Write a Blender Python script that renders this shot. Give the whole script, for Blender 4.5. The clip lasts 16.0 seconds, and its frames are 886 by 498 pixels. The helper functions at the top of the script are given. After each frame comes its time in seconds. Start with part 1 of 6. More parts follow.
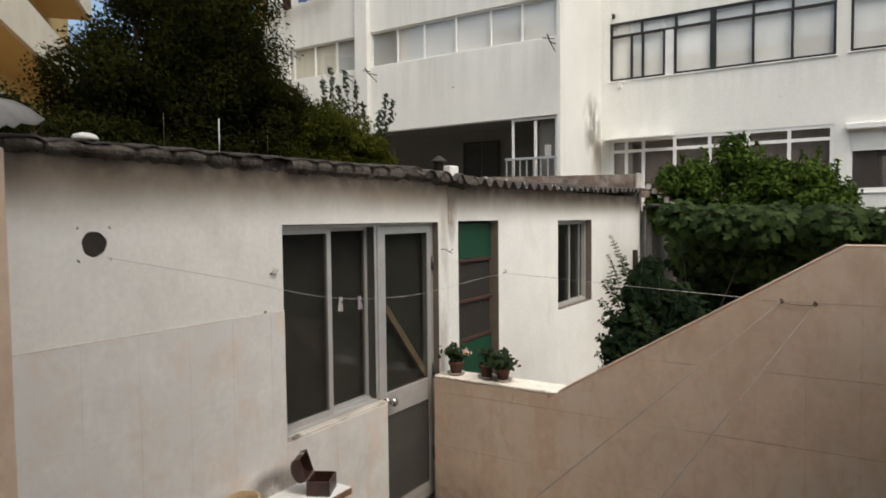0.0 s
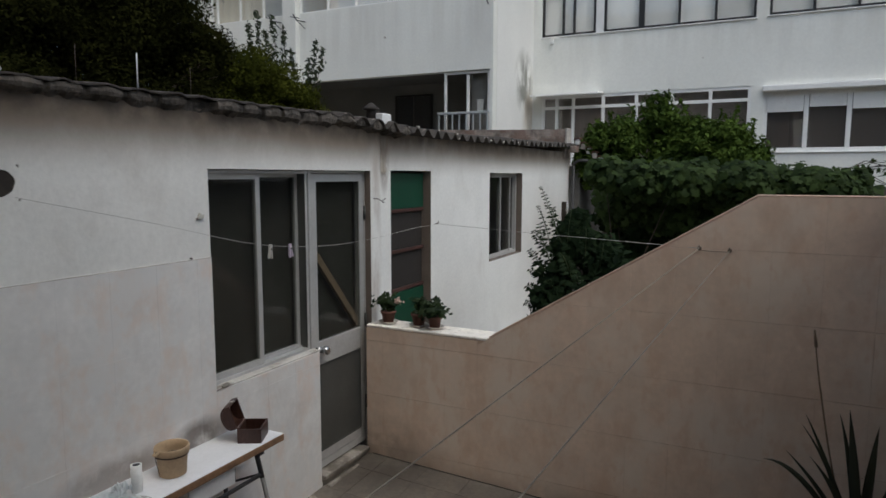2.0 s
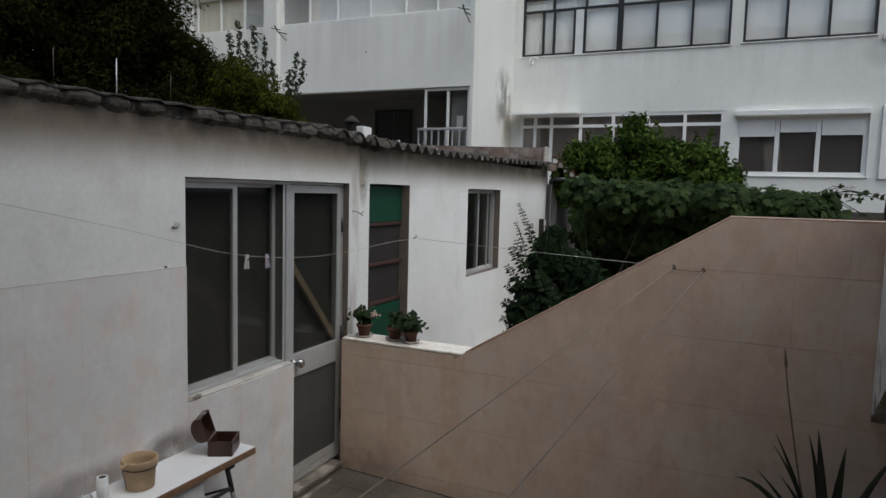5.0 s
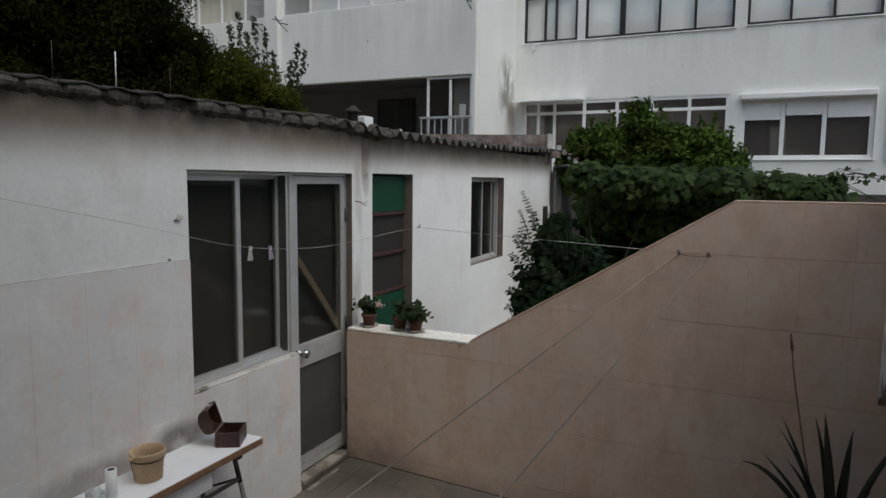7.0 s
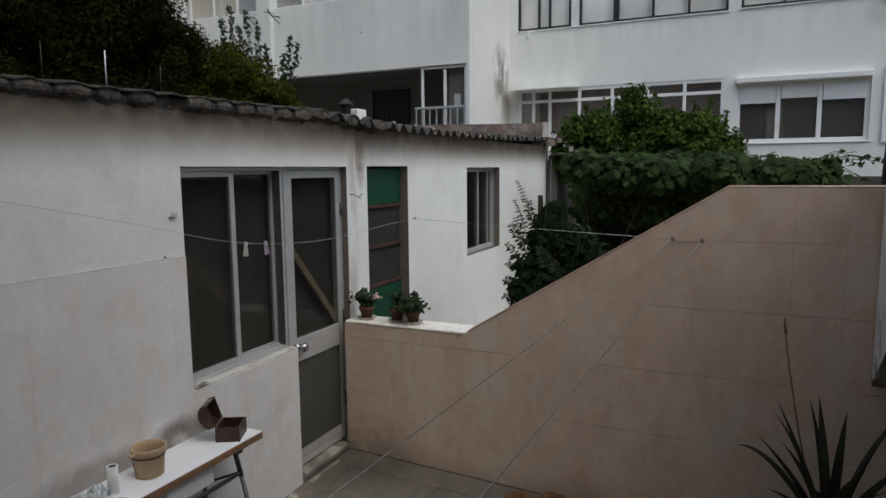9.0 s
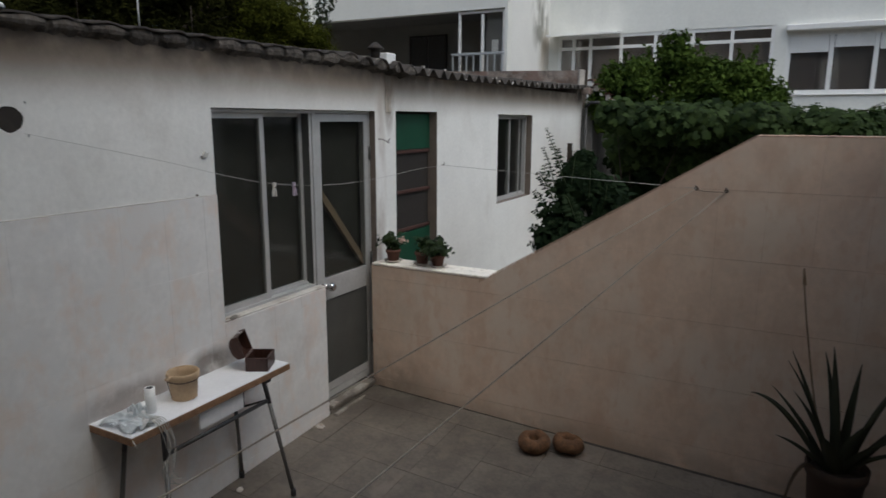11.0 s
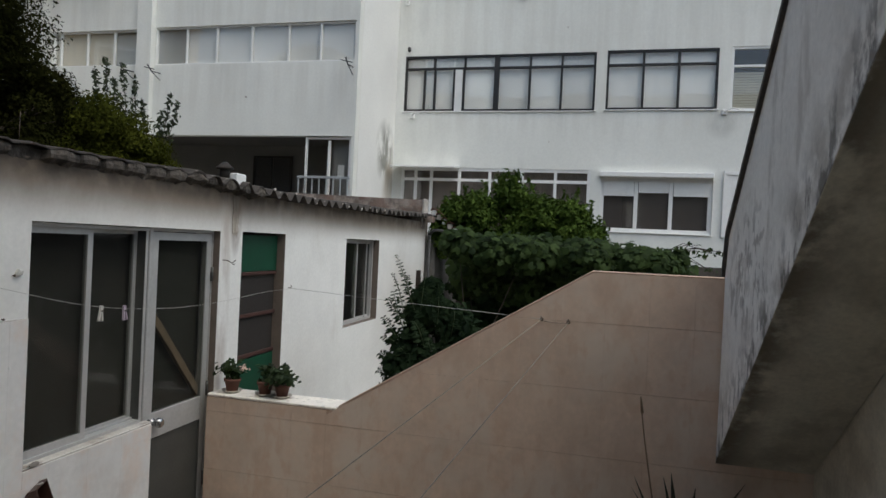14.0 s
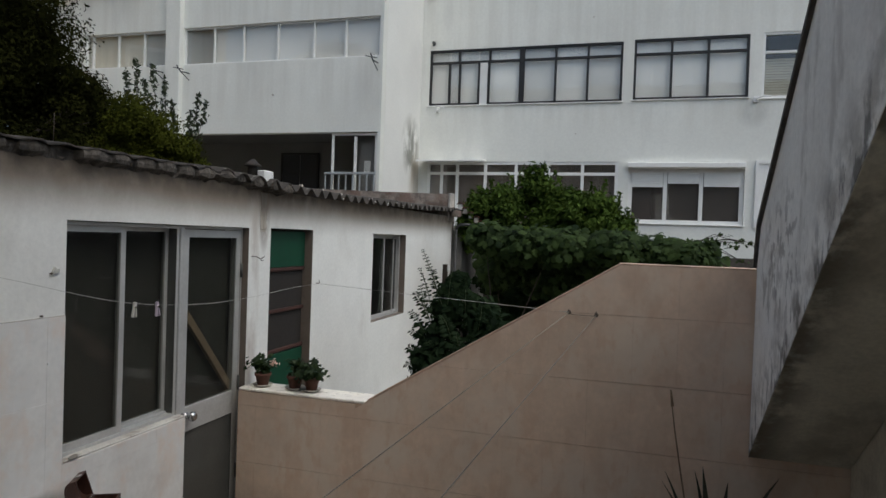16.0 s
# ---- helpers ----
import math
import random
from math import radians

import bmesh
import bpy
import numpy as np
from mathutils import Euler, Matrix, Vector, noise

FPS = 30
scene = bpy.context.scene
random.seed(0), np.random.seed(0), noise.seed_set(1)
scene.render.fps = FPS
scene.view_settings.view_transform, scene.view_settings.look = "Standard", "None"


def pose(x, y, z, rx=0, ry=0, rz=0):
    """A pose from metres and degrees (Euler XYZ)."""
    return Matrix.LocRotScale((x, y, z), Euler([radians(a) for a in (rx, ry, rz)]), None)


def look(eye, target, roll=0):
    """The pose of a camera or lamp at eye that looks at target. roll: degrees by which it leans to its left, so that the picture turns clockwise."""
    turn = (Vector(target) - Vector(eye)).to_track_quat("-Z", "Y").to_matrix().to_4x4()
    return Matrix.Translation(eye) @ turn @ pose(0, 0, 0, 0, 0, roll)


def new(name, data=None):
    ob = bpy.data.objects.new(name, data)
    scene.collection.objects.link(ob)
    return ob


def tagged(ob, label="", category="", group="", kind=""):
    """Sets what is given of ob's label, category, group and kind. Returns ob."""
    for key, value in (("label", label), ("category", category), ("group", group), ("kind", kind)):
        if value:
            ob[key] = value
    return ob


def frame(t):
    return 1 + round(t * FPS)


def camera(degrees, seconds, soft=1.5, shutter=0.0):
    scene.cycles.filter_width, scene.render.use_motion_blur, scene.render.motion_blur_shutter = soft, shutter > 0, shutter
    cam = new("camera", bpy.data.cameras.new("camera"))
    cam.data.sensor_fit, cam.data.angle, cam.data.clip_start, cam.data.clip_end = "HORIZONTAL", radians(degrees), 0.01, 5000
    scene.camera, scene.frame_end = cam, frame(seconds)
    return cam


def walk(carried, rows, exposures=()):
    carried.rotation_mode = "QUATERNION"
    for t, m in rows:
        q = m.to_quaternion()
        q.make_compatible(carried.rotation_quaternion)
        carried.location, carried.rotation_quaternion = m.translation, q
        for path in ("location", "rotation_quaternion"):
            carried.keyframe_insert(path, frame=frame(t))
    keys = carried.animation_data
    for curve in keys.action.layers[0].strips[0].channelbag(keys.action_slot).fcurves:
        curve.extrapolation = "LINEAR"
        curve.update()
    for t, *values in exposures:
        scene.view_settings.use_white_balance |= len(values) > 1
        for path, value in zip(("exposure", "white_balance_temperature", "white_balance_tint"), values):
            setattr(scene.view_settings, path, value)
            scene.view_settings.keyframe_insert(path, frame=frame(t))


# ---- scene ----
cam = camera(68.6, 16.0, 1.5, 0.5)

PATH = [
    (0, (2.595, 0.04, 2.109), (1.528, 1.729, 2.016), -0.6),
    (0.2, (2.602, 0.039, 2.094), (1.567, 1.745, 1.971), -0.4),
    (0.5, (2.605, 0.048, 2.073), (1.637, 1.79, 1.899), -0.7),
    (0.7, (2.606, 0.045, 2.066), (1.678, 1.801, 1.838), -1.1),
    (1, (2.602, 0.039, 2.058), (1.734, 1.826, 1.828), -1.2),
    (1.5, (2.602, 0.036, 2.057), (1.773, 1.838, 1.796), -0.7),
    (2, (2.589, 0.035, 2.052), (1.71, 1.818, 1.827), 0.1),
    (2.5, (2.586, 0.03, 2.054), (1.682, 1.802, 1.841), 0.7),
    (3, (2.589, 0.032, 2.058), (1.693, 1.812, 1.898), 0.8),
    (3.5, (2.592, 0.044, 2.057), (1.758, 1.856, 1.92), 1.3),
    (4, (2.583, 0.028, 2.051), (1.741, 1.836, 1.909), 1.9),
    (4.5, (2.58, 0.024, 2.046), (1.76, 1.842, 1.888), 1.8),
    (7, (2.588, 0.037, 2.042), (1.76, 1.845, 1.832), 0.6),
    (7.5, (2.588, 0.037, 2.044), (1.754, 1.843, 1.835), 0.6),
    (8, (2.592, 0.034, 2.043), (1.778, 1.849, 1.828), 1.2),
    (8.5, (2.61, 0.036, 2.044), (1.79, 1.846, 1.816), -0.2),
    (8.7, (2.613, 0.037, 2.054), (1.79, 1.845, 1.825), -0.5),
    (10.8, (2.71, -0.001, 2.017), (1.837, 1.754, 1.622), 0.0),
    (11, (2.729, -0.001, 2.026), (1.813, 1.733, 1.635), 0.2),
    (11.2, (2.725, 0.001, 2.016), (1.782, 1.726, 1.647), 0.2),
    (11.5, (2.723, 0.007, 2.024), (1.742, 1.711, 1.66), -0.3),
    (11.7, (2.722, -0.004, 2.025), (1.73, 1.707, 1.731), -1.0),
    (12, (2.736, -0.008, 2.048), (1.823, 1.761, 1.854), -0.3),
    (12.2, (2.712, 0.019, 2.052), (1.867, 1.824, 1.88), 0.3),
    (12.5, (2.691, 0.031, 2.059), (1.94, 1.881, 1.941), 0.6),
    (12.7, (2.665, 0.035, 2.066), (1.998, 1.92, 1.996), 0.8),
    (13, (2.633, 0.047, 2.065), (2.077, 1.968, 2.007), 1.6),
    (13.2, (2.626, 0.038, 2.063), (2.08, 1.961, 2.001), 2.5),
    (13.5, (2.616, 0.04, 2.068), (2.075, 1.965, 2.028), 2.3),
    (14, (2.617, 0.027, 2.063), (2.137, 1.968, 2.05), 2.7),
    (14.5, (2.616, 0.021, 2.071), (2.137, 1.963, 2.074), 2.9),
    (15, (2.618, 0.031, 2.064), (2.12, 1.968, 2.061), 2.8),
    (15.5, (2.623, 0.029, 2.061), (2.071, 1.952, 2.031), 2.0),
    (16, (2.624, 0.029, 2.061), (2.064, 1.948, 2.027), 2.0),
]
EXPOSURES = [(0.0, 0.51, 6750, 5), (0.5, 0.21, 6320, 4), (1.0, -0.02, 6110, 4), (1.5, -0.13, 5940, 4), (11.5, -0.16, 5910, 4), (13.5, 0.01, 6000, 3), (14.3, -0.03, 6000, 3), (15.0, -0.12, 6000, 3), (16.0, -0.11, 6000, 3)]
walk(cam, [(t, look(eye, target, roll)) for t, eye, target, roll in PATH], EXPOSURES)

# ---- sky and light ----
world = bpy.data.worlds.new("dusk_sky")
scene.world = world
world.use_nodes = True
wn, wl = world.node_tree.nodes, world.node_tree.links
wn.clear()
w_out = wn.new("ShaderNodeOutputWorld")
w_bg = wn.new("ShaderNodeBackground")
w_sky = wn.new("ShaderNodeTexSky")
w_sky.sky_type = "NISHITA"
w_sky.sun_disc = False
w_sky.sun_elevation = radians(60)
w_sky.sun_rotation = radians(119)
w_sky.air_density, w_sky.dust_density, w_sky.ozone_density = 1.0, 5.0, 1.0
w_bg.inputs["Strength"].default_value = 0.15
wl.new(w_sky.outputs["Color"], w_bg.inputs["Color"])
wl.new(w_bg.outputs["Background"], w_out.inputs["Surface"])

sun_data = bpy.data.lights.new("sun", "SUN")
sun_data.energy, sun_data.angle, sun_data.color = 0.75, radians(100), (1.0, 0.98, 0.94)
sun = new("sun", sun_data)
SUN_AZ, SUN_EL = radians(-29), radians(60)          # from +x, towards +y
sun.matrix_world = look((0, 0, 20), (-math.cos(SUN_AZ) * math.cos(SUN_EL), -math.sin(SUN_AZ) * math.cos(SUN_EL), 20 - math.sin(SUN_EL)))


# ---- materials ----
def mat(name, colour, rough=0.8, metal=0.0, scale=6.0, vary=0.12, fine=60.0, fine_vary=0.06, bump=0.15,
        stain=None, stain_scale=1.2, stain_lo=0.55, stain_hi=0.75, stretch=(1, 1, 1), per_object=0.0,
        coords="Object", stain_stretch=(1, 1, 1), bump_dist=0.004):
    """A procedural surface: base colour, two scales of noise, optional stains and painted shade, a fine bump."""
    m = bpy.data.materials.new(name)
    m.use_nodes = True
    n, l = m.node_tree.nodes, m.node_tree.links
    b = n["Principled BSDF"]
    b.inputs["Roughness"].default_value, b.inputs["Metallic"].default_value = rough, metal
    tc = n.new("ShaderNodeTexCoord")
    if coords == "World":
        geo = n.new("ShaderNodeNewGeometry")
        src = geo.outputs["Position"]
    else:
        src = tc.outputs["Object"]
    mp = n.new("ShaderNodeMapping")
    mp.inputs["Scale"].default_value = stretch
    l.new(src, mp.inputs["Vector"])

    def noise_tex(sc, detail, vec=None):
        t = n.new("ShaderNodeTexNoise")
        t.inputs["Scale"].default_value, t.inputs["Detail"].default_value, t.inputs["Roughness"].default_value = sc, detail, 0.6
        l.new(vec or mp.outputs["Vector"], t.inputs["Vector"])
        return t.outputs["Fac"]

    def spread(fac, lo, hi):
        r = n.new("ShaderNodeMapRange")
        r.inputs["From Min"].default_value, r.inputs["From Max"].default_value = 0.3, 0.7
        r.inputs["To Min"].default_value, r.inputs["To Max"].default_value = lo, hi
        l.new(fac, r.inputs["Value"])
        return r.outputs["Result"]

    def times(a, bb):
        x = n.new("ShaderNodeMath")
        x.operation = "MULTIPLY"
        l.new(a, x.inputs[0])
        l.new(bb, x.inputs[1])
        return x.outputs[0]

    v = times(spread(noise_tex(scale, 4), 1 - vary, 1 + vary), spread(noise_tex(fine, 3), 1 - fine_vary, 1 + fine_vary))
    if per_object:
        info = n.new("ShaderNodeObjectInfo")
        r = n.new("ShaderNodeMapRange")
        r.inputs["To Min"].default_value, r.inputs["To Max"].default_value = 1 - per_object, 1 + per_object
        l.new(info.outputs["Random"], r.inputs["Value"])
        v = times(v, r.outputs["Result"])
    sc = n.new("ShaderNodeVectorMath")
    sc.operation = "SCALE"
    sc.inputs[0].default_value = colour
    l.new(v, sc.inputs["Scale"])
    col = sc.outputs["Vector"]
    for s in ([stain] if stain and not isinstance(stain, list) else stain or []):
        s = dict(colour=s, scale=stain_scale, lo=stain_lo, hi=stain_hi, stretch=stain_stretch) if not isinstance(s, dict) else s
        mp2 = n.new("ShaderNodeMapping")
        mp2.inputs["Scale"].default_value = s.get("stretch", (1, 1, 1))
        mp2.inputs["Location"].default_value = s.get("shift", (3.1, 1.7, 0.4))
        l.new(src, mp2.inputs["Vector"])
        f = noise_tex(s["scale"], 6, mp2.outputs["Vector"])
        r = n.new("ShaderNodeMapRange")
        r.interpolation_type = "SMOOTHSTEP"
        r.inputs["From Min"].default_value, r.inputs["From Max"].default_value = s["lo"], s["hi"]
        r.inputs["To Max"].default_value = s.get("most", 1.0)
        l.new(f, r.inputs["Value"])
        fac = r.outputs["Result"]
        if "band" in s:                      # a ragged band between two heights: dirt, plus painted eave shade on the shed
            sep = n.new("ShaderNodeSeparateXYZ")
            l.new(src, sep.inputs[0])
            h = n.new("ShaderNodeMapRange")
            h.interpolation_type = "SMOOTHSTEP"
            h.inputs["From Min"].default_value, h.inputs["From Max"].default_value = s["band"]
            l.new(sep.outputs["Z"], h.inputs["Value"])
            fac = times(fac, h.outputs["Result"])
        if "spot" in s:                      # a patch of its own round one place on the wall
            away, size = n.new("ShaderNodeVectorMath"), n.new("ShaderNodeVectorMath")
            away.operation, size.operation = "SUBTRACT", "DIVIDE"
            away.inputs[1].default_value, size.inputs[1].default_value = s["spot"]
            l.new(src, away.inputs[0])
            l.new(away.outputs[0], size.inputs[0])
            far = n.new("ShaderNodeVectorMath")
            far.operation = "LENGTH"
            l.new(size.outputs[0], far.inputs[0])
            fade = n.new("ShaderNodeMapRange")
            fade.inputs["From Min"].default_value, fade.inputs["From Max"].default_value = 0.45, 1.0
            fade.inputs["To Min"].default_value, fade.inputs["To Max"].default_value = 1.0, 0.0
            l.new(far.outputs["Value"], fade.inputs["Value"])
            fac = times(fac, fade.outputs["Result"])
        if "beside" in s:                    # mould that creeps in from one edge: direction, offset, reach
            way, off, reach = s["beside"]
            dot = n.new("ShaderNodeVectorMath")
            dot.operation = "DOT_PRODUCT"
            dot.inputs[1].default_value = way
            l.new(src, dot.inputs[0])
            near = n.new("ShaderNodeMapRange")
            near.interpolation_type = "SMOOTHSTEP"
            near.inputs["From Min"].default_value, near.inputs["From Max"].default_value = off, off + reach
            near.inputs["To Min"].default_value, near.inputs["To Max"].default_value = 1.0, 0.0
            l.new(dot.outputs["Value"], near.inputs["Value"])
            fac = times(fac, near.outputs["Result"])
        mix = n.new("ShaderNodeMix")
        mix.data_type = "RGBA"
        l.new(fac, mix.inputs["Factor"])
        l.new(col, mix.inputs["A"])
        mix.inputs["B"].default_value = (*s["colour"], 1)
        col = mix.outputs["Result"]
    l.new(col, b.inputs["Base Color"])
    if bump:
        bp = n.new("ShaderNodeBump")
        bp.inputs["Strength"].default_value, bp.inputs["Distance"].default_value = bump, bump_dist
        l.new(noise_tex(fine, 5), bp.inputs["Height"])
        l.new(bp.outputs["Normal"], b.inputs["Normal"])
    rr = n.new("ShaderNodeMapRange")
    rr.inputs["To Min"].default_value, rr.inputs["To Max"].default_value = max(0.05, rough - 0.08), min(1, rough + 0.08)
    l.new(noise_tex(scale * 2, 3), rr.inputs["Value"])
    l.new(rr.outputs["Result"], b.inputs["Roughness"])
    return m


def glass(name, tint=(0.9, 0.93, 0.92), gloss=0.02, dull_layer=0.0, mirror=0.018, wave=0.25):
    m = bpy.data.materials.new(name)
    m.use_nodes = True
    n, l = m.node_tree.nodes, m.node_tree.links
    n.clear()
    out, mix = n.new("ShaderNodeOutputMaterial"), n.new("ShaderNodeMixShader")
    tr, gl, fr = n.new("ShaderNodeBsdfTransparent"), n.new("ShaderNodeBsdfGlossy"), n.new("ShaderNodeLayerWeight")
    tr.inputs["Color"].default_value = (*tint, 1)
    gl.inputs["Roughness"].default_value = gloss
    fr.inputs["Blend"].default_value = 0.5
    steep, rise = n.new("ShaderNodeMath"), n.new("ShaderNodeMath")
    steep.operation, rise.operation = "POWER", "MULTIPLY_ADD"
    steep.inputs[1].default_value, rise.inputs[1].default_value, rise.inputs[2].default_value = 4.0, 0.5, mirror
    l.new(fr.outputs["Facing"], steep.inputs[0])
    l.new(steep.outputs[0], rise.inputs[0])
    nz, bp = n.new("ShaderNodeTexNoise"), n.new("ShaderNodeBump")
    nz.inputs["Scale"].default_value = 1.3
    bp.inputs["Strength"].default_value, bp.inputs["Distance"].default_value = wave, 0.01
    l.new(nz.outputs["Fac"], bp.inputs["Height"])
    l.new(bp.outputs["Normal"], gl.inputs["Normal"])
    l.new(rise.outputs[0], mix.inputs["Fac"])
    l.new(tr.outputs[0], mix.inputs[1])
    if dull_layer:                                 # a grey diffuse film that paints the pane's sheen
        film, over, spots, rng_ = n.new("ShaderNodeBsdfDiffuse"), n.new("ShaderNodeMixShader"), n.new("ShaderNodeTexNoise"), n.new("ShaderNodeMapRange")
        film.inputs["Color"].default_value = (0.11, 0.108, 0.10, 1)
        spots.inputs["Scale"].default_value, spots.inputs["Detail"].default_value = 6.0, 5.0
        rng_.inputs["To Min"].default_value, rng_.inputs["To Max"].default_value = dull_layer, dull_layer * 1.6
        l.new(spots.outputs["Fac"], rng_.inputs["Value"])
        l.new(rng_.outputs["Result"], over.inputs["Fac"])
        l.new(tr.outputs[0], over.inputs[1])
        l.new(film.outputs[0], over.inputs[2])
        l.new(over.outputs[0], mix.inputs[1])
    l.new(gl.outputs[0], mix.inputs[2])
    l.new(mix.outputs[0], out.inputs["Surface"])
    return m


def leaf_mat(name, dark, light, rough=0.5, shine=0.2, speckle=0.45, lumps=2.2):
    m = bpy.data.materials.new(name)
    m.use_nodes = True
    n, l = m.node_tree.nodes, m.node_tree.links
    b, out = n["Principled BSDF"], n["Material Output"]
    geo, ramp = n.new("ShaderNodeNewGeometry"), n.new("ShaderNodeValToRGB")
    nz, add = n.new("ShaderNodeTexNoise"), n.new("ShaderNodeMath")
    nz.inputs["Scale"].default_value = lumps
    l.new(geo.outputs["Position"], nz.inputs["Vector"])
    add.operation = "MULTIPLY_ADD"
    add.inputs[1].default_value = speckle
    l.new(geo.outputs["Random Per Island"], add.inputs[0])
    half = n.new("ShaderNodeMath")
    half.operation = "MULTIPLY"
    half.inputs[1].default_value = 1.05 - speckle
    l.new(nz.outputs["Fac"], half.inputs[0])
    l.new(half.outputs[0], add.inputs[2])
    ramp.color_ramp.elements[0].position, ramp.color_ramp.elements[1].position = 0.2, 0.75
    ramp.color_ramp.elements[0].color, ramp.color_ramp.elements[1].color = (*dark, 1), (*light, 1)
    l.new(add.outputs[0], ramp.inputs["Fac"])
    l.new(ramp.outputs["Color"], b.inputs["Base Color"])
    b.inputs["Roughness"].default_value = rough
    b.inputs["Specular IOR Level"].default_value = shine
    tl, mix = n.new("ShaderNodeBsdfTranslucent"), n.new("ShaderNodeMixShader")
    mix.inputs["Fac"].default_value = 0.25
    l.new(ramp.outputs["Color"], tl.inputs["Color"])
    l.new(b.outputs[0], mix.inputs[1])
    l.new(tl.outputs[0], mix.inputs[2])
    l.new(mix.outputs[0], out.inputs["Surface"])
    return m


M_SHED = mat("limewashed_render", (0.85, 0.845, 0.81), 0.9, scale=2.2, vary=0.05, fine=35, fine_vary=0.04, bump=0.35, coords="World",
             # grime under the eave, with the overhang's shade painted into the same bands
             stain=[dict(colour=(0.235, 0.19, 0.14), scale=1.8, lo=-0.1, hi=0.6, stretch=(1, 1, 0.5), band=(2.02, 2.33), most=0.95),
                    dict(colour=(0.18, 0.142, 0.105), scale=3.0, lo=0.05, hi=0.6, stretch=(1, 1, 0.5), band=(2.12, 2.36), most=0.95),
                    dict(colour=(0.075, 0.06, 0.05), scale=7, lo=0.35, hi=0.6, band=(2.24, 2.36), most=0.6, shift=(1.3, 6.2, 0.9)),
                    dict(colour=(0.19, 0.145, 0.11), scale=10, lo=0.30, hi=0.55, stretch=(1, 1, 0.3), most=0.9, spot=((0.0, 4.275, 2.22), (1.0, 0.085, 0.34))),
                    dict(colour=(0.40, 0.33, 0.27), scale=7, lo=0.35, hi=0.65, stretch=(1, 1, 0.25), most=0.6, spot=((0.0, 4.15, 1.5), (1.0, 0.085, 1.3))),
                    dict(colour=(0.45, 0.40, 0.34), scale=1.6, lo=0.56, hi=0.8, stretch=(1, 1, 0.6), most=0.35)])
M_TILE = mat("beige_wall_tile", (0.72, 0.56, 0.435), 0.42, scale=7, vary=0.07, fine=30, fine_vary=0.05, bump=0.08, per_object=0.012, coords="World",
             stain=[dict(colour=(0.74, 0.63, 0.52), scale=3.4, lo=0.42, hi=0.66, stretch=(1, 1, 0.7), most=0.8),
                    dict(colour=(0.62, 0.45, 0.33), scale=4.2, lo=0.5, hi=0.7, stretch=(1, 1, 0.55), most=0.75, shift=(8.3, 2.2, 5.1)),
                    dict(colour=(0.66, 0.475, 0.345), scale=13, lo=0.52, hi=0.68, stretch=(1, 1, 0.6), most=0.65, shift=(2.3, 4.2, 9.1)),
                    dict(colour=(0.46, 0.36, 0.28), scale=1.5, lo=0.48, hi=0.75, most=0.35, shift=(5.3, 7.2, 1.1)),
                    # corner by the door: some dirt, mostly the corner's shade put into colour
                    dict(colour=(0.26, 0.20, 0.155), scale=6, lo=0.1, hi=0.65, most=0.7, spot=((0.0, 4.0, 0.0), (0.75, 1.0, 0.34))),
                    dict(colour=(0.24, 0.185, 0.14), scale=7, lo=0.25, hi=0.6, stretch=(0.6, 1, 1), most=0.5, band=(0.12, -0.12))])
M_TILE_PALE = mat("pale_worn_wall_tile", (0.82, 0.805, 0.78), 0.5, scale=7, vary=0.05, fine=30, fine_vary=0.04, bump=0.08, per_object=0.008, coords="World",
             stain=[dict(colour=(0.80, 0.69, 0.61), scale=4.5, lo=0.44, hi=0.66, stretch=(1, 1, 0.7), most=0.75),
                    dict(colour=(0.80, 0.79, 0.77), scale=4.0, lo=0.50, hi=0.64, most=0.8, shift=(4.3, 1.2, 7.1)),
                    dict(colour=(0.50, 0.44, 0.39), scale=2.0, lo=0.55, hi=0.78, most=0.4, shift=(9.3, 3.2, 2.1)),
                    # grime smudge behind the chest, its contact shadow painted in with it
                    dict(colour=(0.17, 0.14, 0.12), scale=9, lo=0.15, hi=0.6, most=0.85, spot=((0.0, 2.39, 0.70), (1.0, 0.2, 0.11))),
                    # shadow smear behind pot and roll, put into the tile colour
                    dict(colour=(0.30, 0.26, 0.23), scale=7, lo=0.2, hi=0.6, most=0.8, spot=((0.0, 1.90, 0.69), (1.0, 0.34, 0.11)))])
M_GROUT = mat("tile_grout", (0.54, 0.385, 0.285), 0.9, scale=3, vary=0.2, coords="World")
M_FLOOR = mat("worn_patio_tile", (0.148, 0.127, 0.104), 0.75, scale=5, vary=0.2, fine=45, fine_vary=0.14, bump=0.3, per_object=0.06, coords="World",
              stain=[dict(colour=(0.08, 0.068, 0.056), scale=2.2, lo=0.45, hi=0.75, most=0.6), dict(colour=(0.21, 0.178, 0.146), scale=3.5, lo=0.52, hi=0.72, most=0.7, shift=(7, 1, 3)),
                     dict(colour=(0.185, 0.15, 0.118), scale=9, lo=0.5, hi=0.68, most=0.5, shift=(2, 6, 1)), dict(colour=(0.09, 0.076, 0.062), scale=14, lo=0.52, hi=0.7, most=0.45, shift=(4, 9, 2)),
                     # dirt gathered by the door step, corner shade painted in with it
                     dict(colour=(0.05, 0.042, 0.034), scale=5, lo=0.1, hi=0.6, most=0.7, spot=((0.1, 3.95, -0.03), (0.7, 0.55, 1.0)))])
M_FLOOR_JOINT = mat("dirty_floor_joint", (0.105, 0.088, 0.07), 0.95, scale=6, vary=0.4, coords="World")
M_ALU = mat("dull_aluminium", (0.55, 0.55, 0.54), 0.42, metal=0.35, scale=8, vary=0.08, fine=70, bump=0.05)
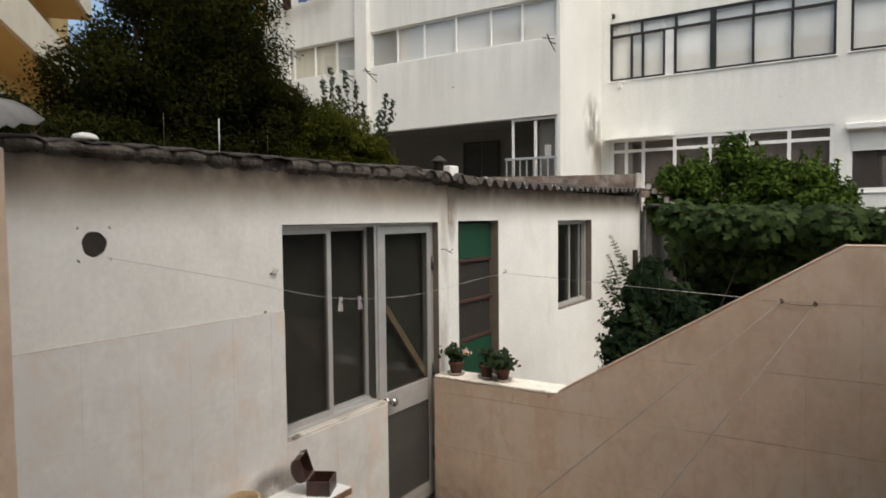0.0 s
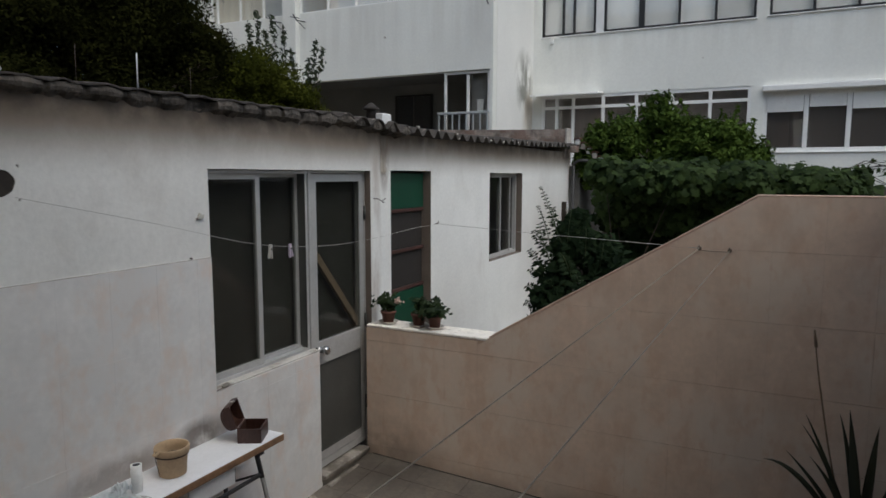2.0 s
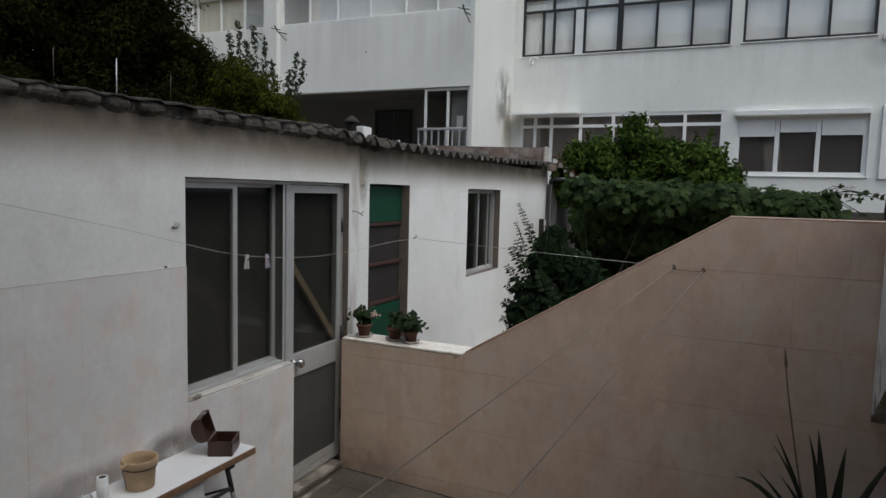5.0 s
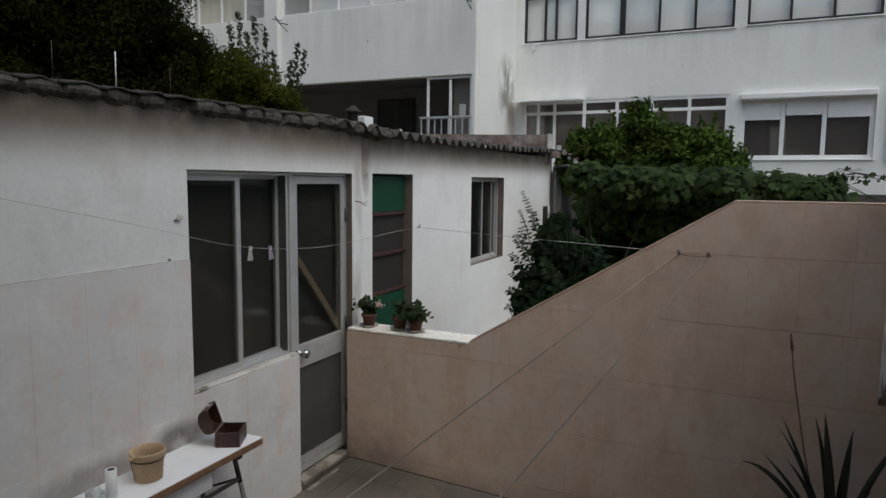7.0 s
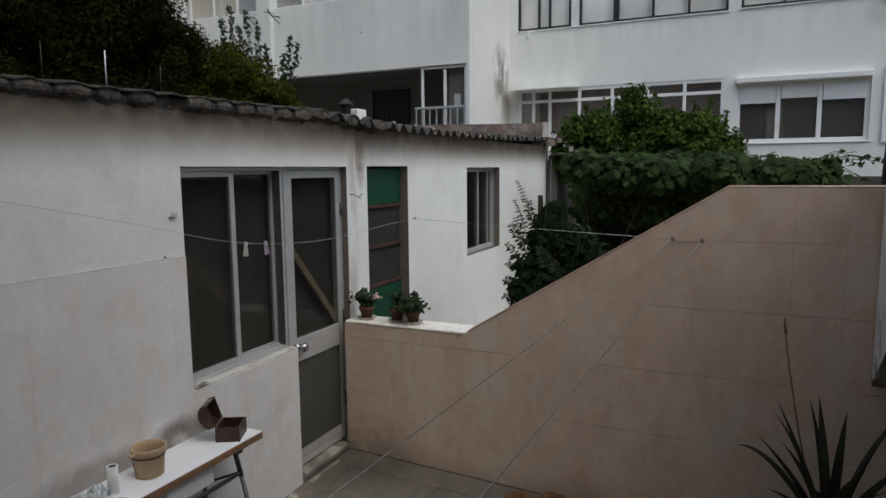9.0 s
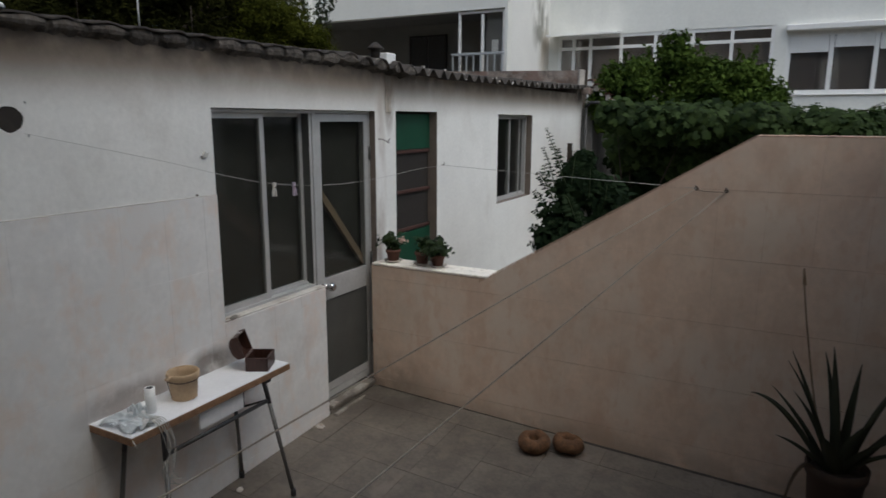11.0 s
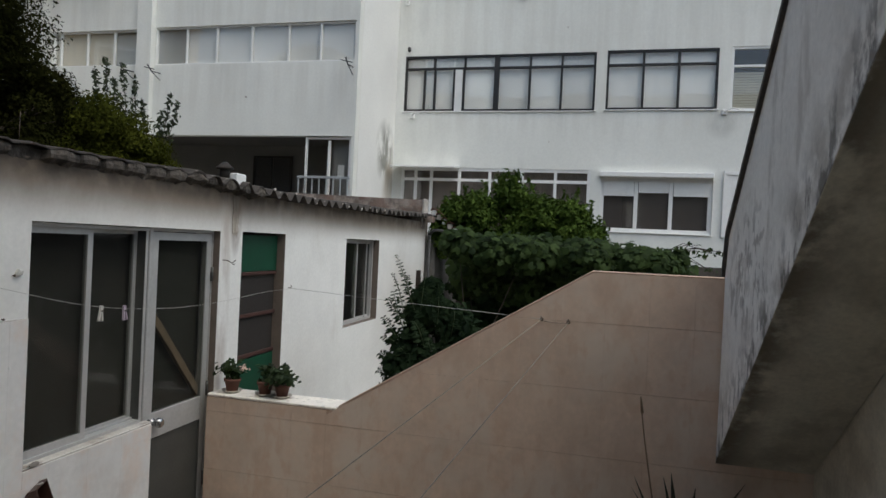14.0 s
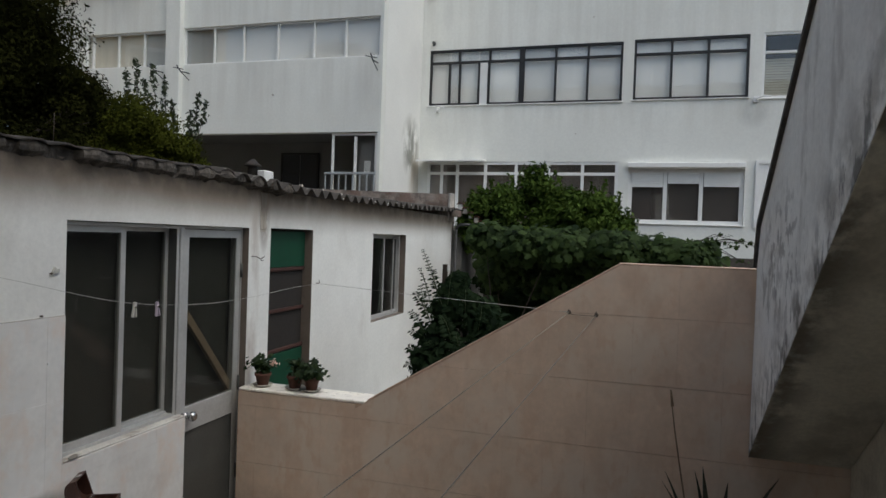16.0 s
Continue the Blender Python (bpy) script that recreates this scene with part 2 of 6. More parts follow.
M_ALU_DIRT_SHADE = mat("dirty_shaded_aluminium", (0.105, 0.107, 0.10), 0.5, metal=0.35, scale=5, vary=0.12, bump=0.05)
M_STEEL = mat("chromed_steel", (0.6, 0.6, 0.6), 0.25, metal=1.0, scale=10)
M_GLASS = glass("grey_sheen_window_glass", (0.66, 0.67, 0.65), dull_layer=0.04)
M_CLEAR = glass("clear_pane", (0.97, 0.97, 0.96), 0.01, mirror=0.065, wave=0.04)
# unseen rooms are coloured dark to stand in for missing light
M_DARK = mat("unlit_room_tone", (0.16, 0.15, 0.14), 0.9)
M_WOOD = mat("raw_pine", (0.46, 0.34, 0.23), 0.65, scale=10, vary=0.2, stretch=(1, 1, 6), fine=80, fine_vary=0.15)
M_WOOD_EDGE = mat("chipboard_edge", (0.25, 0.145, 0.08), 0.75, scale=25, vary=0.25, fine=120, fine_vary=0.2)
M_WOOD_DARK = mat("dark_varnished_wood", (0.05, 0.022, 0.015), 0.4, scale=12, vary=0.3, stretch=(5, 1, 1), fine=60, fine_vary=0.2)
M_LAMINATE = mat("white_laminate", (0.88, 0.88, 0.89), 0.35, scale=4, vary=0.03, fine=50, fine_vary=0.03, bump=0.03)
M_BLACK = mat("black_painted_tube", (0.035, 0.035, 0.037), 0.45, scale=20, vary=0.2)
M_GREY_TUBE = mat("worn_grey_tube", (0.14, 0.135, 0.125), 0.5, metal=0.4, scale=20, vary=0.2)
M_ROOF = mat("fibre_cement", (0.062, 0.053, 0.046), 0.95, scale=5, vary=0.25, fine=50, fine_vary=0.2, bump=0.5, coords="World",
             stain=[dict(colour=(0.045, 0.04, 0.036), scale=6, lo=0.45, hi=0.65, most=0.85), dict(colour=(0.30, 0.27, 0.245), scale=18, lo=0.6, hi=0.68, most=0.6)])
M_MORTAR = mat("weathered_mortar", (0.10, 0.086, 0.072), 0.95, scale=9, vary=0.3, fine=45, fine_vary=0.25, bump=0.8, coords="World", bump_dist=0.012,
               stain=[dict(colour=(0.03, 0.025, 0.021), scale=9, lo=0.46, hi=0.62, most=0.85), dict(colour=(0.19, 0.165, 0.145), scale=16, lo=0.6, hi=0.7, most=0.7, shift=(1, 5, 2))])
M_CAP = mat("dark_mossy_cement", (0.085, 0.076, 0.067), 0.95, scale=9, vary=0.3, fine=45, fine_vary=0.25, bump=0.7, coords="World", bump_dist=0.01)
M_GABLE = mat("weathered_cement_parapet", (0.34, 0.285, 0.245), 0.95, scale=5, vary=0.25, fine=40, fine_vary=0.2, bump=0.6, coords="World",
              stain=[dict(colour=(0.12, 0.10, 0.085), scale=6, lo=0.42, hi=0.62, most=0.75), dict(colour=(0.20, 0.115, 0.085), scale=3, lo=0.45, hi=0.6, most=0.6, shift=(5, 2, 8))])
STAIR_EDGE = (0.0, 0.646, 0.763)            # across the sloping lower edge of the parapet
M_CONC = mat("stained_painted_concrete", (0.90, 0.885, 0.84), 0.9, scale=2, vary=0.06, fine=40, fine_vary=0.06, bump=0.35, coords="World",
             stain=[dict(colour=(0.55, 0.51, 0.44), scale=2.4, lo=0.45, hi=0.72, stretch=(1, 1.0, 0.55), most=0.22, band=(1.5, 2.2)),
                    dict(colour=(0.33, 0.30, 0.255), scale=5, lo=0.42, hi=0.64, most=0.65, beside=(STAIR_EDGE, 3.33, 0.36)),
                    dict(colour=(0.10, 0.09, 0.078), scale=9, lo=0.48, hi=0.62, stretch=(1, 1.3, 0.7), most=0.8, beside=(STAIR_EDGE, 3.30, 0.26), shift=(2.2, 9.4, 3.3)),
                    dict(colour=(0.30, 0.265, 0.225), scale=7, lo=0.48, hi=0.60, stretch=(1, 1.2, 0.7), most=0.6, spot=((3.29, 3.60, 1.92), (1.0, 0.36, 0.42)), shift=(1.2, 4.4, 6.3)),
                    dict(colour=(0.23, 0.205, 0.18), scale=12, lo=0.52, hi=0.60, stretch=(1, 1.2, 0.8), most=0.6, spot=((3.29, 3.35, 2.02), (1.0, 0.5, 0.4)), shift=(5.2, 1.4, 2.3)),
                    dict(colour=(0.40, 0.37, 0.32), scale=5, lo=0.50, hi=0.66, stretch=(1, 1.3, 0.5), most=0.45, spot=((3.29, 2.9, 2.6), (1.0, 0.8, 0.7)), shift=(7.2, 2.4, 1.3)),
                    dict(colour=(0.35, 0.32, 0.28), scale=11, lo=0.56, hi=0.64, most=0.6, spot=((3.29, 3.80, 1.35), (1.0, 0.12, 0.18)))])
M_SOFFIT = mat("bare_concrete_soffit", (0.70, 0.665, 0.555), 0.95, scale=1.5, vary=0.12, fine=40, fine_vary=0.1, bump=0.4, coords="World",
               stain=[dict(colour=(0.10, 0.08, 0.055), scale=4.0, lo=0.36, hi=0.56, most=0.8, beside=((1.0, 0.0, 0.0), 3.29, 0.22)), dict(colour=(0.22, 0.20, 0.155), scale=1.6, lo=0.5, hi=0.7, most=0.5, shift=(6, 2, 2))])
M_DAMP_TINT = mat("white_render_damp_and_tint", (0.80, 0.795, 0.765), 0.88, scale=0.7, vary=0.04, fine=20, fine_vary=0.03, bump=0.25, coords="World",
             stain=[dict(colour=(0.20, 0.20, 0.17), scale=3.2, lo=0.36, hi=0.56, stretch=(1, 1, 0.5), most=0.85, spot=((-2.4, 14.3, 4.15), (1.0, 0.7, 0.8))),
                    # brown cast of the light below the canopy, put into the wall colour
                    dict(colour=(0.46, 0.39, 0.29), scale=2.0, lo=0.3, hi=0.6, stretch=(1, 1, 0.3), most=0.7, spot=((-2.4, 14.62, 3.3), (1.0, 0.5, 0.8)))])
M_FACADE = mat("white_painted_render", (0.80, 0.80, 0.75), 0.88, scale=0.7, vary=0.04, fine=20, fine_vary=0.03, bump=0.25, coords="World",
               stain=[dict(colour=(0.52, 0.52, 0.50), scale=0.9, lo=0.52, hi=0.8, stretch=(1, 1, 0.35), most=0.4),
                      dict(colour=(0.40, 0.40, 0.37), scale=3, lo=0.3, hi=0.6, stretch=(1, 1, 0.4), most=0.45, spot=((4.95, 14.88, 4.95), (0.42, 1.0, 0.4))),
                      dict(colour=(0.60, 0.58, 0.52), scale=1.3, lo=0.4, hi=0.65, stretch=(2.5, 1, 0.15), most=0.3, band=(4.2, 5.15), shift=(4, 4, 7))])
M_WHITE_FRAME = mat("white_window_frame", (0.84, 0.835, 0.81), 0.45, scale=4, vary=0.05, bump=0.03)
M_BRONZE = mat("dark_bronze_frame", (0.035, 0.033, 0.032), 0.4, metal=0.4, scale=8, vary=0.15, bump=0.03)
M_CURTAIN = mat("pale_curtain", (0.90, 0.89, 0.855), 0.9, scale=1.1, vary=0.04, stretch=(7, 7, 0.15), fine=3, fine_vary=0.03, bump=0.0, coords="World", per_object=0.13,
                stain=[dict(colour=(0.62, 0.63, 0.62), scale=0.9, lo=0.46, hi=0.66, most=0.35)])
M_GREY_CURTAIN = mat("grey_curtain", (0.44, 0.455, 0.45), 0.9, scale=1.1, vary=0.22, stretch=(3, 3, 0.15), coords="World")
M_YELLOW_CURTAIN = mat("cream_curtain", (0.72, 0.69, 0.60), 0.9, scale=1.1, vary=0.10, stretch=(9, 9, 0.4), coords="World")
# sheet colour that stands in for a dim room behind the pane
M_DARK_ROOM = mat("dark_room_sheet", (0.055, 0.045, 0.04), 0.9, scale=2, vary=0.15, stretch=(6, 6, 0.5), coords="World")
M_GREEN_PAINT = mat("green_door_paint", (0.007, 0.058, 0.030), 0.5, scale=5, vary=0.15, fine=40, bump=0.1)
M_DOOR_MESH = mat("dark_door_mesh", (0.026, 0.022, 0.019), 0.9, scale=2, vary=0.2, fine=80, fine_vary=0.15)
M_DOOR_RAIL = mat("dull_red_rail", (0.06, 0.026, 0.02), 0.7, scale=8, vary=0.25)
M_RED_PAINT = mat("red_brown_rail", (0.075, 0.03, 0.022), 0.6, scale=8, vary=0.2)
M_SCREEN = mat("dark_fly_screen", (0.078, 0.076, 0.068), 0.95, scale=3, vary=0.25, fine=120, fine_vary=0.2, bump=0.1)
M_JAMB = mat("grey_cement_reveal", (0.17, 0.14, 0.116), 0.9, scale=6, vary=0.15, fine=40, bump=0.3)
M_CHASE = mat("stained_patch", (0.44, 0.395, 0.335), 0.95, scale=9, vary=0.18, fine=45, fine_vary=0.15, bump=0.6, coords="World", stretch=(1, 1, 0.4),
              stain=[dict(colour=(0.15, 0.125, 0.10), scale=6, lo=0.15, hi=0.5, stretch=(1, 1, 0.5), most=0.92, band=(2.12, 2.26)),
                     dict(colour=(0.21, 0.172, 0.135), scale=11, lo=0.46, hi=0.62, stretch=(1, 1.6, 0.35), most=0.8)])
M_JAMB_DARK = mat("dark_brown_reveal", (0.13, 0.10, 0.082), 0.9, scale=6, vary=0.2, fine=40, bump=0.3)
# the same for the brownish dim rooms on the ground floor
M_ROOM_BROWN = mat("brown_room_sheet", (0.21, 0.175, 0.15), 0.9, scale=1.2, vary=0.2, stretch=(6, 6, 0.4), coords="World", per_object=0.15)
M_GRIME = mat("packed_dirt", (0.06, 0.05, 0.042), 1.0, scale=20, vary=0.3, bump=0.5, coords="World")
M_PLASTER = mat("dirty_white_plaster", (0.56, 0.53, 0.485), 0.9, scale=6, vary=0.12, fine=45, fine_vary=0.1, bump=0.5, coords="World",
                stain=[dict(colour=(0.24, 0.19, 0.15), scale=9, lo=0.5, hi=0.66, stretch=(1, 0.5, 1), most=0.8)])
M_SLAB = mat("dirty_door_slab", (0.33, 0.30, 0.265), 0.9, scale=7, vary=0.2, fine=45, fine_vary=0.15, bump=0.5, coords="World",
             stain=[dict(colour=(0.12, 0.10, 0.082), scale=6, lo=0.4, hi=0.62, most=0.8)])
M_STEP = mat("worn_cement_step", (0.22, 0.195, 0.165), 0.9, scale=9, vary=0.2, fine=45, fine_vary=0.15, bump=0.5, coords="World")
M_SILL = mat("stained_cement_sill", (0.48, 0.44, 0.395), 0.9, scale=9, vary=0.25, fine=45, fine_vary=0.2, bump=0.5, coords="World")
M_BLUE = mat("blue_cloth", (0.08, 0.14, 0.34), 0.9, scale=8, vary=0.1)
M_RUST = mat("rusty_steel", (0.13, 0.10, 0.08), 0.7, metal=0.3, scale=40, vary=0.3)
M_PEG_A = mat("grey_white_peg", (0.62, 0.60, 0.56), 0.5, scale=40, vary=0.1)
M_PEG_B = mat("pale_mauve_peg", (0.56, 0.48, 0.58), 0.5, scale=40, vary=0.1)
M_STONE = mat("pale_stone_coping", (0.86, 0.81, 0.73), 0.8, scale=8, vary=0.1, fine=50, bump=0.3, coords="World",
              stain=[dict(colour=(0.30, 0.25, 0.20), scale=14, lo=0.54, hi=0.7, most=0.7)])
M_CLAY_RING = mat("mottled_brown_clay", (0.135, 0.068, 0.032), 0.9, scale=18, vary=0.4, fine=60, fine_vary=0.25, bump=0.7)
M_BALUSTER = mat("grey_painted_bar", (0.36, 0.38, 0.39), 0.6, scale=8, vary=0.1)
M_TERRA = mat("terracotta", (0.13, 0.058, 0.04), 0.85, scale=12, vary=0.15, fine=60, fine_vary=0.1, bump=0.2)
M_TERRA_PALE = mat("pale_clay_pot", (0.47, 0.34, 0.205), 0.8, scale=12, vary=0.1, fine=60, fine_vary=0.08, bump=0.15)
M_TERRA_DARK = mat("old_brown_pot", (0.075, 0.047, 0.033), 0.85, scale=12, vary=0.2)
M_SOIL = mat("potting_soil", (0.05, 0.035, 0.025), 1.0, scale=30, vary=0.4, bump=0.6)
M_GROUND = mat("bare_garden_ground", (0.13, 0.11, 0.08), 1.0, scale=0.8, vary=0.3, fine=9, fine_vary=0.3, bump=0.5, coords="World")
M_RIDGE = mat("far_wooded_slope", (0.07, 0.075, 0.06), 1.0, scale=0.03, vary=0.3, fine=0.3, fine_vary=0.3, bump=0.0, coords="World")
M_GARDEN_DARK = mat("dark_garden_wall", (0.075, 0.066, 0.056), 0.95, scale=1.5, vary=0.3, fine=20, fine_vary=0.2, bump=0.5, coords="World")
M_GARDEN_PIER = mat("grey_weathered_masonry", (0.19, 0.18, 0.165), 0.95, scale=4, vary=0.3, fine=25, fine_vary=0.2, bump=0.5, coords="World", stretch=(1, 1, 0.4))
M_BARK = mat("rough_bark", (0.045, 0.034, 0.024), 0.95, scale=14, vary=0.3, fine=60, bump=0.6, stretch=(1, 1, 0.3))
M_TREE = leaf_mat("dark_evergreen_leaf", (0.011, 0.0125, 0.004), (0.028, 0.030, 0.008), 0.9, 0.0, 0.25, 1.3)
M_SHRUB = leaf_mat("yellow_green_leaf", (0.016, 0.022, 0.003), (0.08, 0.088, 0.012), 0.8, 0.03, 0.25, 1.8)
M_SPRIG = leaf_mat("grey_green_leaf", (0.018, 0.027, 0.014), (0.06, 0.076, 0.038))
M_LEMON = leaf_mat("citrus_leaf", (0.015, 0.033, 0.006), (0.085, 0.13, 0.022), 0.7, 0.06, 0.35)
M_VINE = leaf_mat("vine_leaf", (0.008, 0.017, 0.005), (0.046, 0.072, 0.02), 0.6, 0.09, 0.4)
# darker copy of the vine leaf, for growth that lies in shade
M_VINE_SHADED = leaf_mat("shaded_vine_leaf", (0.005, 0.011, 0.004), (0.024, 0.042, 0.015), 0.7, 0.06)
# two leaf colours for one bush: paler where lit, darker where shaded
M_FROND_LIT = leaf_mat("lit_grey_green_frond", (0.016, 0.030, 0.013), (0.05, 0.078, 0.038), 0.7, 0.08)
M_SHADE_BLADE = leaf_mat("shaded_pointed_leaf", (0.005, 0.011, 0.005), (0.021, 0.036, 0.015), 0.75, 0.06)
M_AGAVE = leaf_mat("agave_leaf", (0.045, 0.048, 0.031), (0.105, 0.106, 0.07), 0.7, 0.1)
M_STEM = mat("green_stem", (0.06, 0.09, 0.03), 0.7)
M_GERANIUM = leaf_mat("geranium_leaf", (0.008, 0.019, 0.007), (0.034, 0.054, 0.018))
M_DRY = mat("dry_stem", (0.26, 0.18, 0.11), 0.9, scale=30, vary=0.25)
M_WITHERED = mat("withered_leaf", (0.10, 0.07, 0.045), 0.9, scale=30, vary=0.3)
M_CORD = mat("pale_plastic_cord", (0.55, 0.54, 0.50), 0.6, scale=40, vary=0.1)
M_CORD_DARK = mat("brownish_grey_cord", (0.43, 0.375, 0.30), 0.8, scale=25, vary=0.1)
M_PLASTIC = mat("white_plastic", (0.84, 0.84, 0.82), 0.4, scale=8, vary=0.05, bump=0.03)
M_CLOTH = mat("pale_blue_cloth", (0.88, 0.91, 0.92), 0.95, scale=14, vary=0.05, fine=90, fine_vary=0.06, bump=0.3)
M_YELLOW = mat("yellow_ochre_render", (0.62, 0.42, 0.16), 0.9, scale=1, vary=0.08, coords="World")
M_CREAM = mat("cream_render", (0.70, 0.62, 0.48), 0.9, scale=1, vary=0.08, coords="World")
M_SOOT = mat("sooty_pipe", (0.035, 0.029, 0.024), 0.9, scale=20, vary=0.2)
# white loggia walls, with the shade of the deep recess put into the colour
M_LOGGIA_SHADED = mat("shaded_loggia_grey", (0.21, 0.205, 0.195), 0.9, scale=1.2, vary=0.1, coords="World")
M_TARP = mat("grey_white_plastic_sheet", (0.66, 0.65, 0.64), 0.5, scale=9, vary=0.15, bump=0.1)
M_STRIP = mat("white_closing_strip", (0.72, 0.72, 0.71), 0.5, scale=4, vary=0.06)
M_BLIND = mat("pale_beige_blind", (0.52, 0.50, 0.42), 0.7, scale=1.5, vary=0.12, stretch=(1, 1, 12), fine=40)
M_HOUSE = mat("house_render", (0.42, 0.38, 0.33), 0.9, scale=1, vary=0.08, coords="World")


# ---- mesh helpers ----
def add_box(bm, x0, x1, y0, y1, z0, z1):
    v = [bm.verts.new((x, y, z)) for x in (x0, x1) for y in (y0, y1) for z in (z0, z1)]
    for f in ((0, 1, 3, 2), (4, 6, 7, 5), (0, 4, 5, 1), (2, 3, 7, 6), (0, 2, 6, 4), (1, 5, 7, 3)):
        bm.faces.new([v[i] for i in f])
    return v


def box(x0, x1, y0, y1, z0, z1, bevel=0.0, segs=1):
    bm = bmesh.new()
    add_box(bm, x0, x1, y0, y1, z0, z1)
    if bevel:
        bmesh.ops.bevel(bm, geom=bm.edges[:], offset=bevel, segments=segs, affect="EDGES", profile=0.5)
    bmesh.ops.recalc_face_normals(bm, faces=bm.faces[:])
    return bm


def add_tube(bm, pts, r, sides=8, r_end=None, caps=True):
    """A tube along the points; r may taper to r_end."""
    pts = [Vector(p) for p in pts]
    rings = []
    for i, p in enumerate(pts):
        d = (pts[min(i + 1, len(pts) - 1)] - pts[max(i - 1, 0)]).normalized()
        a = d.orthogonal().normalized() if i == 0 else (rings[-1][1] - d * rings[-1][1].dot(d)).normalized()
        c = d.cross(a)
        rad = r + ((r_end if r_end is not None else r) - r) * i / max(1, len(pts) - 1)
        ring = [bm.verts.new(p + rad * (math.cos(2 * math.pi * k / sides) * a + math.sin(2 * math.pi * k / sides) * c)) for k in range(sides)]
        rings.append((ring, a))
    for (r0, _), (r1, _) in zip(rings, rings[1:]):
        for k in range(sides):
            f = bm.faces.new((r0[k], r0[(k + 1) % sides], r1[(k + 1) % sides], r1[k]))
            f.smooth = True
    if caps:
        bm.faces.new(rings[0][0][::-1])
        bm.faces.new(rings[-1][0])


def tube(pts, r, sides=8, r_end=None):
    bm = bmesh.new()
    add_tube(bm, pts, r, sides, r_end)
    return bm


def lathe(profile, sides=28, at=(0, 0, 0), axis="Z"):
    """A turned form from (radius, height) pairs."""
    bm = bmesh.new()
    rings = []
    for r, h in profile:
        ring = []
        for k in range(sides):
            a = 2 * math.pi * k / sides
            p = (r * math.cos(a), r * math.sin(a), h) if axis == "Z" else (h, r * math.cos(a), r * math.sin(a))
            ring.append(bm.verts.new(Vector(at) + Vector(p)))
        rings.append(ring)
    for r0, r1 in zip(rings, rings[1:]):
        for k in range(sides):
            f = bm.faces.new((r0[k], r0[(k + 1) % sides], r1[(k + 1) % sides], r1[k]))
            f.smooth = True
    bm.faces.new(rings[0][::-1])
    bm.faces.new(rings[-1])
    bmesh.ops.recalc_face_normals(bm, faces=bm.faces[:])
    return bm


def mesh_of(name, bm, material):
    me = bpy.data.meshes.new(name)
    bm.to_mesh(me)
    bm.free()
    me.materials.append(material)
    return me


def part(name, bm, material, parent=None, label=""):
    ob = new(name, mesh_of(name, bm, material))
    ob.parent = parent
    return tagged(ob, label)


def thing(name, label, category, m=None, group="", kind=""):
    ob = new(name)
    ob.empty_display_size = 0.1
    if m is not None:
        ob.matrix_basis = m
    return tagged(ob, label, category, group, kind)


def cells(bm, axis, t0, t1, u0, u1, v0, v1, holes):
    """A wall slab with rectangular holes. axis 'x': u runs along y; axis 'y': u runs along x. holes: (u0, u1, v0, v1)."""
    us = sorted({u0, u1, *[h[0] for h in holes], *[h[1] for h in holes]})
    vs = sorted({v0, v1, *[h[2] for h in holes], *[h[3] for h in holes]})
    us, vs = [u for u in us if u0 <= u <= u1], [v for v in vs if v0 <= v <= v1]

    def solid(i, j):
        if not (0 <= i < len(us) - 1 and 0 <= j < len(vs) - 1):
            return False
        cu, cv = (us[i] + us[i + 1]) / 2, (vs[j] + vs[j + 1]) / 2
        return not any(h[0] < cu < h[1] and h[2] < cv < h[3] for h in holes)

    made = {}

    def vert(t, u, v):
        key = (t, u, v)
        if key not in made:
            made[key] = bm.verts.new((t, u, v) if axis == "x" else (u, t, v))
        return made[key]

    for i in range(len(us) - 1):
        for j in range(len(vs) - 1):
            if not solid(i, j):
                continue
            a, b, c, d = us[i], us[i + 1], vs[j], vs[j + 1]
            for t in (t0, t1):
                bm.faces.new([vert(t, a, c), vert(t, b, c), vert(t, b, d), vert(t, a, d)])
            for di, dj, p, q in ((-1, 0, (a, c), (a, d)), (1, 0, (b, c), (b, d)), (0, -1, (a, c), (b, c)), (0, 1, (a, d), (b, d))):
                if not solid(i + di, j + dj):
                    bm.faces.new([vert(t0, *p), vert(t0, *q), vert(t1, *q), vert(t1, *p)])
    bmesh.ops.recalc_face_normals(bm, faces=bm.faces[:])


def prism(outline, axis, t0, t1):
    """A polygon in the plane across the axis, given as (u, v) pairs, drawn out from t0 to t1."""
    bm = bmesh.new()

    def p(t, u, v):
        return (t, u, v) if axis == "x" else (u, t, v)
    a = [bm.verts.new(p(t0, *q)) for q in outline]
    b = [bm.verts.new(p(t1, *q)) for q in outline]
    bm.faces.new(a)
    bm.faces.new(b[::-1])
    for k in range(len(outline)):
        bm.faces.new((a[k], a[(k + 1) % len(a)], b[(k + 1) % len(a)], b[k]))
    bmesh.ops.recalc_face_normals(bm, faces=bm.faces[:])
    return bm


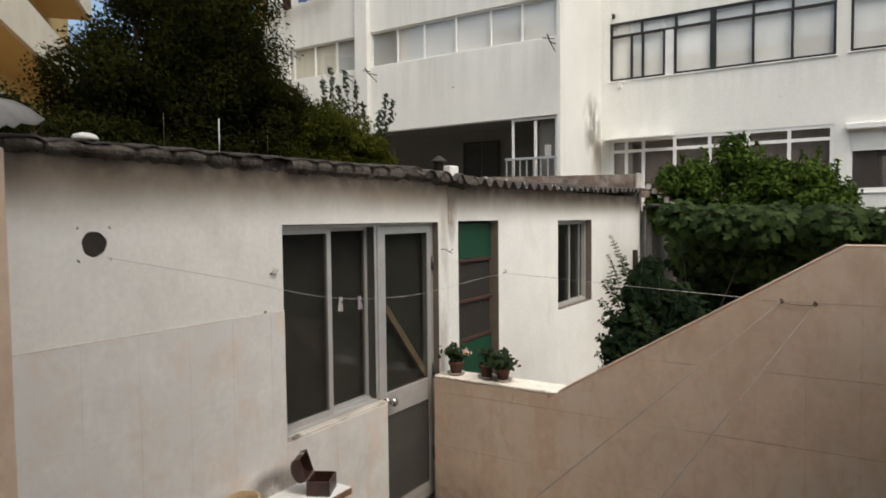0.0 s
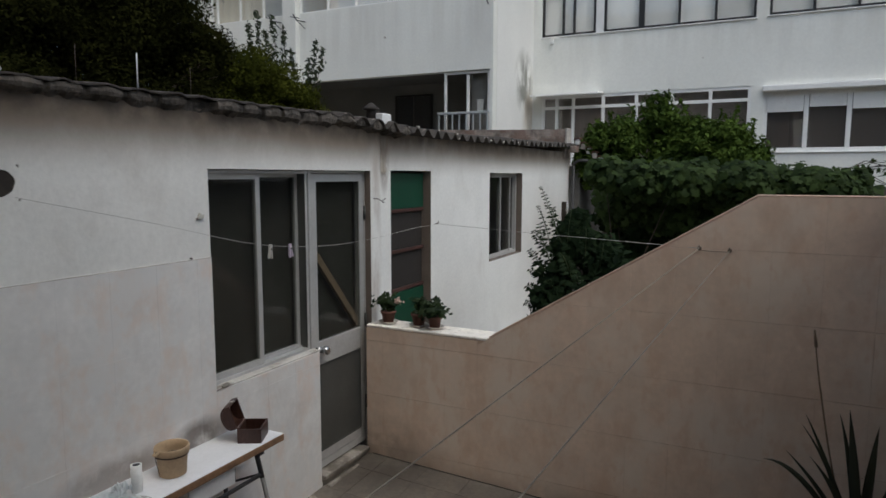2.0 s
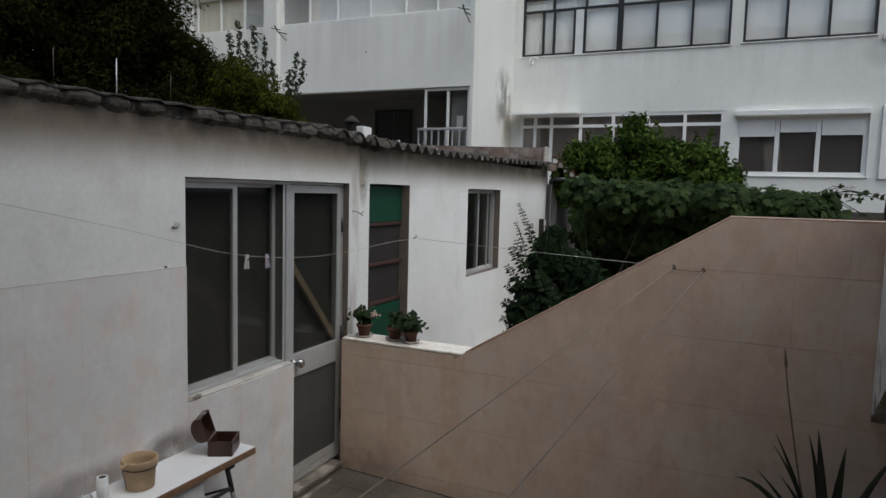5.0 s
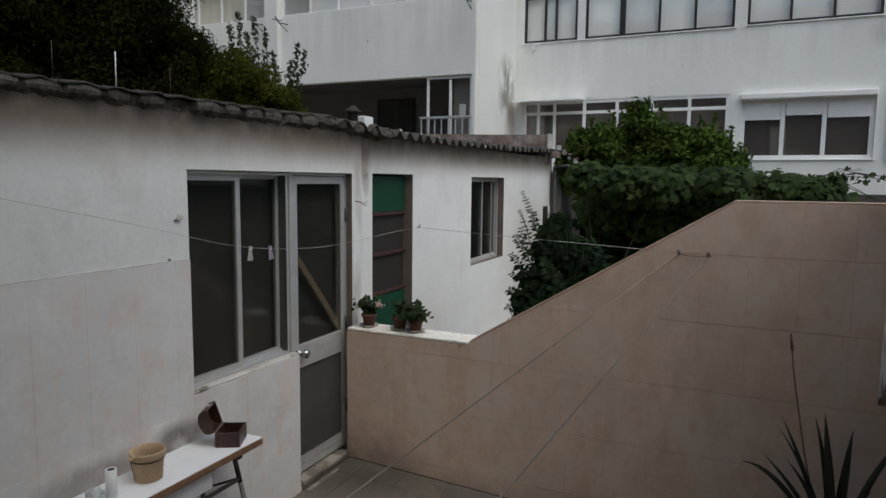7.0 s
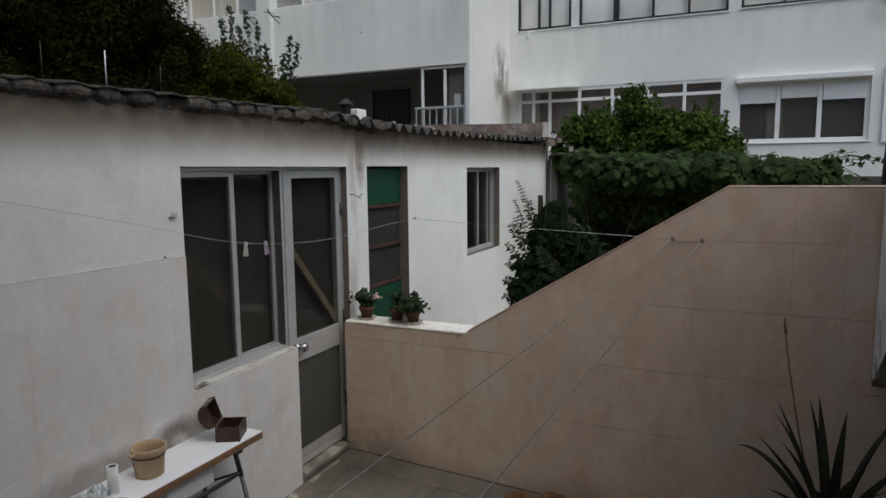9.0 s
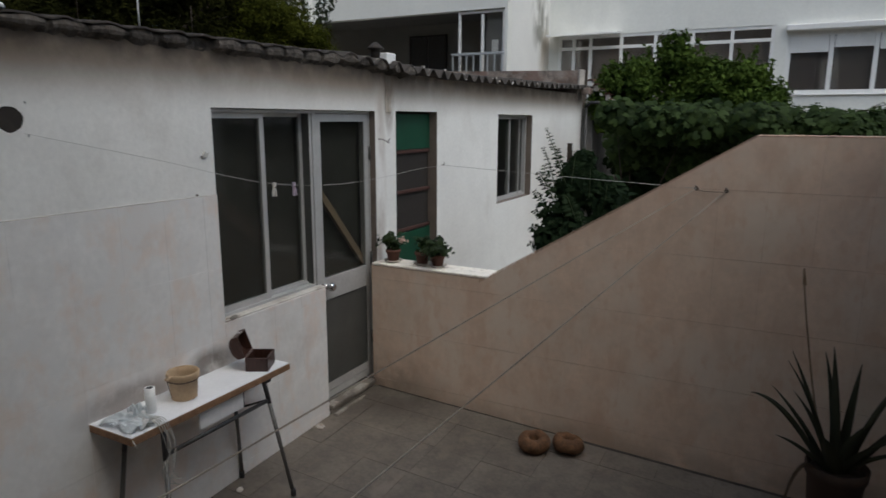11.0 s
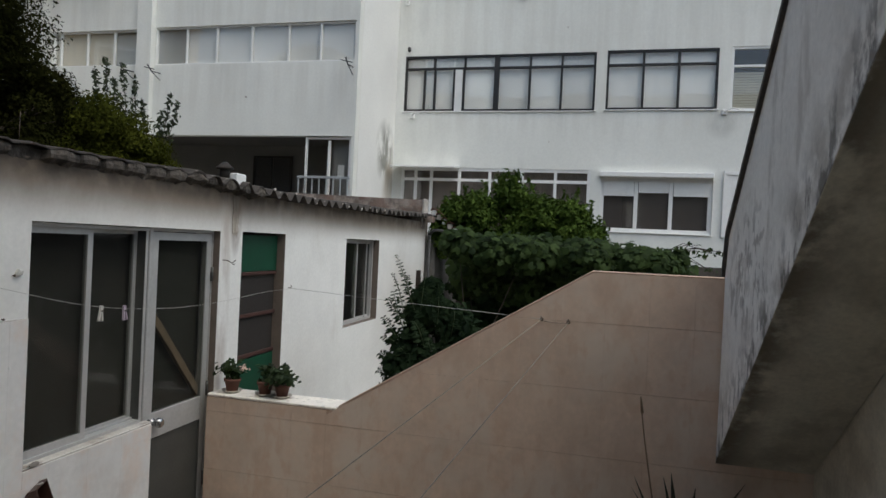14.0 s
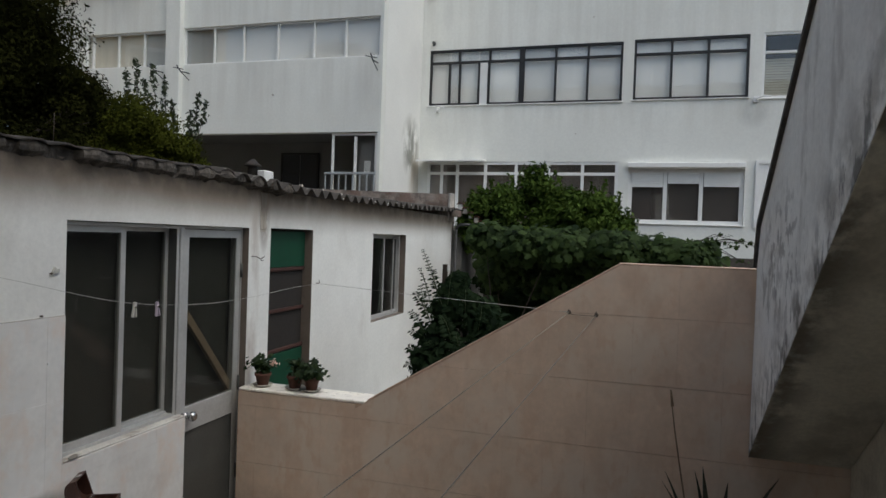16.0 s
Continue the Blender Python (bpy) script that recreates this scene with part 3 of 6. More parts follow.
def leaves(name, centres, normals, sizes, material, parent, kind="", lobed=False, rng=None, droop=0.25, label=""):
    """Many small leaves in one mesh: each a folded blade (4 triangles), or a broad lobed leaf."""
    rng = rng or np.random.default_rng(1)
    n = len(centres)
    nor = normals / np.linalg.norm(normals, axis=1, keepdims=True)
    rnd = rng.normal(size=(n, 3))
    u = np.cross(nor, rnd)
    u /= np.linalg.norm(u, axis=1, keepdims=True)
    v = np.cross(nor, u)
    if lobed:
        shape = [(0, -0.15, 0), (0.35, -0.42, 0.05), (0.52, -0.05, -0.06), (0.38, 0.2, 0.03), (0.42, 0.48, -0.08), (0.14, 0.42, 0.02), (0, 0.68, -0.12),
                 (-0.14, 0.42, 0.02), (-0.42, 0.48, -0.08), (-0.38, 0.2, 0.03), (-0.52, -0.05, -0.06), (-0.35, -0.42, 0.05), (0, 0.1, 0.08)]
        fan = [(12, k, (k + 1) % 12) for k in range(12)]
    else:
        shape = [(0, -0.5, 0), (0.22, -0.05, droop * 0.4), (0, 0.5, -droop), (-0.22, -0.05, droop * 0.4), (0, -0.05, 0)]
        fan = [(4, 0, 1), (4, 1, 2), (4, 2, 3), (4, 3, 0)]
    sh = np.array(shape)
    co = centres[:, None] + sizes[:, None, None] * (sh[None, :, 0:1] * u[:, None] + sh[None, :, 1:2] * v[:, None] + sh[None, :, 2:3] * nor[:, None])
    k = len(shape)
    idx = (np.array(fan)[None] + k * np.arange(n)[:, None, None]).reshape(-1, 3)
    me = bpy.data.meshes.new(name)
    me.vertices.add(n * k)
    me.vertices.foreach_set("co", co.reshape(-1))
    me.loops.add(len(idx) * 3)
    me.loops.foreach_set("vertex_index", idx.reshape(-1).astype(np.int32))
    me.polygons.add(len(idx))
    me.polygons.foreach_set("loop_start", np.arange(0, len(idx) * 3, 3, dtype=np.int32))
    me.polygons.foreach_set("loop_total", np.full(len(idx), 3, dtype=np.int32))
    me.update()
    me.validate()
    me.materials.append(material)
    ob = new(name, me)
    ob.parent = parent
    return tagged(ob, label, kind=kind)


def clumps(rng, centres, radii, per, squash=0.8, shell=0.55):
    """Leaf places and outward normals on the outer shells of clumps."""
    P, N = [], []
    for c, r in zip(centres, radii):
        d = rng.normal(size=(per, 3))
        d /= np.linalg.norm(d, axis=1, keepdims=True)
        rad = r * (shell + (1 - shell) * rng.random(per) ** 0.6) * (1 + 0.18 * rng.normal(size=per))
        P.append(np.array(c) + d * rad[:, None] * np.array([1, 1, squash]))
        nn = d + 0.55 * rng.normal(size=(per, 3)) + np.array([0, 0, 0.5])
        N.append(nn)
    return np.concatenate(P), np.concatenate(N)


# ---- large structure ----
def floor_z(x, y):
    """The patio falls away from the corner by the door."""
    return -0.022 - 0.042 * x - 0.036 * (4.0 - max(y, 1.2))


ground = part("ground", box(-400, 400, -400, 400, -1.6, -0.75), M_GROUND)
tagged(ground, "bare brown garden earth reaching the horizon", "ground", kind="structure")

# garden level behind the boundary wall
garden = part("garden_soil", box(-0.2, 12, 4.2, 15, -0.76, -0.2, 0.02), M_GROUND)
tagged(garden, "dark shaded soil of the garden beds", "ground", kind="structure")

bm = bmesh.new()
N = 10
grid = [[bm.verts.new((x, y, floor_z(x, y) - 0.006)) for y in np.linspace(-1.2, 4.02, N)] for x in np.linspace(-0.02, 4.4, N)]
for i in range(N - 1):
    for j in range(N - 1):
        bm.faces.new((grid[i][j], grid[i + 1][j], grid[i + 1][j + 1], grid[i][j + 1]))
floor = part("floor", bm, M_FLOOR_JOINT)
tagged(floor, "grey worn patio floor of large tiles", "floor", kind="structure")

# shed wall with window, doors and a vent hole
WIN = (2.53, 3.44, 0.905, 2.085)
DOOR = (3.44, 4.085, -0.02, 2.085)
GDOOR = (4.37, 5.05, -0.3, 2.09)
WIN2 = (6.39, 7.42, 1.14, 2.08)
SHED_END = 9.47
FLUE_Y, FLUE_Z, FLUE_R = 1.507, 2.021, 0.052
FLUE_HOLE = (FLUE_Y - 0.07, FLUE_Y + 0.07, FLUE_Z - 0.07, FLUE_Z + 0.07)
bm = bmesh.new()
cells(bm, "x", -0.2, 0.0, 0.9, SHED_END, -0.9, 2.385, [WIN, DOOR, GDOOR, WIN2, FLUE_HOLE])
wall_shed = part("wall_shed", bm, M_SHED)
tagged(wall_shed, "white limewashed shed wall, grime and painted shade under the roof edge", "wall", kind="structure")

# inside of the shed, out of sight; its dark colour passes for unlit
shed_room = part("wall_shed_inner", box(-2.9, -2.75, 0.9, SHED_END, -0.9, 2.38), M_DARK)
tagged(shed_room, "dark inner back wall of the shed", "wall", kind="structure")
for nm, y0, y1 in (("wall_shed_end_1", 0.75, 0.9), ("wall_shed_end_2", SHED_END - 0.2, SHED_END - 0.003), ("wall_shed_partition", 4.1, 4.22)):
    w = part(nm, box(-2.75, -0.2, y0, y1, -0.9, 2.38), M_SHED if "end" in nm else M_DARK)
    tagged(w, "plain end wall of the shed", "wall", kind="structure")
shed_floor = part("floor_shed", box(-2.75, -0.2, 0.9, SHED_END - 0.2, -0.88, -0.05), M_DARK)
tagged(shed_floor, "dark floor inside the shed", "floor", kind="structure")

# pilaster where the shed meets the house
pil = part("wall_pier", box(-0.2, 0.035, -1.2, 1.175, -0.9, 2.38, 0.006), M_TILE)
tagged(pil, "beige tiled pier at the end of the shed", "wall", kind="structure")

# boundary wall: low part, slope, high part
BW = 4.0
SLOPE = ((0.965, 0.955), (2.561, 1.941))
BW_RIGHT = 4.45


bw = part("wall_boundary", prism([(0.002, -0.9), (BW_RIGHT, -0.9), (BW_RIGHT, 1.941), (2.561, 1.941), (0.965, 0.955), (0.965, 0.94), (0.002, 0.94)], "y", BW + 0.008, BW + 0.2), M_GROUT)
tagged(bw, "boundary wall with a sloping top, clad in beige tiles", "wall", kind="structure")
ledge = part("wall_coping", box(0.003, 0.965, BW + 0.001, BW + 0.215, 0.941, 0.962, 0.006), M_STONE)
tagged(ledge, "white stone coping on the low boundary wall", "coping", kind="structure")
cap = part("wall_coping_high", prism([(0.985, 0.971), (2.561, 1.9425), (BW_RIGHT, 1.9425), (BW_RIGHT, 1.9465), (2.559, 1.9465), (0.975, 0.972)], "y", BW + 0.002, BW + 0.21), M_GROUT)
tagged(cap, "thin dull cement edge along the wall top", "coping", kind="structure")

# dirt that has gathered along the foot of the wall
bm = bmesh.new()
prev = None
for x in np.linspace(0.05, 3.2, 64):
    wd = 0.012 + 0.008 * abs(noise.noise((x * 4, 1, 1))) + (0.004 if x > 1.7 else -0.009)
    row = [bm.verts.new((x, BW - 0.001, floor_z(x, 4.0) + 0.008)), bm.verts.new((x, BW - wd, floor_z(x, BW - wd) + 0.0015))]
    if prev:
        bm.faces.new((prev[0], prev[1], row[1], row[0]))
    prev = row
tagged(part("dirt_line", bm, M_GRIME), "line of dark dirt along the foot of the wall", "dirt", kind="structure")

# raised terrace in front of the house, out of view: guessed from eye height, it shades the lower wall
terrace = part("terrace", box(0.037, 4.44, -1.198, 1.4, -0.9, 0.42, 0.01), M_STEP)
tagged(terrace, "unseen raised cement terrace in front of the house", "terrace", kind="structure")

# unseen house behind the camera, its height set to shade the patio, and the wall past the stair
house = part("wall_house", box(-6, 9, -1.6, -1.2, -0.9, 8.8), M_HOUSE)
tagged(house, "unseen house wall behind the patio, raised to block light", "wall", kind="structure")
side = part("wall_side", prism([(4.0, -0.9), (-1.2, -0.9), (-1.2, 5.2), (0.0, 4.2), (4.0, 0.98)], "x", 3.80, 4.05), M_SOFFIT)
tagged(side, "stained concrete side wall under the stair", "wall", kind="structure")
# near-black wall colour stands in for the shaded void under the vine
gw = part("wall_garden", box(-3, 9, 11.2, 11.4, -0.76, 1.9), M_GARDEN_DARK)
tagged(gw, "garden end wall coloured dark for the shade under the vine", "wall", kind="structure")
gw2 = part("wall_garden_side", box(-0.06, 0.13, 9.6, 11.2, -0.76, 2.2, 0.01), M_GARDEN_PIER)
tagged(gw2, "dark weathered masonry beside the shed end", "wall", kind="structure")

# far wooded ridge on the camera's side, which shows in the window panes
bm = bmesh.new()
prev = None
for u in np.linspace(-1.3, 1.3, 131):
    rise = 0.246 + 0.085 * math.exp(-((u + 0.5) / 0.13) ** 2) + 0.06 * math.exp(-((u + 0.74) / 0.07) ** 2) + 0.012 * noise.noise((u * 9, 1, 1)) + 0.006 * noise.noise((u * 31, 2, 1))
    x, top = 2.6 + 160 * u, 2.0 + 160 * rise
    row = [bm.verts.new(p) for p in ((x, -132, -1.0), (x, -134, 0.6 * top), (x, -138, top), (x, -260, top * 0.6), (x, -330, -1.0))]
    if prev:
        for q in range(4):
            bm.faces.new((prev[q], prev[q + 1], row[q + 1], row[q]))
    prev = row
bmesh.ops.recalc_face_normals(bm, faces=bm.faces[:])
tagged(part("backdrop_ridge", bm, M_RIDGE), "distant wooded ridge beyond the houses", "hill", kind="structure")

# ---- outside stair with a solid parapet ----
SX = 3.29
stair = thing("stair", "outside concrete stair with stained white parapet and bare soffit", "stair", pose(SX, 4.0, 0))
SLP = 0.846


def sb(y):
    return 0.90 + SLP * (4.0 - y)


top_edge = [(3.975, 1.955), (3.915, 2.18), (2.93, 3.065), (0.2, 5.52)]
outline = [(3.99, 0.909)] + top_edge + [(0.2, sb(0.2))]
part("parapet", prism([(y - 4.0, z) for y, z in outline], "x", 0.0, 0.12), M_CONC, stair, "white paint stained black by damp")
edge = [(y - 4.0, z) for y, z in top_edge]
part("parapet_cap", prism([(y, z + 0.002) for y, z in edge] + [(y + 0.012, z + 0.03) for y, z in edge[::-1]], "x", -0.02, 0.14), M_CAP, stair, "dark weathered cap")
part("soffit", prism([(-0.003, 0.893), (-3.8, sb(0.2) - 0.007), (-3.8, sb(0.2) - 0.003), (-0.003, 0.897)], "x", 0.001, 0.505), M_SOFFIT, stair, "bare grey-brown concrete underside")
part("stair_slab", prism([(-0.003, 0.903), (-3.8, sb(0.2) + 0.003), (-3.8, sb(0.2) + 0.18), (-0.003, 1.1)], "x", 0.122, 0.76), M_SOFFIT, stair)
for k in range(14):
    y1 = -0.01 - 0.21 * k
    zt = 1.09 + 0.1777 * (k + 1)
    part("step", box(0.125, 0.76, y1 - 0.21, y1, zt - 0.17, zt, 0.004), M_CONC, stair)

def turned(bm, m):
    bmesh.ops.transform(bm, matrix=m, verts=bm.verts[:])
    return bm


# ---- shed roof ----
roof = thing("shed_roof", "dirty corrugated fibre-cement shed roof with crumbling mortared edge", "roof", pose(0, 0, 2.41))
bm = bmesh.new()
PITCH = 0.177


def sheet_z(y):
    """Middle height of the corrugated sheet along the eave."""
    far = 0.012 * math.sin(0.9 * y + 0.4) + (0.03 * (y - 7.6) if y > 7.6 else 0.0) - (0.012 if 4.6 < y < 6.6 else 0.0)
    near = 0.002 + 0.014 * (min(y, 3.6) - 1.6) + 0.010 * max(0.0, min(1.0, 1 - (y - 1.6) / 2.6)) + 0.006 * noise.noise((math.floor(y / 0.885), 4.0, 2.0))
    k = min(1.0, max(0.0, (y - 3.7) / 0.7))
    return near + (far - near) * k


def sheet_wave(y):
    a = 0.029 * (1 + 0.5 * noise.noise((math.floor(y / PITCH + 0.5) * 1.7, 3, 1))) if y > 4.2 else (0.0055 + 0.026 * max(0.0, (y - 3.4) / 0.8)) * (1 + 0.5 * noise.noise((math.floor(y / PITCH + 0.5) * 1.3, 8, 1)))
    return a * math.cos(2 * math.pi * y / PITCH)


def eave(y):
    """How far the sheet reaches out past the wall."""
    return (0.11 if y > 4.2 else 0.042 + 0.055 * max(0.0, (y - 3.3) / 0.9) + 0.01 * noise.noise((math.floor(y / 0.885), 7.0, 1.0))) + 0.008 * math.sin(3.1 * y) + 0.006 * math.sin(17 * y) + (0.008 * noise.noise((y * 14, 2, 2)) if y < 4.2 else 0.0)


sheet = []
for y in np.arange(0.6, 9.62, 0.0177):
    y = float(y)
    w, dip, over = sheet_wave(y), sheet_z(y), eave(y)
    row = []
    rag = (0.007 * noise.noise((y * 9, 3, 3)) + 0.006 * noise.noise((y * 23, 5, 3))) if y < 4.2 else 0.0
    dip += rag
    for x, rise in ((over + rag, 0.0), (-1.5, 0.15), (-2.95, 0.29)):
        row.append((bm.verts.new((x, y, 0.003 + rise + w + dip + 0.008)), bm.verts.new((x, y, 0.003 + rise + w + dip))))
    sheet.append(row)
for a, b in zip(sheet, sheet[1:]):
    for c in range(2):
        for s in range(2):
            f = bm.faces.new((a[c][s], a[c + 1][s], b[c + 1][s], b[c][s]))
            f.smooth = True
    bm.faces.new((a[0][0], a[0][1], b[0][1], b[0][0]))
bmesh.ops.recalc_face_normals(bm, faces=bm.faces[:])
part("corrugated_sheet", bm, M_ROOF, roof)

# mortar packed under the crests of the first sheets, broken out here and there
bm = bmesh.new()
prev = None
for y in np.arange(0.62, 4.5, 0.0118):
    y = float(y)
    k = math.floor(y / PITCH + 0.5)
    n1 = noise.noise((y * 12, 5, 1)) * 0.011 + noise.noise((y * 31, 1, 4)) * 0.008
    n2 = noise.noise((y * 9, 9, 2)) * 0.007 + noise.noise((y * 26, 2, 8)) * 0.005
    gone = noise.noise((k * 2.3, 1.5, 6.0))              # some plugs have fallen out
    back = -0.003 + 0.03 * max(0.0, gone - 0.02) + (0.045 if k == 14 else 0.0)
    crest = sheet_wave(y)
    front = eave(y) - back - (0.012 if crest < -0.004 and gone > 0.05 else 0.0) + n1
    top = sheet_z(y) + crest - 0.001
    low = (-0.024 if y < 3.6 else sheet_z(y) - 0.036) + n2 - 0.25 * crest
    low = min(low, top - 0.004)
    ring = [bm.verts.new(p) for p in ((-0.03, y, low - 0.02), (0.002, y, low - 0.018 + 1.5 * n1), (front - 0.004, y, low + 0.004), (front, y, 0.5 * (low + top)), (front - 0.006, y, top), (-0.03, y, top))]
    if prev:
        for q in range(5):
            bm.faces.new((prev[q], prev[q + 1], ring[q + 1], ring[q]))
    prev = ring
bmesh.ops.recalc_face_normals(bm, faces=bm.faces[:])
part("mortar_edge", bm, M_MORTAR, roof, "crumbling grey mortar")
part("gable_parapet", prism([(-3.0, -0.1), (0.02, -0.1), (0.02, 0.295), (-1.0, 0.315), (-3.0, 0.37)], "y", 9.15, 9.32), M_GABLE, roof, "grey cement parapet on the far gable")
part("parapet_end", box(0.022, 0.06, 9.13, 9.34, 0.03, 0.31, 0.008), M_SILL, roof, "white painted end block")
part("parapet_step", box(0.062, 0.17, 9.2, 9.34, -0.03, 0.06, 0.008), M_GABLE, roof, "pale stepped block")
for k in range(6):
    x, z = 0.10 + 0.085 * k, 0.16 - 0.066 * k
    bm = bmesh.new()
    ends = []
    for y in (9.5, 9.85):
        ends.append([[bm.verts.new((x + r * math.cos(a), y, z + 0.75 * r * math.sin(a))) for a in np.linspace(0.1, math.pi - 0.1, 9)] for r in (0.05, 0.038)])
    for q in range(8):
        for a, b in ((ends[0][0], ends[1][0]), (ends[0][1], ends[1][1]), (ends[0][0], ends[0][1])):
            bm.faces.new((a[q], a[q + 1], b[q + 1], b[q]))
    bmesh.ops.recalc_face_normals(bm, faces=bm.faces[:])
    rt = part("ridge_tile", bm, M_TERRA, roof, "red-brown clay tile")
    part("mortar_plug", box(x - 0.036, x + 0.03, 9.52, 9.6, z - 0.07, z + 0.012, 0.008), M_SILL if k % 2 else M_PLASTIC, rt, "white mortar plug")

vent = thing("roof_vent", "small white block vent with a dark cowl on the roof edge", "vent", pose(0.0, 4.16, 2.455))
part("base", box(0.0, 0.062, 0.0, 0.125, -0.03, 0.05, 0.006), M_PLASTIC, vent, "white block")
part("cowl", lathe([(0.037, 0.0), (0.036, 0.052), (0.034, 0.075), (0.062, 0.078), (0.063, 0.086), (0.045, 0.1), (0.014, 0.128)], 20, (-0.05, 0.02, 0)), M_SOOT, vent, "dark metal cowl")

bm = bmesh.new()
prev = None
for z in np.linspace(2.06, 2.385, 30):
    z = float(z)
    ya = 4.222 + 0.012 * noise.noise((z * 14, 1, 1)) + 0.006 * noise.noise((z * 40, 2, 1))
    yb = 4.305 + 0.014 * noise.noise((z * 13, 5, 1)) + 0.006 * noise.noise((z * 37, 6, 1))
    up = 0.005 + 0.003 * noise.noise((z * 9, 3, 3)) if z > 2.08 else 0.001
    row = [bm.verts.new(p) for p in ((-0.01, ya - 0.004, z), (up, ya + 0.004, z), (up + 0.004, 0.5 * (ya + yb), z), (up, yb - 0.004, z), (-0.01, yb + 0.004, z))]
    if prev:
        for q in range(4):
            bm.faces.new((prev[q], prev[q + 1], row[q + 1], row[q]))
    prev = row
bmesh.ops.recalc_face_normals(bm, faces=bm.faces[:])
tagged(part("wall_chase", bm, M_CHASE), "patched strip of stained plaster below the roof vent", "plaster", kind="structure")

for y, h, mm in ((2.15, 0.16, M_WHITE_FRAME), (1.85, 0.15, M_RUST), (2.46, 0.14, M_RUST)):
    rod = part("fence_rod", tube([(-0.02, y, 2.43), (-0.022, y + 0.004, 2.446 + h)], 0.0029 if h == 0.16 else 0.0013, 6), mm)
    tagged(rod, "thin upright metal rod set in the roof edge", "rod", "rods on the roof edge")

dish = part("roof_dish", lathe([(0.045, 0.0), (0.05, 0.006), (0.043, 0.02), (0.02, 0.028)], 20), M_PLASTIC)
dish.matrix_basis = pose(-0.02, 1.495, 2.44)
tagged(dish, "upturned white plastic dish on the roof edge", "dish")
bm = bmesh.new()
g = [[bm.verts.new((-0.25 + 0.4 * i / 7 , 1.02 + 0.24 * j / 5, 2.44 + 0.12 * math.sin(math.pi * (j + 0.4) / 6) * (1 - 0.2 * i / 7) + 0.025 * noise.noise((i * 0.9, j * 0.8, 1)))) for j in range(6)] for i in range(8)]
for i in range(7):
    for j in range(5):
        bm.faces.new((g[i][j], g[i + 1][j], g[i + 1][j + 1], g[i][j + 1])).smooth = True
bmesh.ops.solidify(bm, geom=bm.faces[:], thickness=0.01)
tagged(part("plastic_sheet", bm, M_TARP), "crumpled grey plastic sheet lying on the roof edge", "sheet")

# small pale flecks of mortar stuck along the corrugated edge
frng = random.Random(31)
bm = bmesh.new()
for k in range(18):
    y = 4.4 + 4.9 * frng.random()
    r = bmesh.ops.create_icosphere(bm, subdivisions=1, radius=1.0)
    w = 0.034 * math.cos(2 * math.pi * y / 0.177)
    seed, sz = frng.uniform(0, 50), frng.uniform(0.004, 0.013)
    for v in r["verts"]:
        q = sz * (1 + 0.6 * noise.noise(v.co * 1.5 + Vector((seed, 0, 0))))
        v.co = Vector((0.113, y, 0.0 + w * 0.9 + frng.uniform(-0.002, 0.002))) + Vector((v.co.x * q * 0.6, v.co.y * q * 1.3, v.co.z * q))
part("mortar_flecks", bm, M_SILL, roof, "pale flecks of mortar")


# ---- windows and doors of the shed ----
def frame_bm(w, h, t, d, y0=0.0, x0=0.0, z0=0.0, bevel=0.0):
    """A rectangular frame of bar width t and depth d, in the x-z plane, face at y0."""
    bm = bmesh.new()
    out = ((x0, z0), (x0 + w, z0), (x0 + w, z0 + h), (x0, z0 + h))
    inn = ((x0 + t, z0 + t), (x0 + w - t, z0 + t), (x0 + w - t, z0 + h - t), (x0 + t, z0 + h - t))
    v = [[bm.verts.new((x, y, z)) for x, z in ring] for ring in (out, inn) for y in (y0, y0 + d)]
    for k in range(4):
        j = (k + 1) % 4
        for p, q in ((0, 2), (1, 3), (0, 1), (2, 3)):
            bm.faces.new((v[p][k], v[p][j], v[q][j], v[q][k]))
    bmesh.ops.recalc_face_normals(bm, faces=bm.faces[:])
    return bm


def pane_bm(x0, x1, z0, z1, y, t=0.005):
    return box(x0, x1, y, y + t, z0, z1)


def pane(name, x0, x1, z0, z1, y, material, parent):
    ob = part(name, pane_bm(x0, x1, z0, z1, y), material, parent)
    ob.visible_shadow = False
    return ob


# sliding window of two sashes; local x runs along +y of the world, local -y looks out
w, h = 0.875, WIN[3] - WIN[2]
win1 = thing("window_1", "two-leaf sliding aluminium window with dark panes", "window", pose(-0.05, WIN[0], WIN[2], 0, 0, 90), kind="structure")
part("outer_frame", frame_bm(w, h - 0.002, 0.019, 0.1), M_ALU, win1)
for xa, xb, yy, tt in ((0.012, 0.452, 0.012, 0.036), (0.476, 0.854, 0.062, 0.026)):
    s = part("sash", frame_bm(xb - xa, h - 0.04, tt, 0.026, yy, xa, 0.02), M_ALU, win1)
    pane("pane", xa + tt - 0.004, xb - tt + 0.004, 0.016 + tt, h - 0.016 - tt, yy + 0.008, M_GLASS, s)
# dark strip paints the shadow on the frame's inner face
part("jamb_track", box(w - 0.0205, w - 0.0195, 0.003, 0.06, 0.022, h - 0.024), M_ALU_DIRT_SHADE, win1, "dark strip for the shaded inner face of the frame")
part("middle_track", box(0.02, w - 0.02, 0.046, 0.054, 0.0195, 0.034, 0.002), M_ALU, win1)
part("fly_screen", box(0.004, w - 0.004, 0.112, 0.116, 0.004, h - 0.006), M_SCREEN, win1, "dark fly screen behind the panes")
part("head_track", box(0.0, w, -0.012, -0.001, h - 0.024, h - 0.004, 0.003), M_ALU, win1)
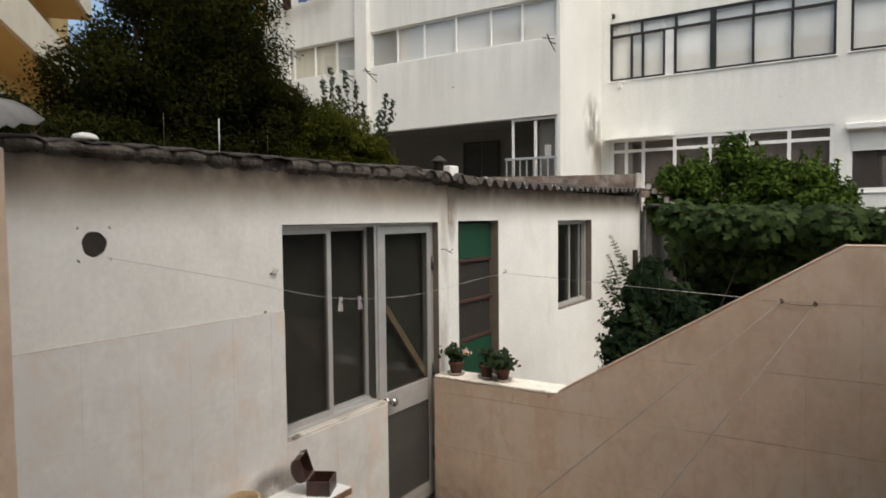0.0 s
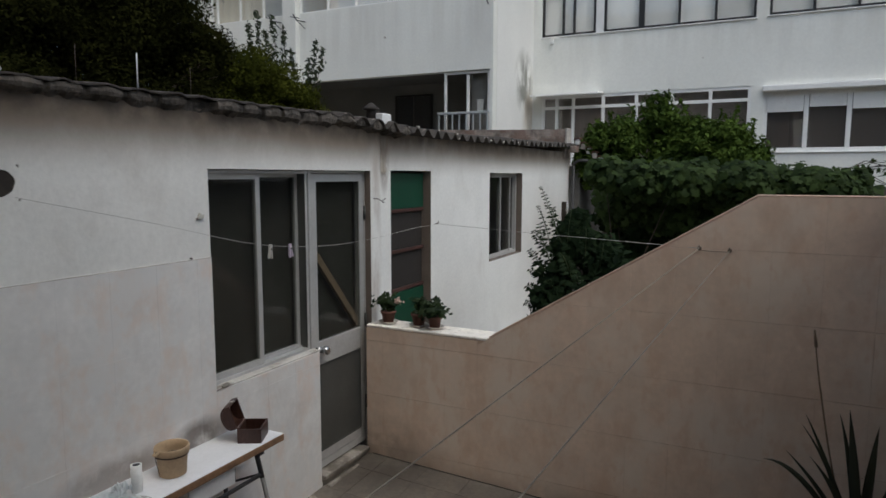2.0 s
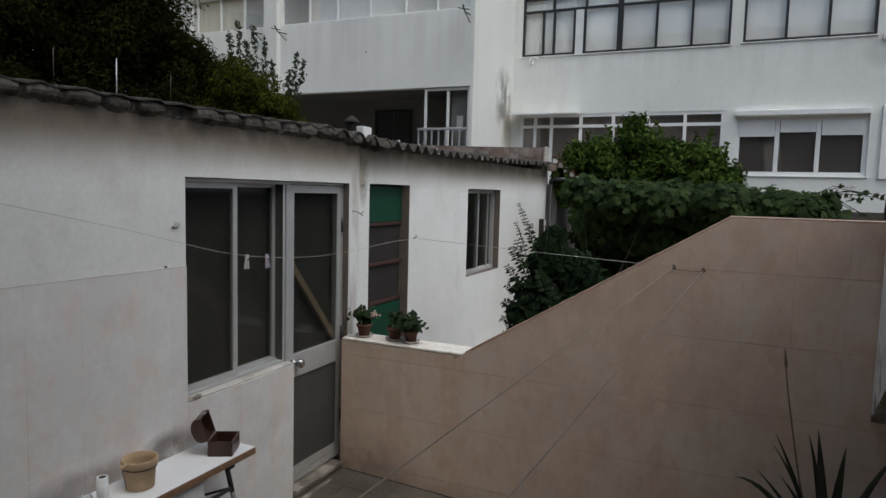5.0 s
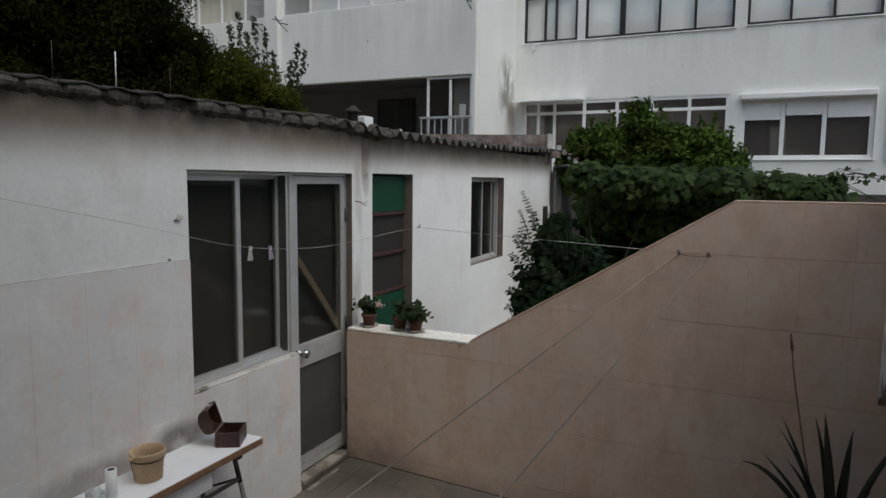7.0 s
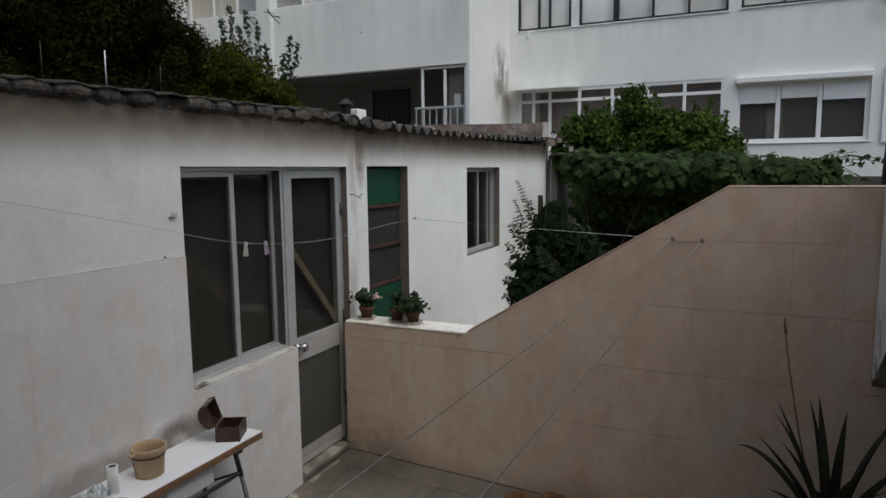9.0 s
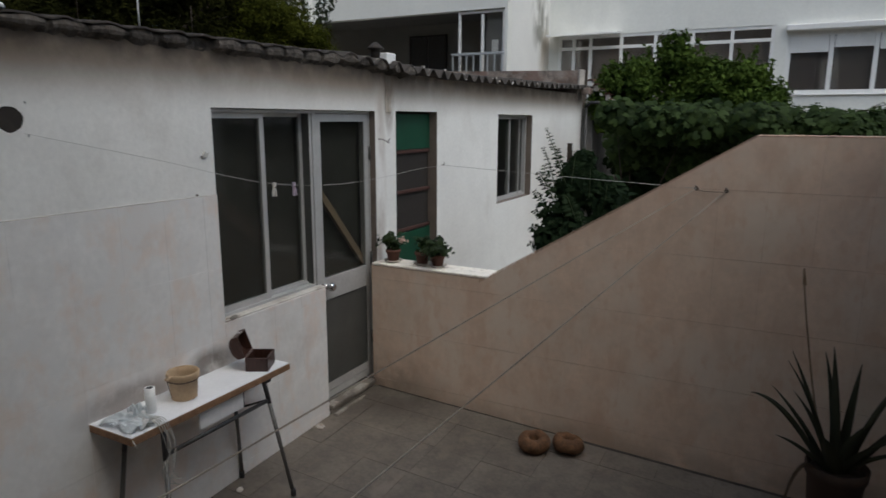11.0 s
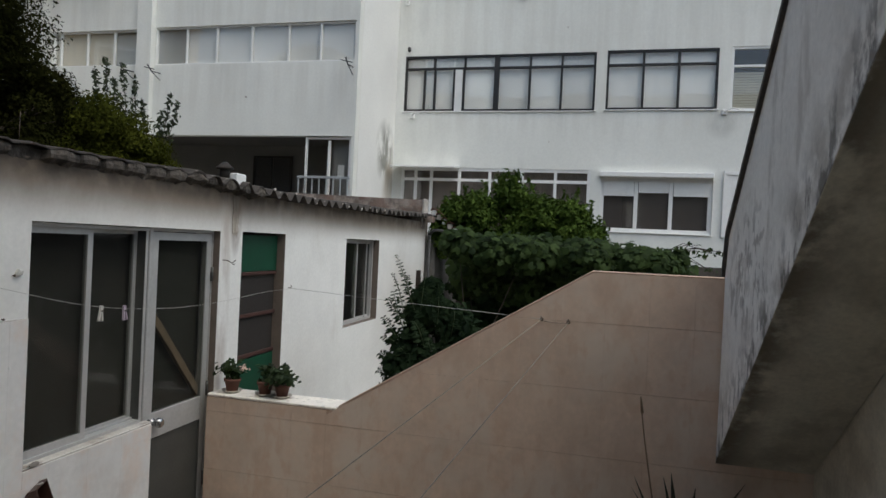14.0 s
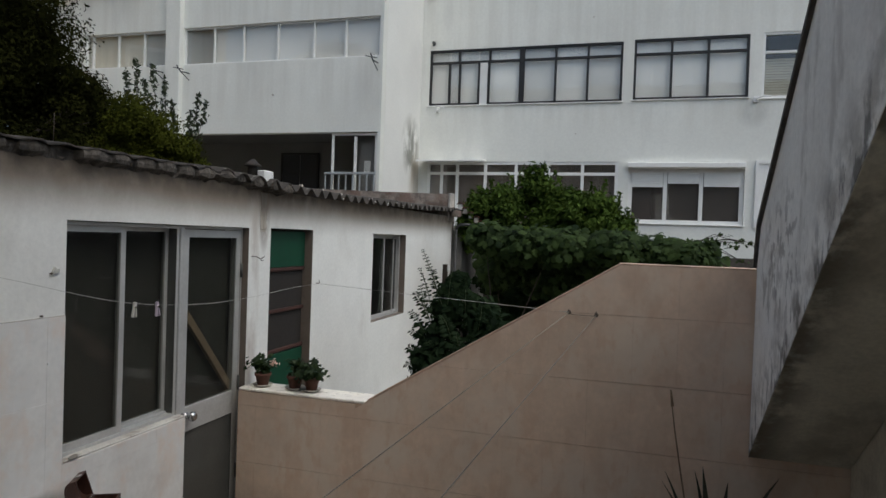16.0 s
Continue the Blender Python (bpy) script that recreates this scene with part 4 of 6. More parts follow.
sill = part("window_sill", prism([(-0.046, 0.006), (-0.004, 0.003), (0.002, -0.001), (0.003, -0.006), (0.001, -0.0075), (-0.046, 0.0015)], "y", 0.0, 0.9), M_PLASTER, None)
sill.matrix_basis = pose(0, 2.535, 0.903)
tagged(sill, "narrow white plastered window sill with brown dirt", "sill", kind="structure")
lump = part("sill_rubble", lathe([(0.012, 0.0), (0.03, 0.004), (0.024, 0.012), (0.01, 0.017)], 9), M_STEP)
lump.matrix_basis = pose(-0.004, 2.605, 0.907, 4, 6, 20) @ Matrix.Diagonal((0.6, 1.3, 0.55, 1))
tagged(lump, "lump of broken cement on the window sill", "rubble")

# aluminium door with an upper pane and a lower panel, set beside the window
door1 = thing("door_1", "closed aluminium back door with dark upper pane", "door", pose(-0.05, 3.376, 0.0, 0, 0, 90), kind="structure")
part("mullion", box(0.036, 0.074, -0.006, 0.07, 0.905, 2.083, 0.004), M_ALU, door1)
part("head_frame", box(0.076, 0.705, -0.003, 0.07, 2.064, 2.083, 0.003), M_ALU, door1)
part("hinge_frame", box(0.695, 0.7085, 0.002, 0.07, 0.0, 2.062, 0.003), M_ALU, door1)
leaf_ = part("door_leaf", frame_bm(0.609, 2.018, 0.05, 0.04, 0.006, 0.082, 0.042), M_ALU, door1)
part("mid_rail", box(0.133, 0.640, 0.006, 0.044, 0.772, 0.932, 0.003), M_ALU, leaf_)
part("bottom_rail", box(0.133, 0.640, 0.008, 0.044, 0.094, 0.155, 0.003), M_ALU, leaf_)
part("lower_panel", box(0.133, 0.640, 0.014, 0.024, 0.157, 0.77), M_ALU_DIRT_SHADE, leaf_, "dull grey lower panel")
part("panel_bead", frame_bm(0.506, 0.612, 0.008, 0.006, 0.007, 0.1335, 0.1575), M_ALU_DIRT_SHADE, leaf_, "thin dark bead")
pane("pane", 0.133, 0.640, 0.934, 2.008, 0.0135, M_GLASS, leaf_)
part("fly_screen", box(0.084, 0.690, 0.088, 0.092, 0.05, 2.05), M_SCREEN, door1, "dark fly screen behind the door")
bm = lathe([(0.022, 0.0), (0.022, -0.006), (0.012, -0.008), (0.012, -0.03), (0.026, -0.034), (0.031, -0.046), (0.03, -0.062), (0.022, -0.072), (0.01, -0.075)], 20)
for v in bm.verts:
    v.co = Vector((v.co.x, v.co.z + 0.012, v.co.y)) + Vector((0.15, 0, 0.875))
bmesh.ops.recalc_face_normals(bm, faces=bm.faces[:])
part("door_knob", bm, M_STEEL, leaf_, "round chromed knob")
part("lock_plate", box(0.084, 0.104, -0.016, 0.005, 0.84, 0.905, 0.006), M_BLACK, leaf_, "dark lock cylinder")
for hz in (0.35, 0.98, 1.78):
    part("hinge", tube([(0.6925, -0.005, hz - 0.05), (0.6925, -0.005, hz + 0.05)], 0.009, 8), M_ALU_DIRT_SHADE, door1)
part("door_jamb", box(0.7045, 0.7085, -0.048, 0.0, 0.0, 2.083), M_JAMB, door1, "bare brown cement reveal")
thr = part("threshold", box(-0.2, 0.012, 3.445, 3.996, -0.16, -0.004, 0.004), M_STEP)
tagged(thr, "low worn cement door step", "threshold", kind="structure")
slab = part("threshold_slab", box(-0.2, 0.028, 3.446, 3.994, -0.001, 0.028, 0.006, 2), M_SLAB)
tagged(slab, "grey worn door sill lying on the cement step", "threshold", kind="structure")
kerb = part("threshold_edge", box(0.03, 0.062, 3.45, 3.99, -0.09, -0.03, 0.008, 2), M_SLAB)
tagged(kerb, "dirty mortar strip along the foot of the door step", "threshold", kind="structure")
prop = part("wooden_prop", box(-0.014, 0.014, -0.026, 0.026, 0.0, 1.0, 0.003), M_WOOD)
prop.matrix_basis = look((-0.1, 3.52, 1.545), (-0.1, 4.05, 0.935)) @ pose(0, 0, 0, 180, 0, 0)
tagged(prop, "raw wooden batten leaning behind the door pane", "batten")

# neighbour's green door, deep in its opening
gd = thing("door_2", "green painted door with red-brown rails in a deep opening", "door", pose(-0.062, GDOOR[0], GDOOR[2], 0, 0, 90), kind="structure")
gh, gwid = GDOOR[3] - GDOOR[2], 0.68
part("door_leaf", box(0.0, gwid, 0.03, 0.06, 0.0, gh, 0.002), M_DOOR_MESH, gd, "dark mesh panels")
part("top_panel", box(0.0, gwid, 0.012, 0.03, gh - 0.31, gh - 0.02, 0.003), M_GREEN_PAINT, gd, "green panel")
part("bottom_panel", box(0.0, gwid, 0.012, 0.03, 0.0, 1.39, 0.003), M_GREEN_PAINT, gd, "green panel")
for z in (gh - 0.34, gh - 0.67, 1.4):
    part("rail", box(0.0, gwid, 0.008, 0.03, z, z + 0.028, 0.003), M_DOOR_RAIL, gd, "red-brown wooden rail")
part("door_jamb", box(gwid - 0.006, gwid - 0.001, -0.06, 0.029, 0.0, gh - 0.002), M_JAMB, gd, "grey-brown reveal")

win2 = thing("window_2", "narrow sliding window with dark panes deep in its opening", "window", pose(-0.075, WIN2[0], WIN2[2], 0, 0, 90), kind="structure")
w2, h2 = WIN2[1] - WIN2[0], WIN2[3] - WIN2[2]
part("outer_frame", frame_bm(w2, h2, 0.03, 0.06), M_ALU, win2)
for xa, xb, yy in ((0.015, 0.55, 0.008), (0.52, w2 - 0.01, 0.03)):
    s = part("sash", frame_bm(xb - xa, h2 - 0.05, 0.024, 0.02, yy, xa, 0.025), M_ALU, win2)
    pane("pane", xa + 0.02, xb - 0.02, 0.045, h2 - 0.045, yy + 0.008, M_GLASS, s)
for bx_ in (0.80,):
    part("bar", box(bx_, bx_ + 0.014, -0.004, 0.007, 0.03, h2 - 0.03), M_ALU, win2)
part("window_sill", box(0.0, w2 - 0.006, -0.0735, -0.002, -0.001, 0.004), M_JAMB, win2)
part("window_reveal", box(w2 - 0.005, w2 - 0.001, -0.073, -0.002, 0.0, h2 - 0.002), M_JAMB, win2, "grey-brown reveal")

# ceramic vent pipe through the wall
bm = bmesh.new()
rings = []
for x in (0.0, -0.03):
    inner_, outer_ = [], []
    for k in range(32):
        a = 2 * math.pi * (k + 0.5) / 32
        c, d = math.cos(a), math.sin(a)
        q = 0.07 / max(abs(c), abs(d))
        wob = FLUE_R * (1 + 0.03 * math.sin(3 * a + 1) + 0.02 * math.sin(7 * a))
        inner_.append(bm.verts.new((x, FLUE_Y + wob * c, FLUE_Z + wob * d)))
        outer_.append(bm.verts.new((x, FLUE_Y + q * c, FLUE_Z + q * d)))
    rings.append((inner_, outer_))
for k in range(32):
    m_ = (k + 1) % 32
    bm.faces.new((rings[0][0][k], rings[0][0][m_], rings[0][1][m_], rings[0][1][k]))
    bm.faces.new((rings[0][0][k], rings[0][0][m_], rings[1][0][m_], rings[1][0][k]))
bmesh.ops.recalc_face_normals(bm, faces=bm.faces[:])
collar = part("wall_shed_collar", bm, M_SHED)
tagged(collar, "white plaster round the flue hole in the shed wall", "wall", kind="structure")
pipe = part("vent_pipe", lathe([(0.0535, -0.004), (0.058, -0.004), (0.058, -0.192), (0.02, -0.192), (0.02, -0.186), (0.0535, -0.18)], 32, axis="X"), M_SOOT)
pipe.matrix_basis = pose(0.0, FLUE_Y, FLUE_Z)
tagged(pipe, "dark sooty flue pipe ending in the shed wall", "pipe")


# ---- apartment building ----
FY = 14.88
bld = thing("apartment_building", "white rendered apartment block with dark and white framed windows", "building", pose(0, FY, 0))
DW = (-2.19, 2.265, 5.21, 6.52)
DW2 = (2.5, 4.82, 5.23, 6.545)
DW3 = (5.07, 6.9, 5.2, 6.56)
GWN = (-2.17, 2.25, 1.5, 3.875)
LW = (2.48, 4.82, 2.54, 3.73)
UP1, UP2 = (-2.2, 2.24, 7.93, 9.2), (2.5, 4.8, 7.95, 9.2)
bm = bmesh.new()
cells(bm, "y", 0.0, 0.25, -2.4, 14.0, -0.76, 11.0, [DW, DW2, DW3, GWN, LW, UP1, UP2])
part("wall", bm, M_FACADE, bld)
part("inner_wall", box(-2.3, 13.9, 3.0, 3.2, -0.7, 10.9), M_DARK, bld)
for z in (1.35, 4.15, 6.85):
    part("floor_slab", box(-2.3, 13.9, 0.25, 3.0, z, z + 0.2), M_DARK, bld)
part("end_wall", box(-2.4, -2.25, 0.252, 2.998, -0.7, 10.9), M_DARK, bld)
part("end_wall", box(13.8, 13.99, 0.252, 2.998, -0.7, 10.9), M_DARK, bld)
part("roof", box(-2.5, 14.2, -0.2, 3.4, 11.0, 11.25), M_FACADE, bld)


def facade_window(rect, bars, transom, frame_mat, behind, parent, t=0.05, depth=0.06, back=0.075, blind_gap=0.03, thick=(), upper=None, grey=()):
    """A window in a wall that looks to -y: frame, mullions, transom, panes and a curtain behind; dark sheets stand in
    for dim rooms.
    """
    x0, x1, z0, z1 = rect
    fr = frame_bm(x1 - x0, z1 - z0, t, depth, back - 0.06, x0, z0)
    stops = [x0, *bars, x1]
    f = part("window", fr, frame_mat, parent)
    for b in bars:
        hw = 0.06 if b in thick else t / 2
        part("mullion", box(b - hw, b + hw, back - 0.062, back - 0.002, z0 + t, transom - t / 2 if upper else z1 - t), frame_mat, f)
    for b in upper or ():
        hw = 0.06 if b in thick else t / 2
        part("mullion", box(b - hw, b + hw, back - 0.062, back - 0.002, transom + t / 2, z1 - t), frame_mat, f)
    if transom:
        part("transom", box(x0 + t, x1 - t, back - 0.066, back - 0.004, transom - t / 2, transom + t / 2), frame_mat, f)
    for a, b in zip(stops, stops[1:]):
        for za, zb in (((z0, transom), (transom, z1)) if transom else ((z0, z1),)):
            pane("pane", a + t / 2, b - t / 2, za + t / 2, zb - t / 2, back - 0.03, M_CLEAR, f)
    if behind:
        for k, (a, b) in enumerate(zip(stops, stops[1:])):
            part("curtain", box(a - (0.03 if k == 0 else -0.002), b + (0.03 if k == len(stops) - 2 else -0.002), back + blind_gap, back + blind_gap + 0.02, z0 - 0.05, z1 + 0.05), M_GREY_CURTAIN if k in grey else behind, f)
    if parent.name == "building_wing":
        return f
    part("sill", box(x0 - 0.03, x1 + 0.03, -0.035, back - 0.066, z0 - 0.025, z0 - 0.003, 0.005), M_WHITE_FRAME, f)
    return f


facade_window(DW, [-1.70, -1.45, -0.985, -0.75, 0.025, 0.795, 1.51], 6.215, M_BRONZE, M_CURTAIN, bld, thick=(0.025,), upper=[-1.47, -0.73, 0.025, 0.8, 1.515])
facade_window(DW2, [3.28, 4.02], 6.22, M_BRONZE, M_CURTAIN, bld)
facade_window(DW3, [5.95], 6.15, M_WHITE_FRAME, M_DARK_ROOM, bld, blind_gap=0.3)
bl = part("blind", box(5.12, 6.85, 0.14, 0.15, 5.25, 5.27), M_BLIND, bld, "pale beige slatted blind")
for k in range(14):
    z = 5.28 + 0.055 * k
    part("slat", prism([(0.138, z), (0.144, z), (0.152, z + 0.05), (0.146, z + 0.05)], "x", 5.12, 6.85), M_BLIND, bl)
part("closing_strip", box(-0.955, -0.78, 0.004, 0.012, 5.19, 6.185), M_STRIP, bld, "white strip between the sashes")
facade_window(GWN, [-1.815, -1.43, -0.75, -0.027, 0.722, 1.477], 3.602, M_WHITE_FRAME, M_ROOM_BROWN, bld, blind_gap=0.12, t=0.065)
facade_window(LW, [3.25, 3.98], None, M_WHITE_FRAME, M_DARK_ROOM, bld, t=0.08, blind_gap=0.03, back=0.12)
facade_window(UP1, [-0.7, 0.8], None, M_WHITE_FRAME, M_CURTAIN, bld)
facade_window(UP2, [3.6], None, M_WHITE_FRAME, M_CURTAIN, bld)
for a, b, low in ((2.55, 3.20, 3.355), (3.30, 3.93, 3.435), (4.03, 4.75, 3.372)):
    n = 8
    sh = part("roller_shutter", box(a, b, 0.036, 0.05, low - 0.025, low, 0.003), M_WHITE_FRAME, bld, "white half-lowered slats")
    for k in range(n):
        za, zb = low + (3.66 - low) * k / n, low + (3.66 - low) * (k + 1) / n
        part("slat", prism([(0.036, za + 0.003), (0.044, za + 0.001), (0.044, zb), (0.034, zb - 0.003)], "x", a, b), M_WHITE_FRAME, sh)
part("shutter_box", box(2.45, 4.82, -0.14, -0.002, 3.735, 3.85, 0.012), M_WHITE_FRAME, bld, "white shutter box")
panel = part("white_panel", frame_bm(1.2, 1.4, 0.07, 0.05, -0.052, 5.02, 2.5), M_WHITE_FRAME, bld, "white framed panel")
part("panel_board", box(5.092, 6.148, -0.03, -0.002, 2.572, 3.828), M_WHITE_FRAME, panel)
part("canopy", prism([(-0.55, 3.82), (-0.002, 3.88), (-0.002, 3.92), (-0.55, 3.86)], "x", -2.28, -0.75), M_WHITE_FRAME, bld, "thin white canopy")

# projecting wing
WY = 12.4
wing = thing("building_wing", "projecting white wing with enclosed balconies and an open loggia", "building", pose(0, WY, 0))
WX0, WX1 = -12.0, -2.4
WWIN, WWIN2 = (-7.2, -2.47, 5.725, 6.55), (-9.95, -7.6, 5.73, 6.53)
LOG = (-9.6, -2.47, 2.6, 4.185)
bm = bmesh.new()
cells(bm, "y", 0.0, 0.2, WX0, WX1, -0.76, 7.62, [WWIN, WWIN2, LOG])
part("wall", bm, M_FACADE, wing)
part("side_wall", box(WX1 - 0.2, WX1 + 0.003, 0.202, FY - WY, -0.76, 10.5), M_DAMP_TINT, wing, "white side wall with a damp stain and brown tint")
# back, end and ceiling are coloured dark for the recess shade
part("loggia_back", box(WX0, WX1 - 0.2, 2.2, 2.4, -0.76, 4.3), M_LOGGIA_SHADED, wing)
part("loggia_end", box(-9.85, -9.6, 0.2, 2.2, -0.76, 4.3), M_LOGGIA_SHADED, wing)
part("loggia_floor", box(WX0, WX1 - 0.2, 0.2, 2.2, 1.3, 1.5), M_CONC, wing)
part("slab", box(WX0, WX1 - 0.2, 0.2, 2.4, 4.3, 4.5), M_DARK, wing)
part("upper_floor", box(WX0, WX1 - 0.2, 0.2, 2.4, 7.0, 7.2), M_DARK, wing)
part("upper_wall", box(WX0, WX1 - 0.2, 1.3, 1.5, 7.2, 10.5), M_FACADE, wing)
part("inner_wall", box(WX0, WX1 - 0.2, 2.0, 2.2, 4.5, 7.0), M_DARK, wing)
part("column", box(-7.58, -7.2, -0.14, -0.002, -0.76, 10.5, 0.01), M_FACADE, wing, "white pilaster")
facade_window(WWIN, [-6.43, -5.69, -4.85, -3.99, -3.255], None, M_WHITE_FRAME, M_CURTAIN, wing, blind_gap=0.03, back=0.1, t=0.034, grey=(0,))
facade_window(WWIN2, [-9.75, -9.02, -8.30], None, M_WHITE_FRAME, M_YELLOW_CURTAIN, wing, blind_gap=0.03, back=0.1, t=0.034, grey=(3,))
# glazed end of the loggia and its balustrade
gl = part("loggia_glazing", frame_bm(1.02, 2.62, 0.045, 0.05, 0.06, -3.51, 1.55), M_WHITE_FRAME, wing)
part("mullion", box(-3.0, -2.95, 0.055, 0.115, 1.6, 4.1, 0.003), M_WHITE_FRAME, gl)
pane("pane", -3.46, -3.0, 1.6, 4.1, 0.08, M_CLEAR, gl)
pane("pane", -2.95, -2.54, 1.6, 4.1, 0.08, M_CLEAR, gl)
# sheet added behind the pane so that it looks dim grey
part("blind", box(-2.97, -2.62, 0.25, 0.27, 1.6, 4.15), M_LOGGIA_SHADED, gl, "grey sheet added to give the pane its tone")
part("notice", box(-2.84, -2.7, 0.235, 0.247, 3.36, 3.62), M_CURTAIN, gl, "small white sheet")
rail = part("balustrade", box(-3.6, -2.45, -0.1, -0.05, 3.30, 3.35, 0.006), M_BALUSTER, wing)
for k in range(8):
    x = -3.58 + k * 0.155
    part("baluster", box(x, x + 0.022, -0.09, -0.06, 2.2, 3.3), M_BALUSTER, rail)
part("balcony_slab", box(-3.7, -2.31, -0.16, -0.002, 2.1, 2.2, 0.01), M_FACADE, wing)
part("loggia_window", frame_bm(1.04, 1.2, 0.05, 0.05, 2.14, -5.92, 2.85), M_BRONZE, wing, "dark loggia window")
part("loggia_pane", box(-5.87, -5.42, 2.17, 2.19, 2.9, 4.0), M_BLACK, wing)
part("loggia_pane", box(-5.38, -4.93, 2.15, 2.17, 2.9, 4.0), M_BLACK, wing)

for x, z in ((-7.72, 5.6), (-7.02, 5.55), (-2.5, 5.6)):
    br = part("line_bracket", tube([(x, -0.02, z - 0.02), (x + 0.02, -0.34, z - 0.05), (x + 0.03, -0.48, z + 0.05)], 0.015, 6), M_BLACK, wing, "dark metal clothes-line bracket")
    part("strut", tube([(x, -0.02, z - 0.17), (x + 0.02, -0.34, z - 0.05)], 0.01, 6), M_BLACK, br)
    part("cross_arm", tube([(x - 0.12, -0.4, z + 0.03), (x + 0.14, -0.4, z - 0.03)], 0.01, 6), M_BLACK, br)
for x, z in ((-1.95, 5.1), (4.97, 5.17), (-2.2, 7.8), (0.6, 7.8)):
    lm = part("bracket_lamp", box(x - 0.05, x + 0.05, -0.05, -0.002, z - 0.06, z + 0.06, 0.01), M_WHITE_FRAME, bld, "small white fitting")
    part("arm", tube([(x, -0.05, z), (x + 0.12, -0.25, z + 0.03), (x + 0.25, -0.3, z)], 0.015, 6), M_WHITE_FRAME, lm)
part("camera_fitting", tube([(-2.1, -0.002, 6.69), (-2.08, -0.12, 6.68), (-2.06, -0.14, 6.6)], 0.035, 8), M_BLACK, bld, "small dark round fitting")
part("bolt", tube([(1.6, -0.03, 7.09), (1.6, -0.002, 7.09)], 0.014, 8), M_SILL, bld)
part("bolt", tube([(1.3, -0.03, 4.5), (1.3, -0.002, 4.5)], 0.012, 8), M_SILL, bld)
part("bolt", tube([(-4.9, -0.03, 5.0), (-4.9, -0.002, 5.0)], 0.02, 8), M_SILL, wing)

# washing on the upper balcony
wash = thing("washing_line", "washing line with coloured laundry on the upper balcony", "washing line", pose(-9.5, WY - 0.25, 7.95))
part("line", tube([(-1.6, 0, 0), (0, 0, -0.05), (1.6, 0, 0)], 0.008, 5), M_CORD, wash)
for x, wd, hh, mm in ((-1.3, 0.4, 0.5, M_YELLOW), (-0.8, 0.3, 0.4, M_CURTAIN), (-0.35, 0.35, 0.45, M_RED_PAINT), (0.2, 0.45, 0.35, M_BLUE), (0.8, 0.4, 0.4, M_CURTAIN)):
    bm = bmesh.new()
    g = [[bm.verts.new((x + wd * i / 6, 0.03 * math.sin(i * 1.7 + j * 0.4), -0.05 - hh * j / 5)) for j in range(6)] for i in range(7)]
    for i in range(6):
        for j in range(5):
            bm.faces.new((g[i][j], g[i + 1][j], g[i + 1][j + 1], g[i][j + 1])).smooth = True
    bmesh.ops.solidify(bm, geom=bm.faces[:], thickness=0.006)
    part("garment", bm, mm, wash)

# ---- yellow house far off behind the tree; its front runs away at a slant ----
yh = thing("yellow_house", "ochre yellow house with cream balconies beyond the tree", "house", pose(-11.9, 6.8, 0, 0, 0, 141.5))
part("wall", box(-1.5, 12, 1.25, 7, -0.76, 12.5), M_YELLOW, yh)
part("roof", box(-1.8, 12.3, -0.2, 7.3, 12.5, 12.8), M_CREAM, yh)
for z in (3.1, 5.95, 8.8):
    bal = part("balcony", box(-1.5, 9.0, 0.0, 0.12, z, z + 1.0, 0.012), M_CREAM, yh, "cream balcony front")
    part("balcony_slab", box(-1.5, 9.0, 0.122, 1.248, z, z + 0.14), M_YELLOW, bal)
    for x in (0.4, 2.6, 4.8, 7.0):
        wn_ = part("window", frame_bm(1.3, 2.1, 0.12, 0.08, 1.165, x, z + 0.15), M_WHITE_FRAME, yh)
        part("pane", box(x + 0.122, x + 1.178, 1.2, 1.22, z + 0.275, z + 2.125), M_DARK, wn_)


# ---- plants ----
def limbs(bm, base, tips, r0, rng, trunk_h):
    """A tapered trunk that forks into limbs, one to each tip."""
    top = Vector(base) + Vector((0.05, 0.03, trunk_h))
    mid = Vector(base).lerp(top, 0.5) + Vector((0.04, -0.05, 0))
    add_tube(bm, [base, mid, top], r0, 10, r0 * 0.7)
    for t in tips:
        t = Vector(t)
        m1 = top.lerp(t, 0.45) + Vector((rng.normal() * 0.1, rng.normal() * 0.1, 0.1))
        add_tube(bm, [top - Vector((0, 0, 0.05)), m1, t], r0 * 0.45, 6, r0 * 0.08)
        for _ in range(3):
            e = t + Vector(rng.normal(size=3) * 0.14)
            add_tube(bm, [m1.lerp(t, 0.6), e], r0 * 0.12, 4, r0 * 0.03)


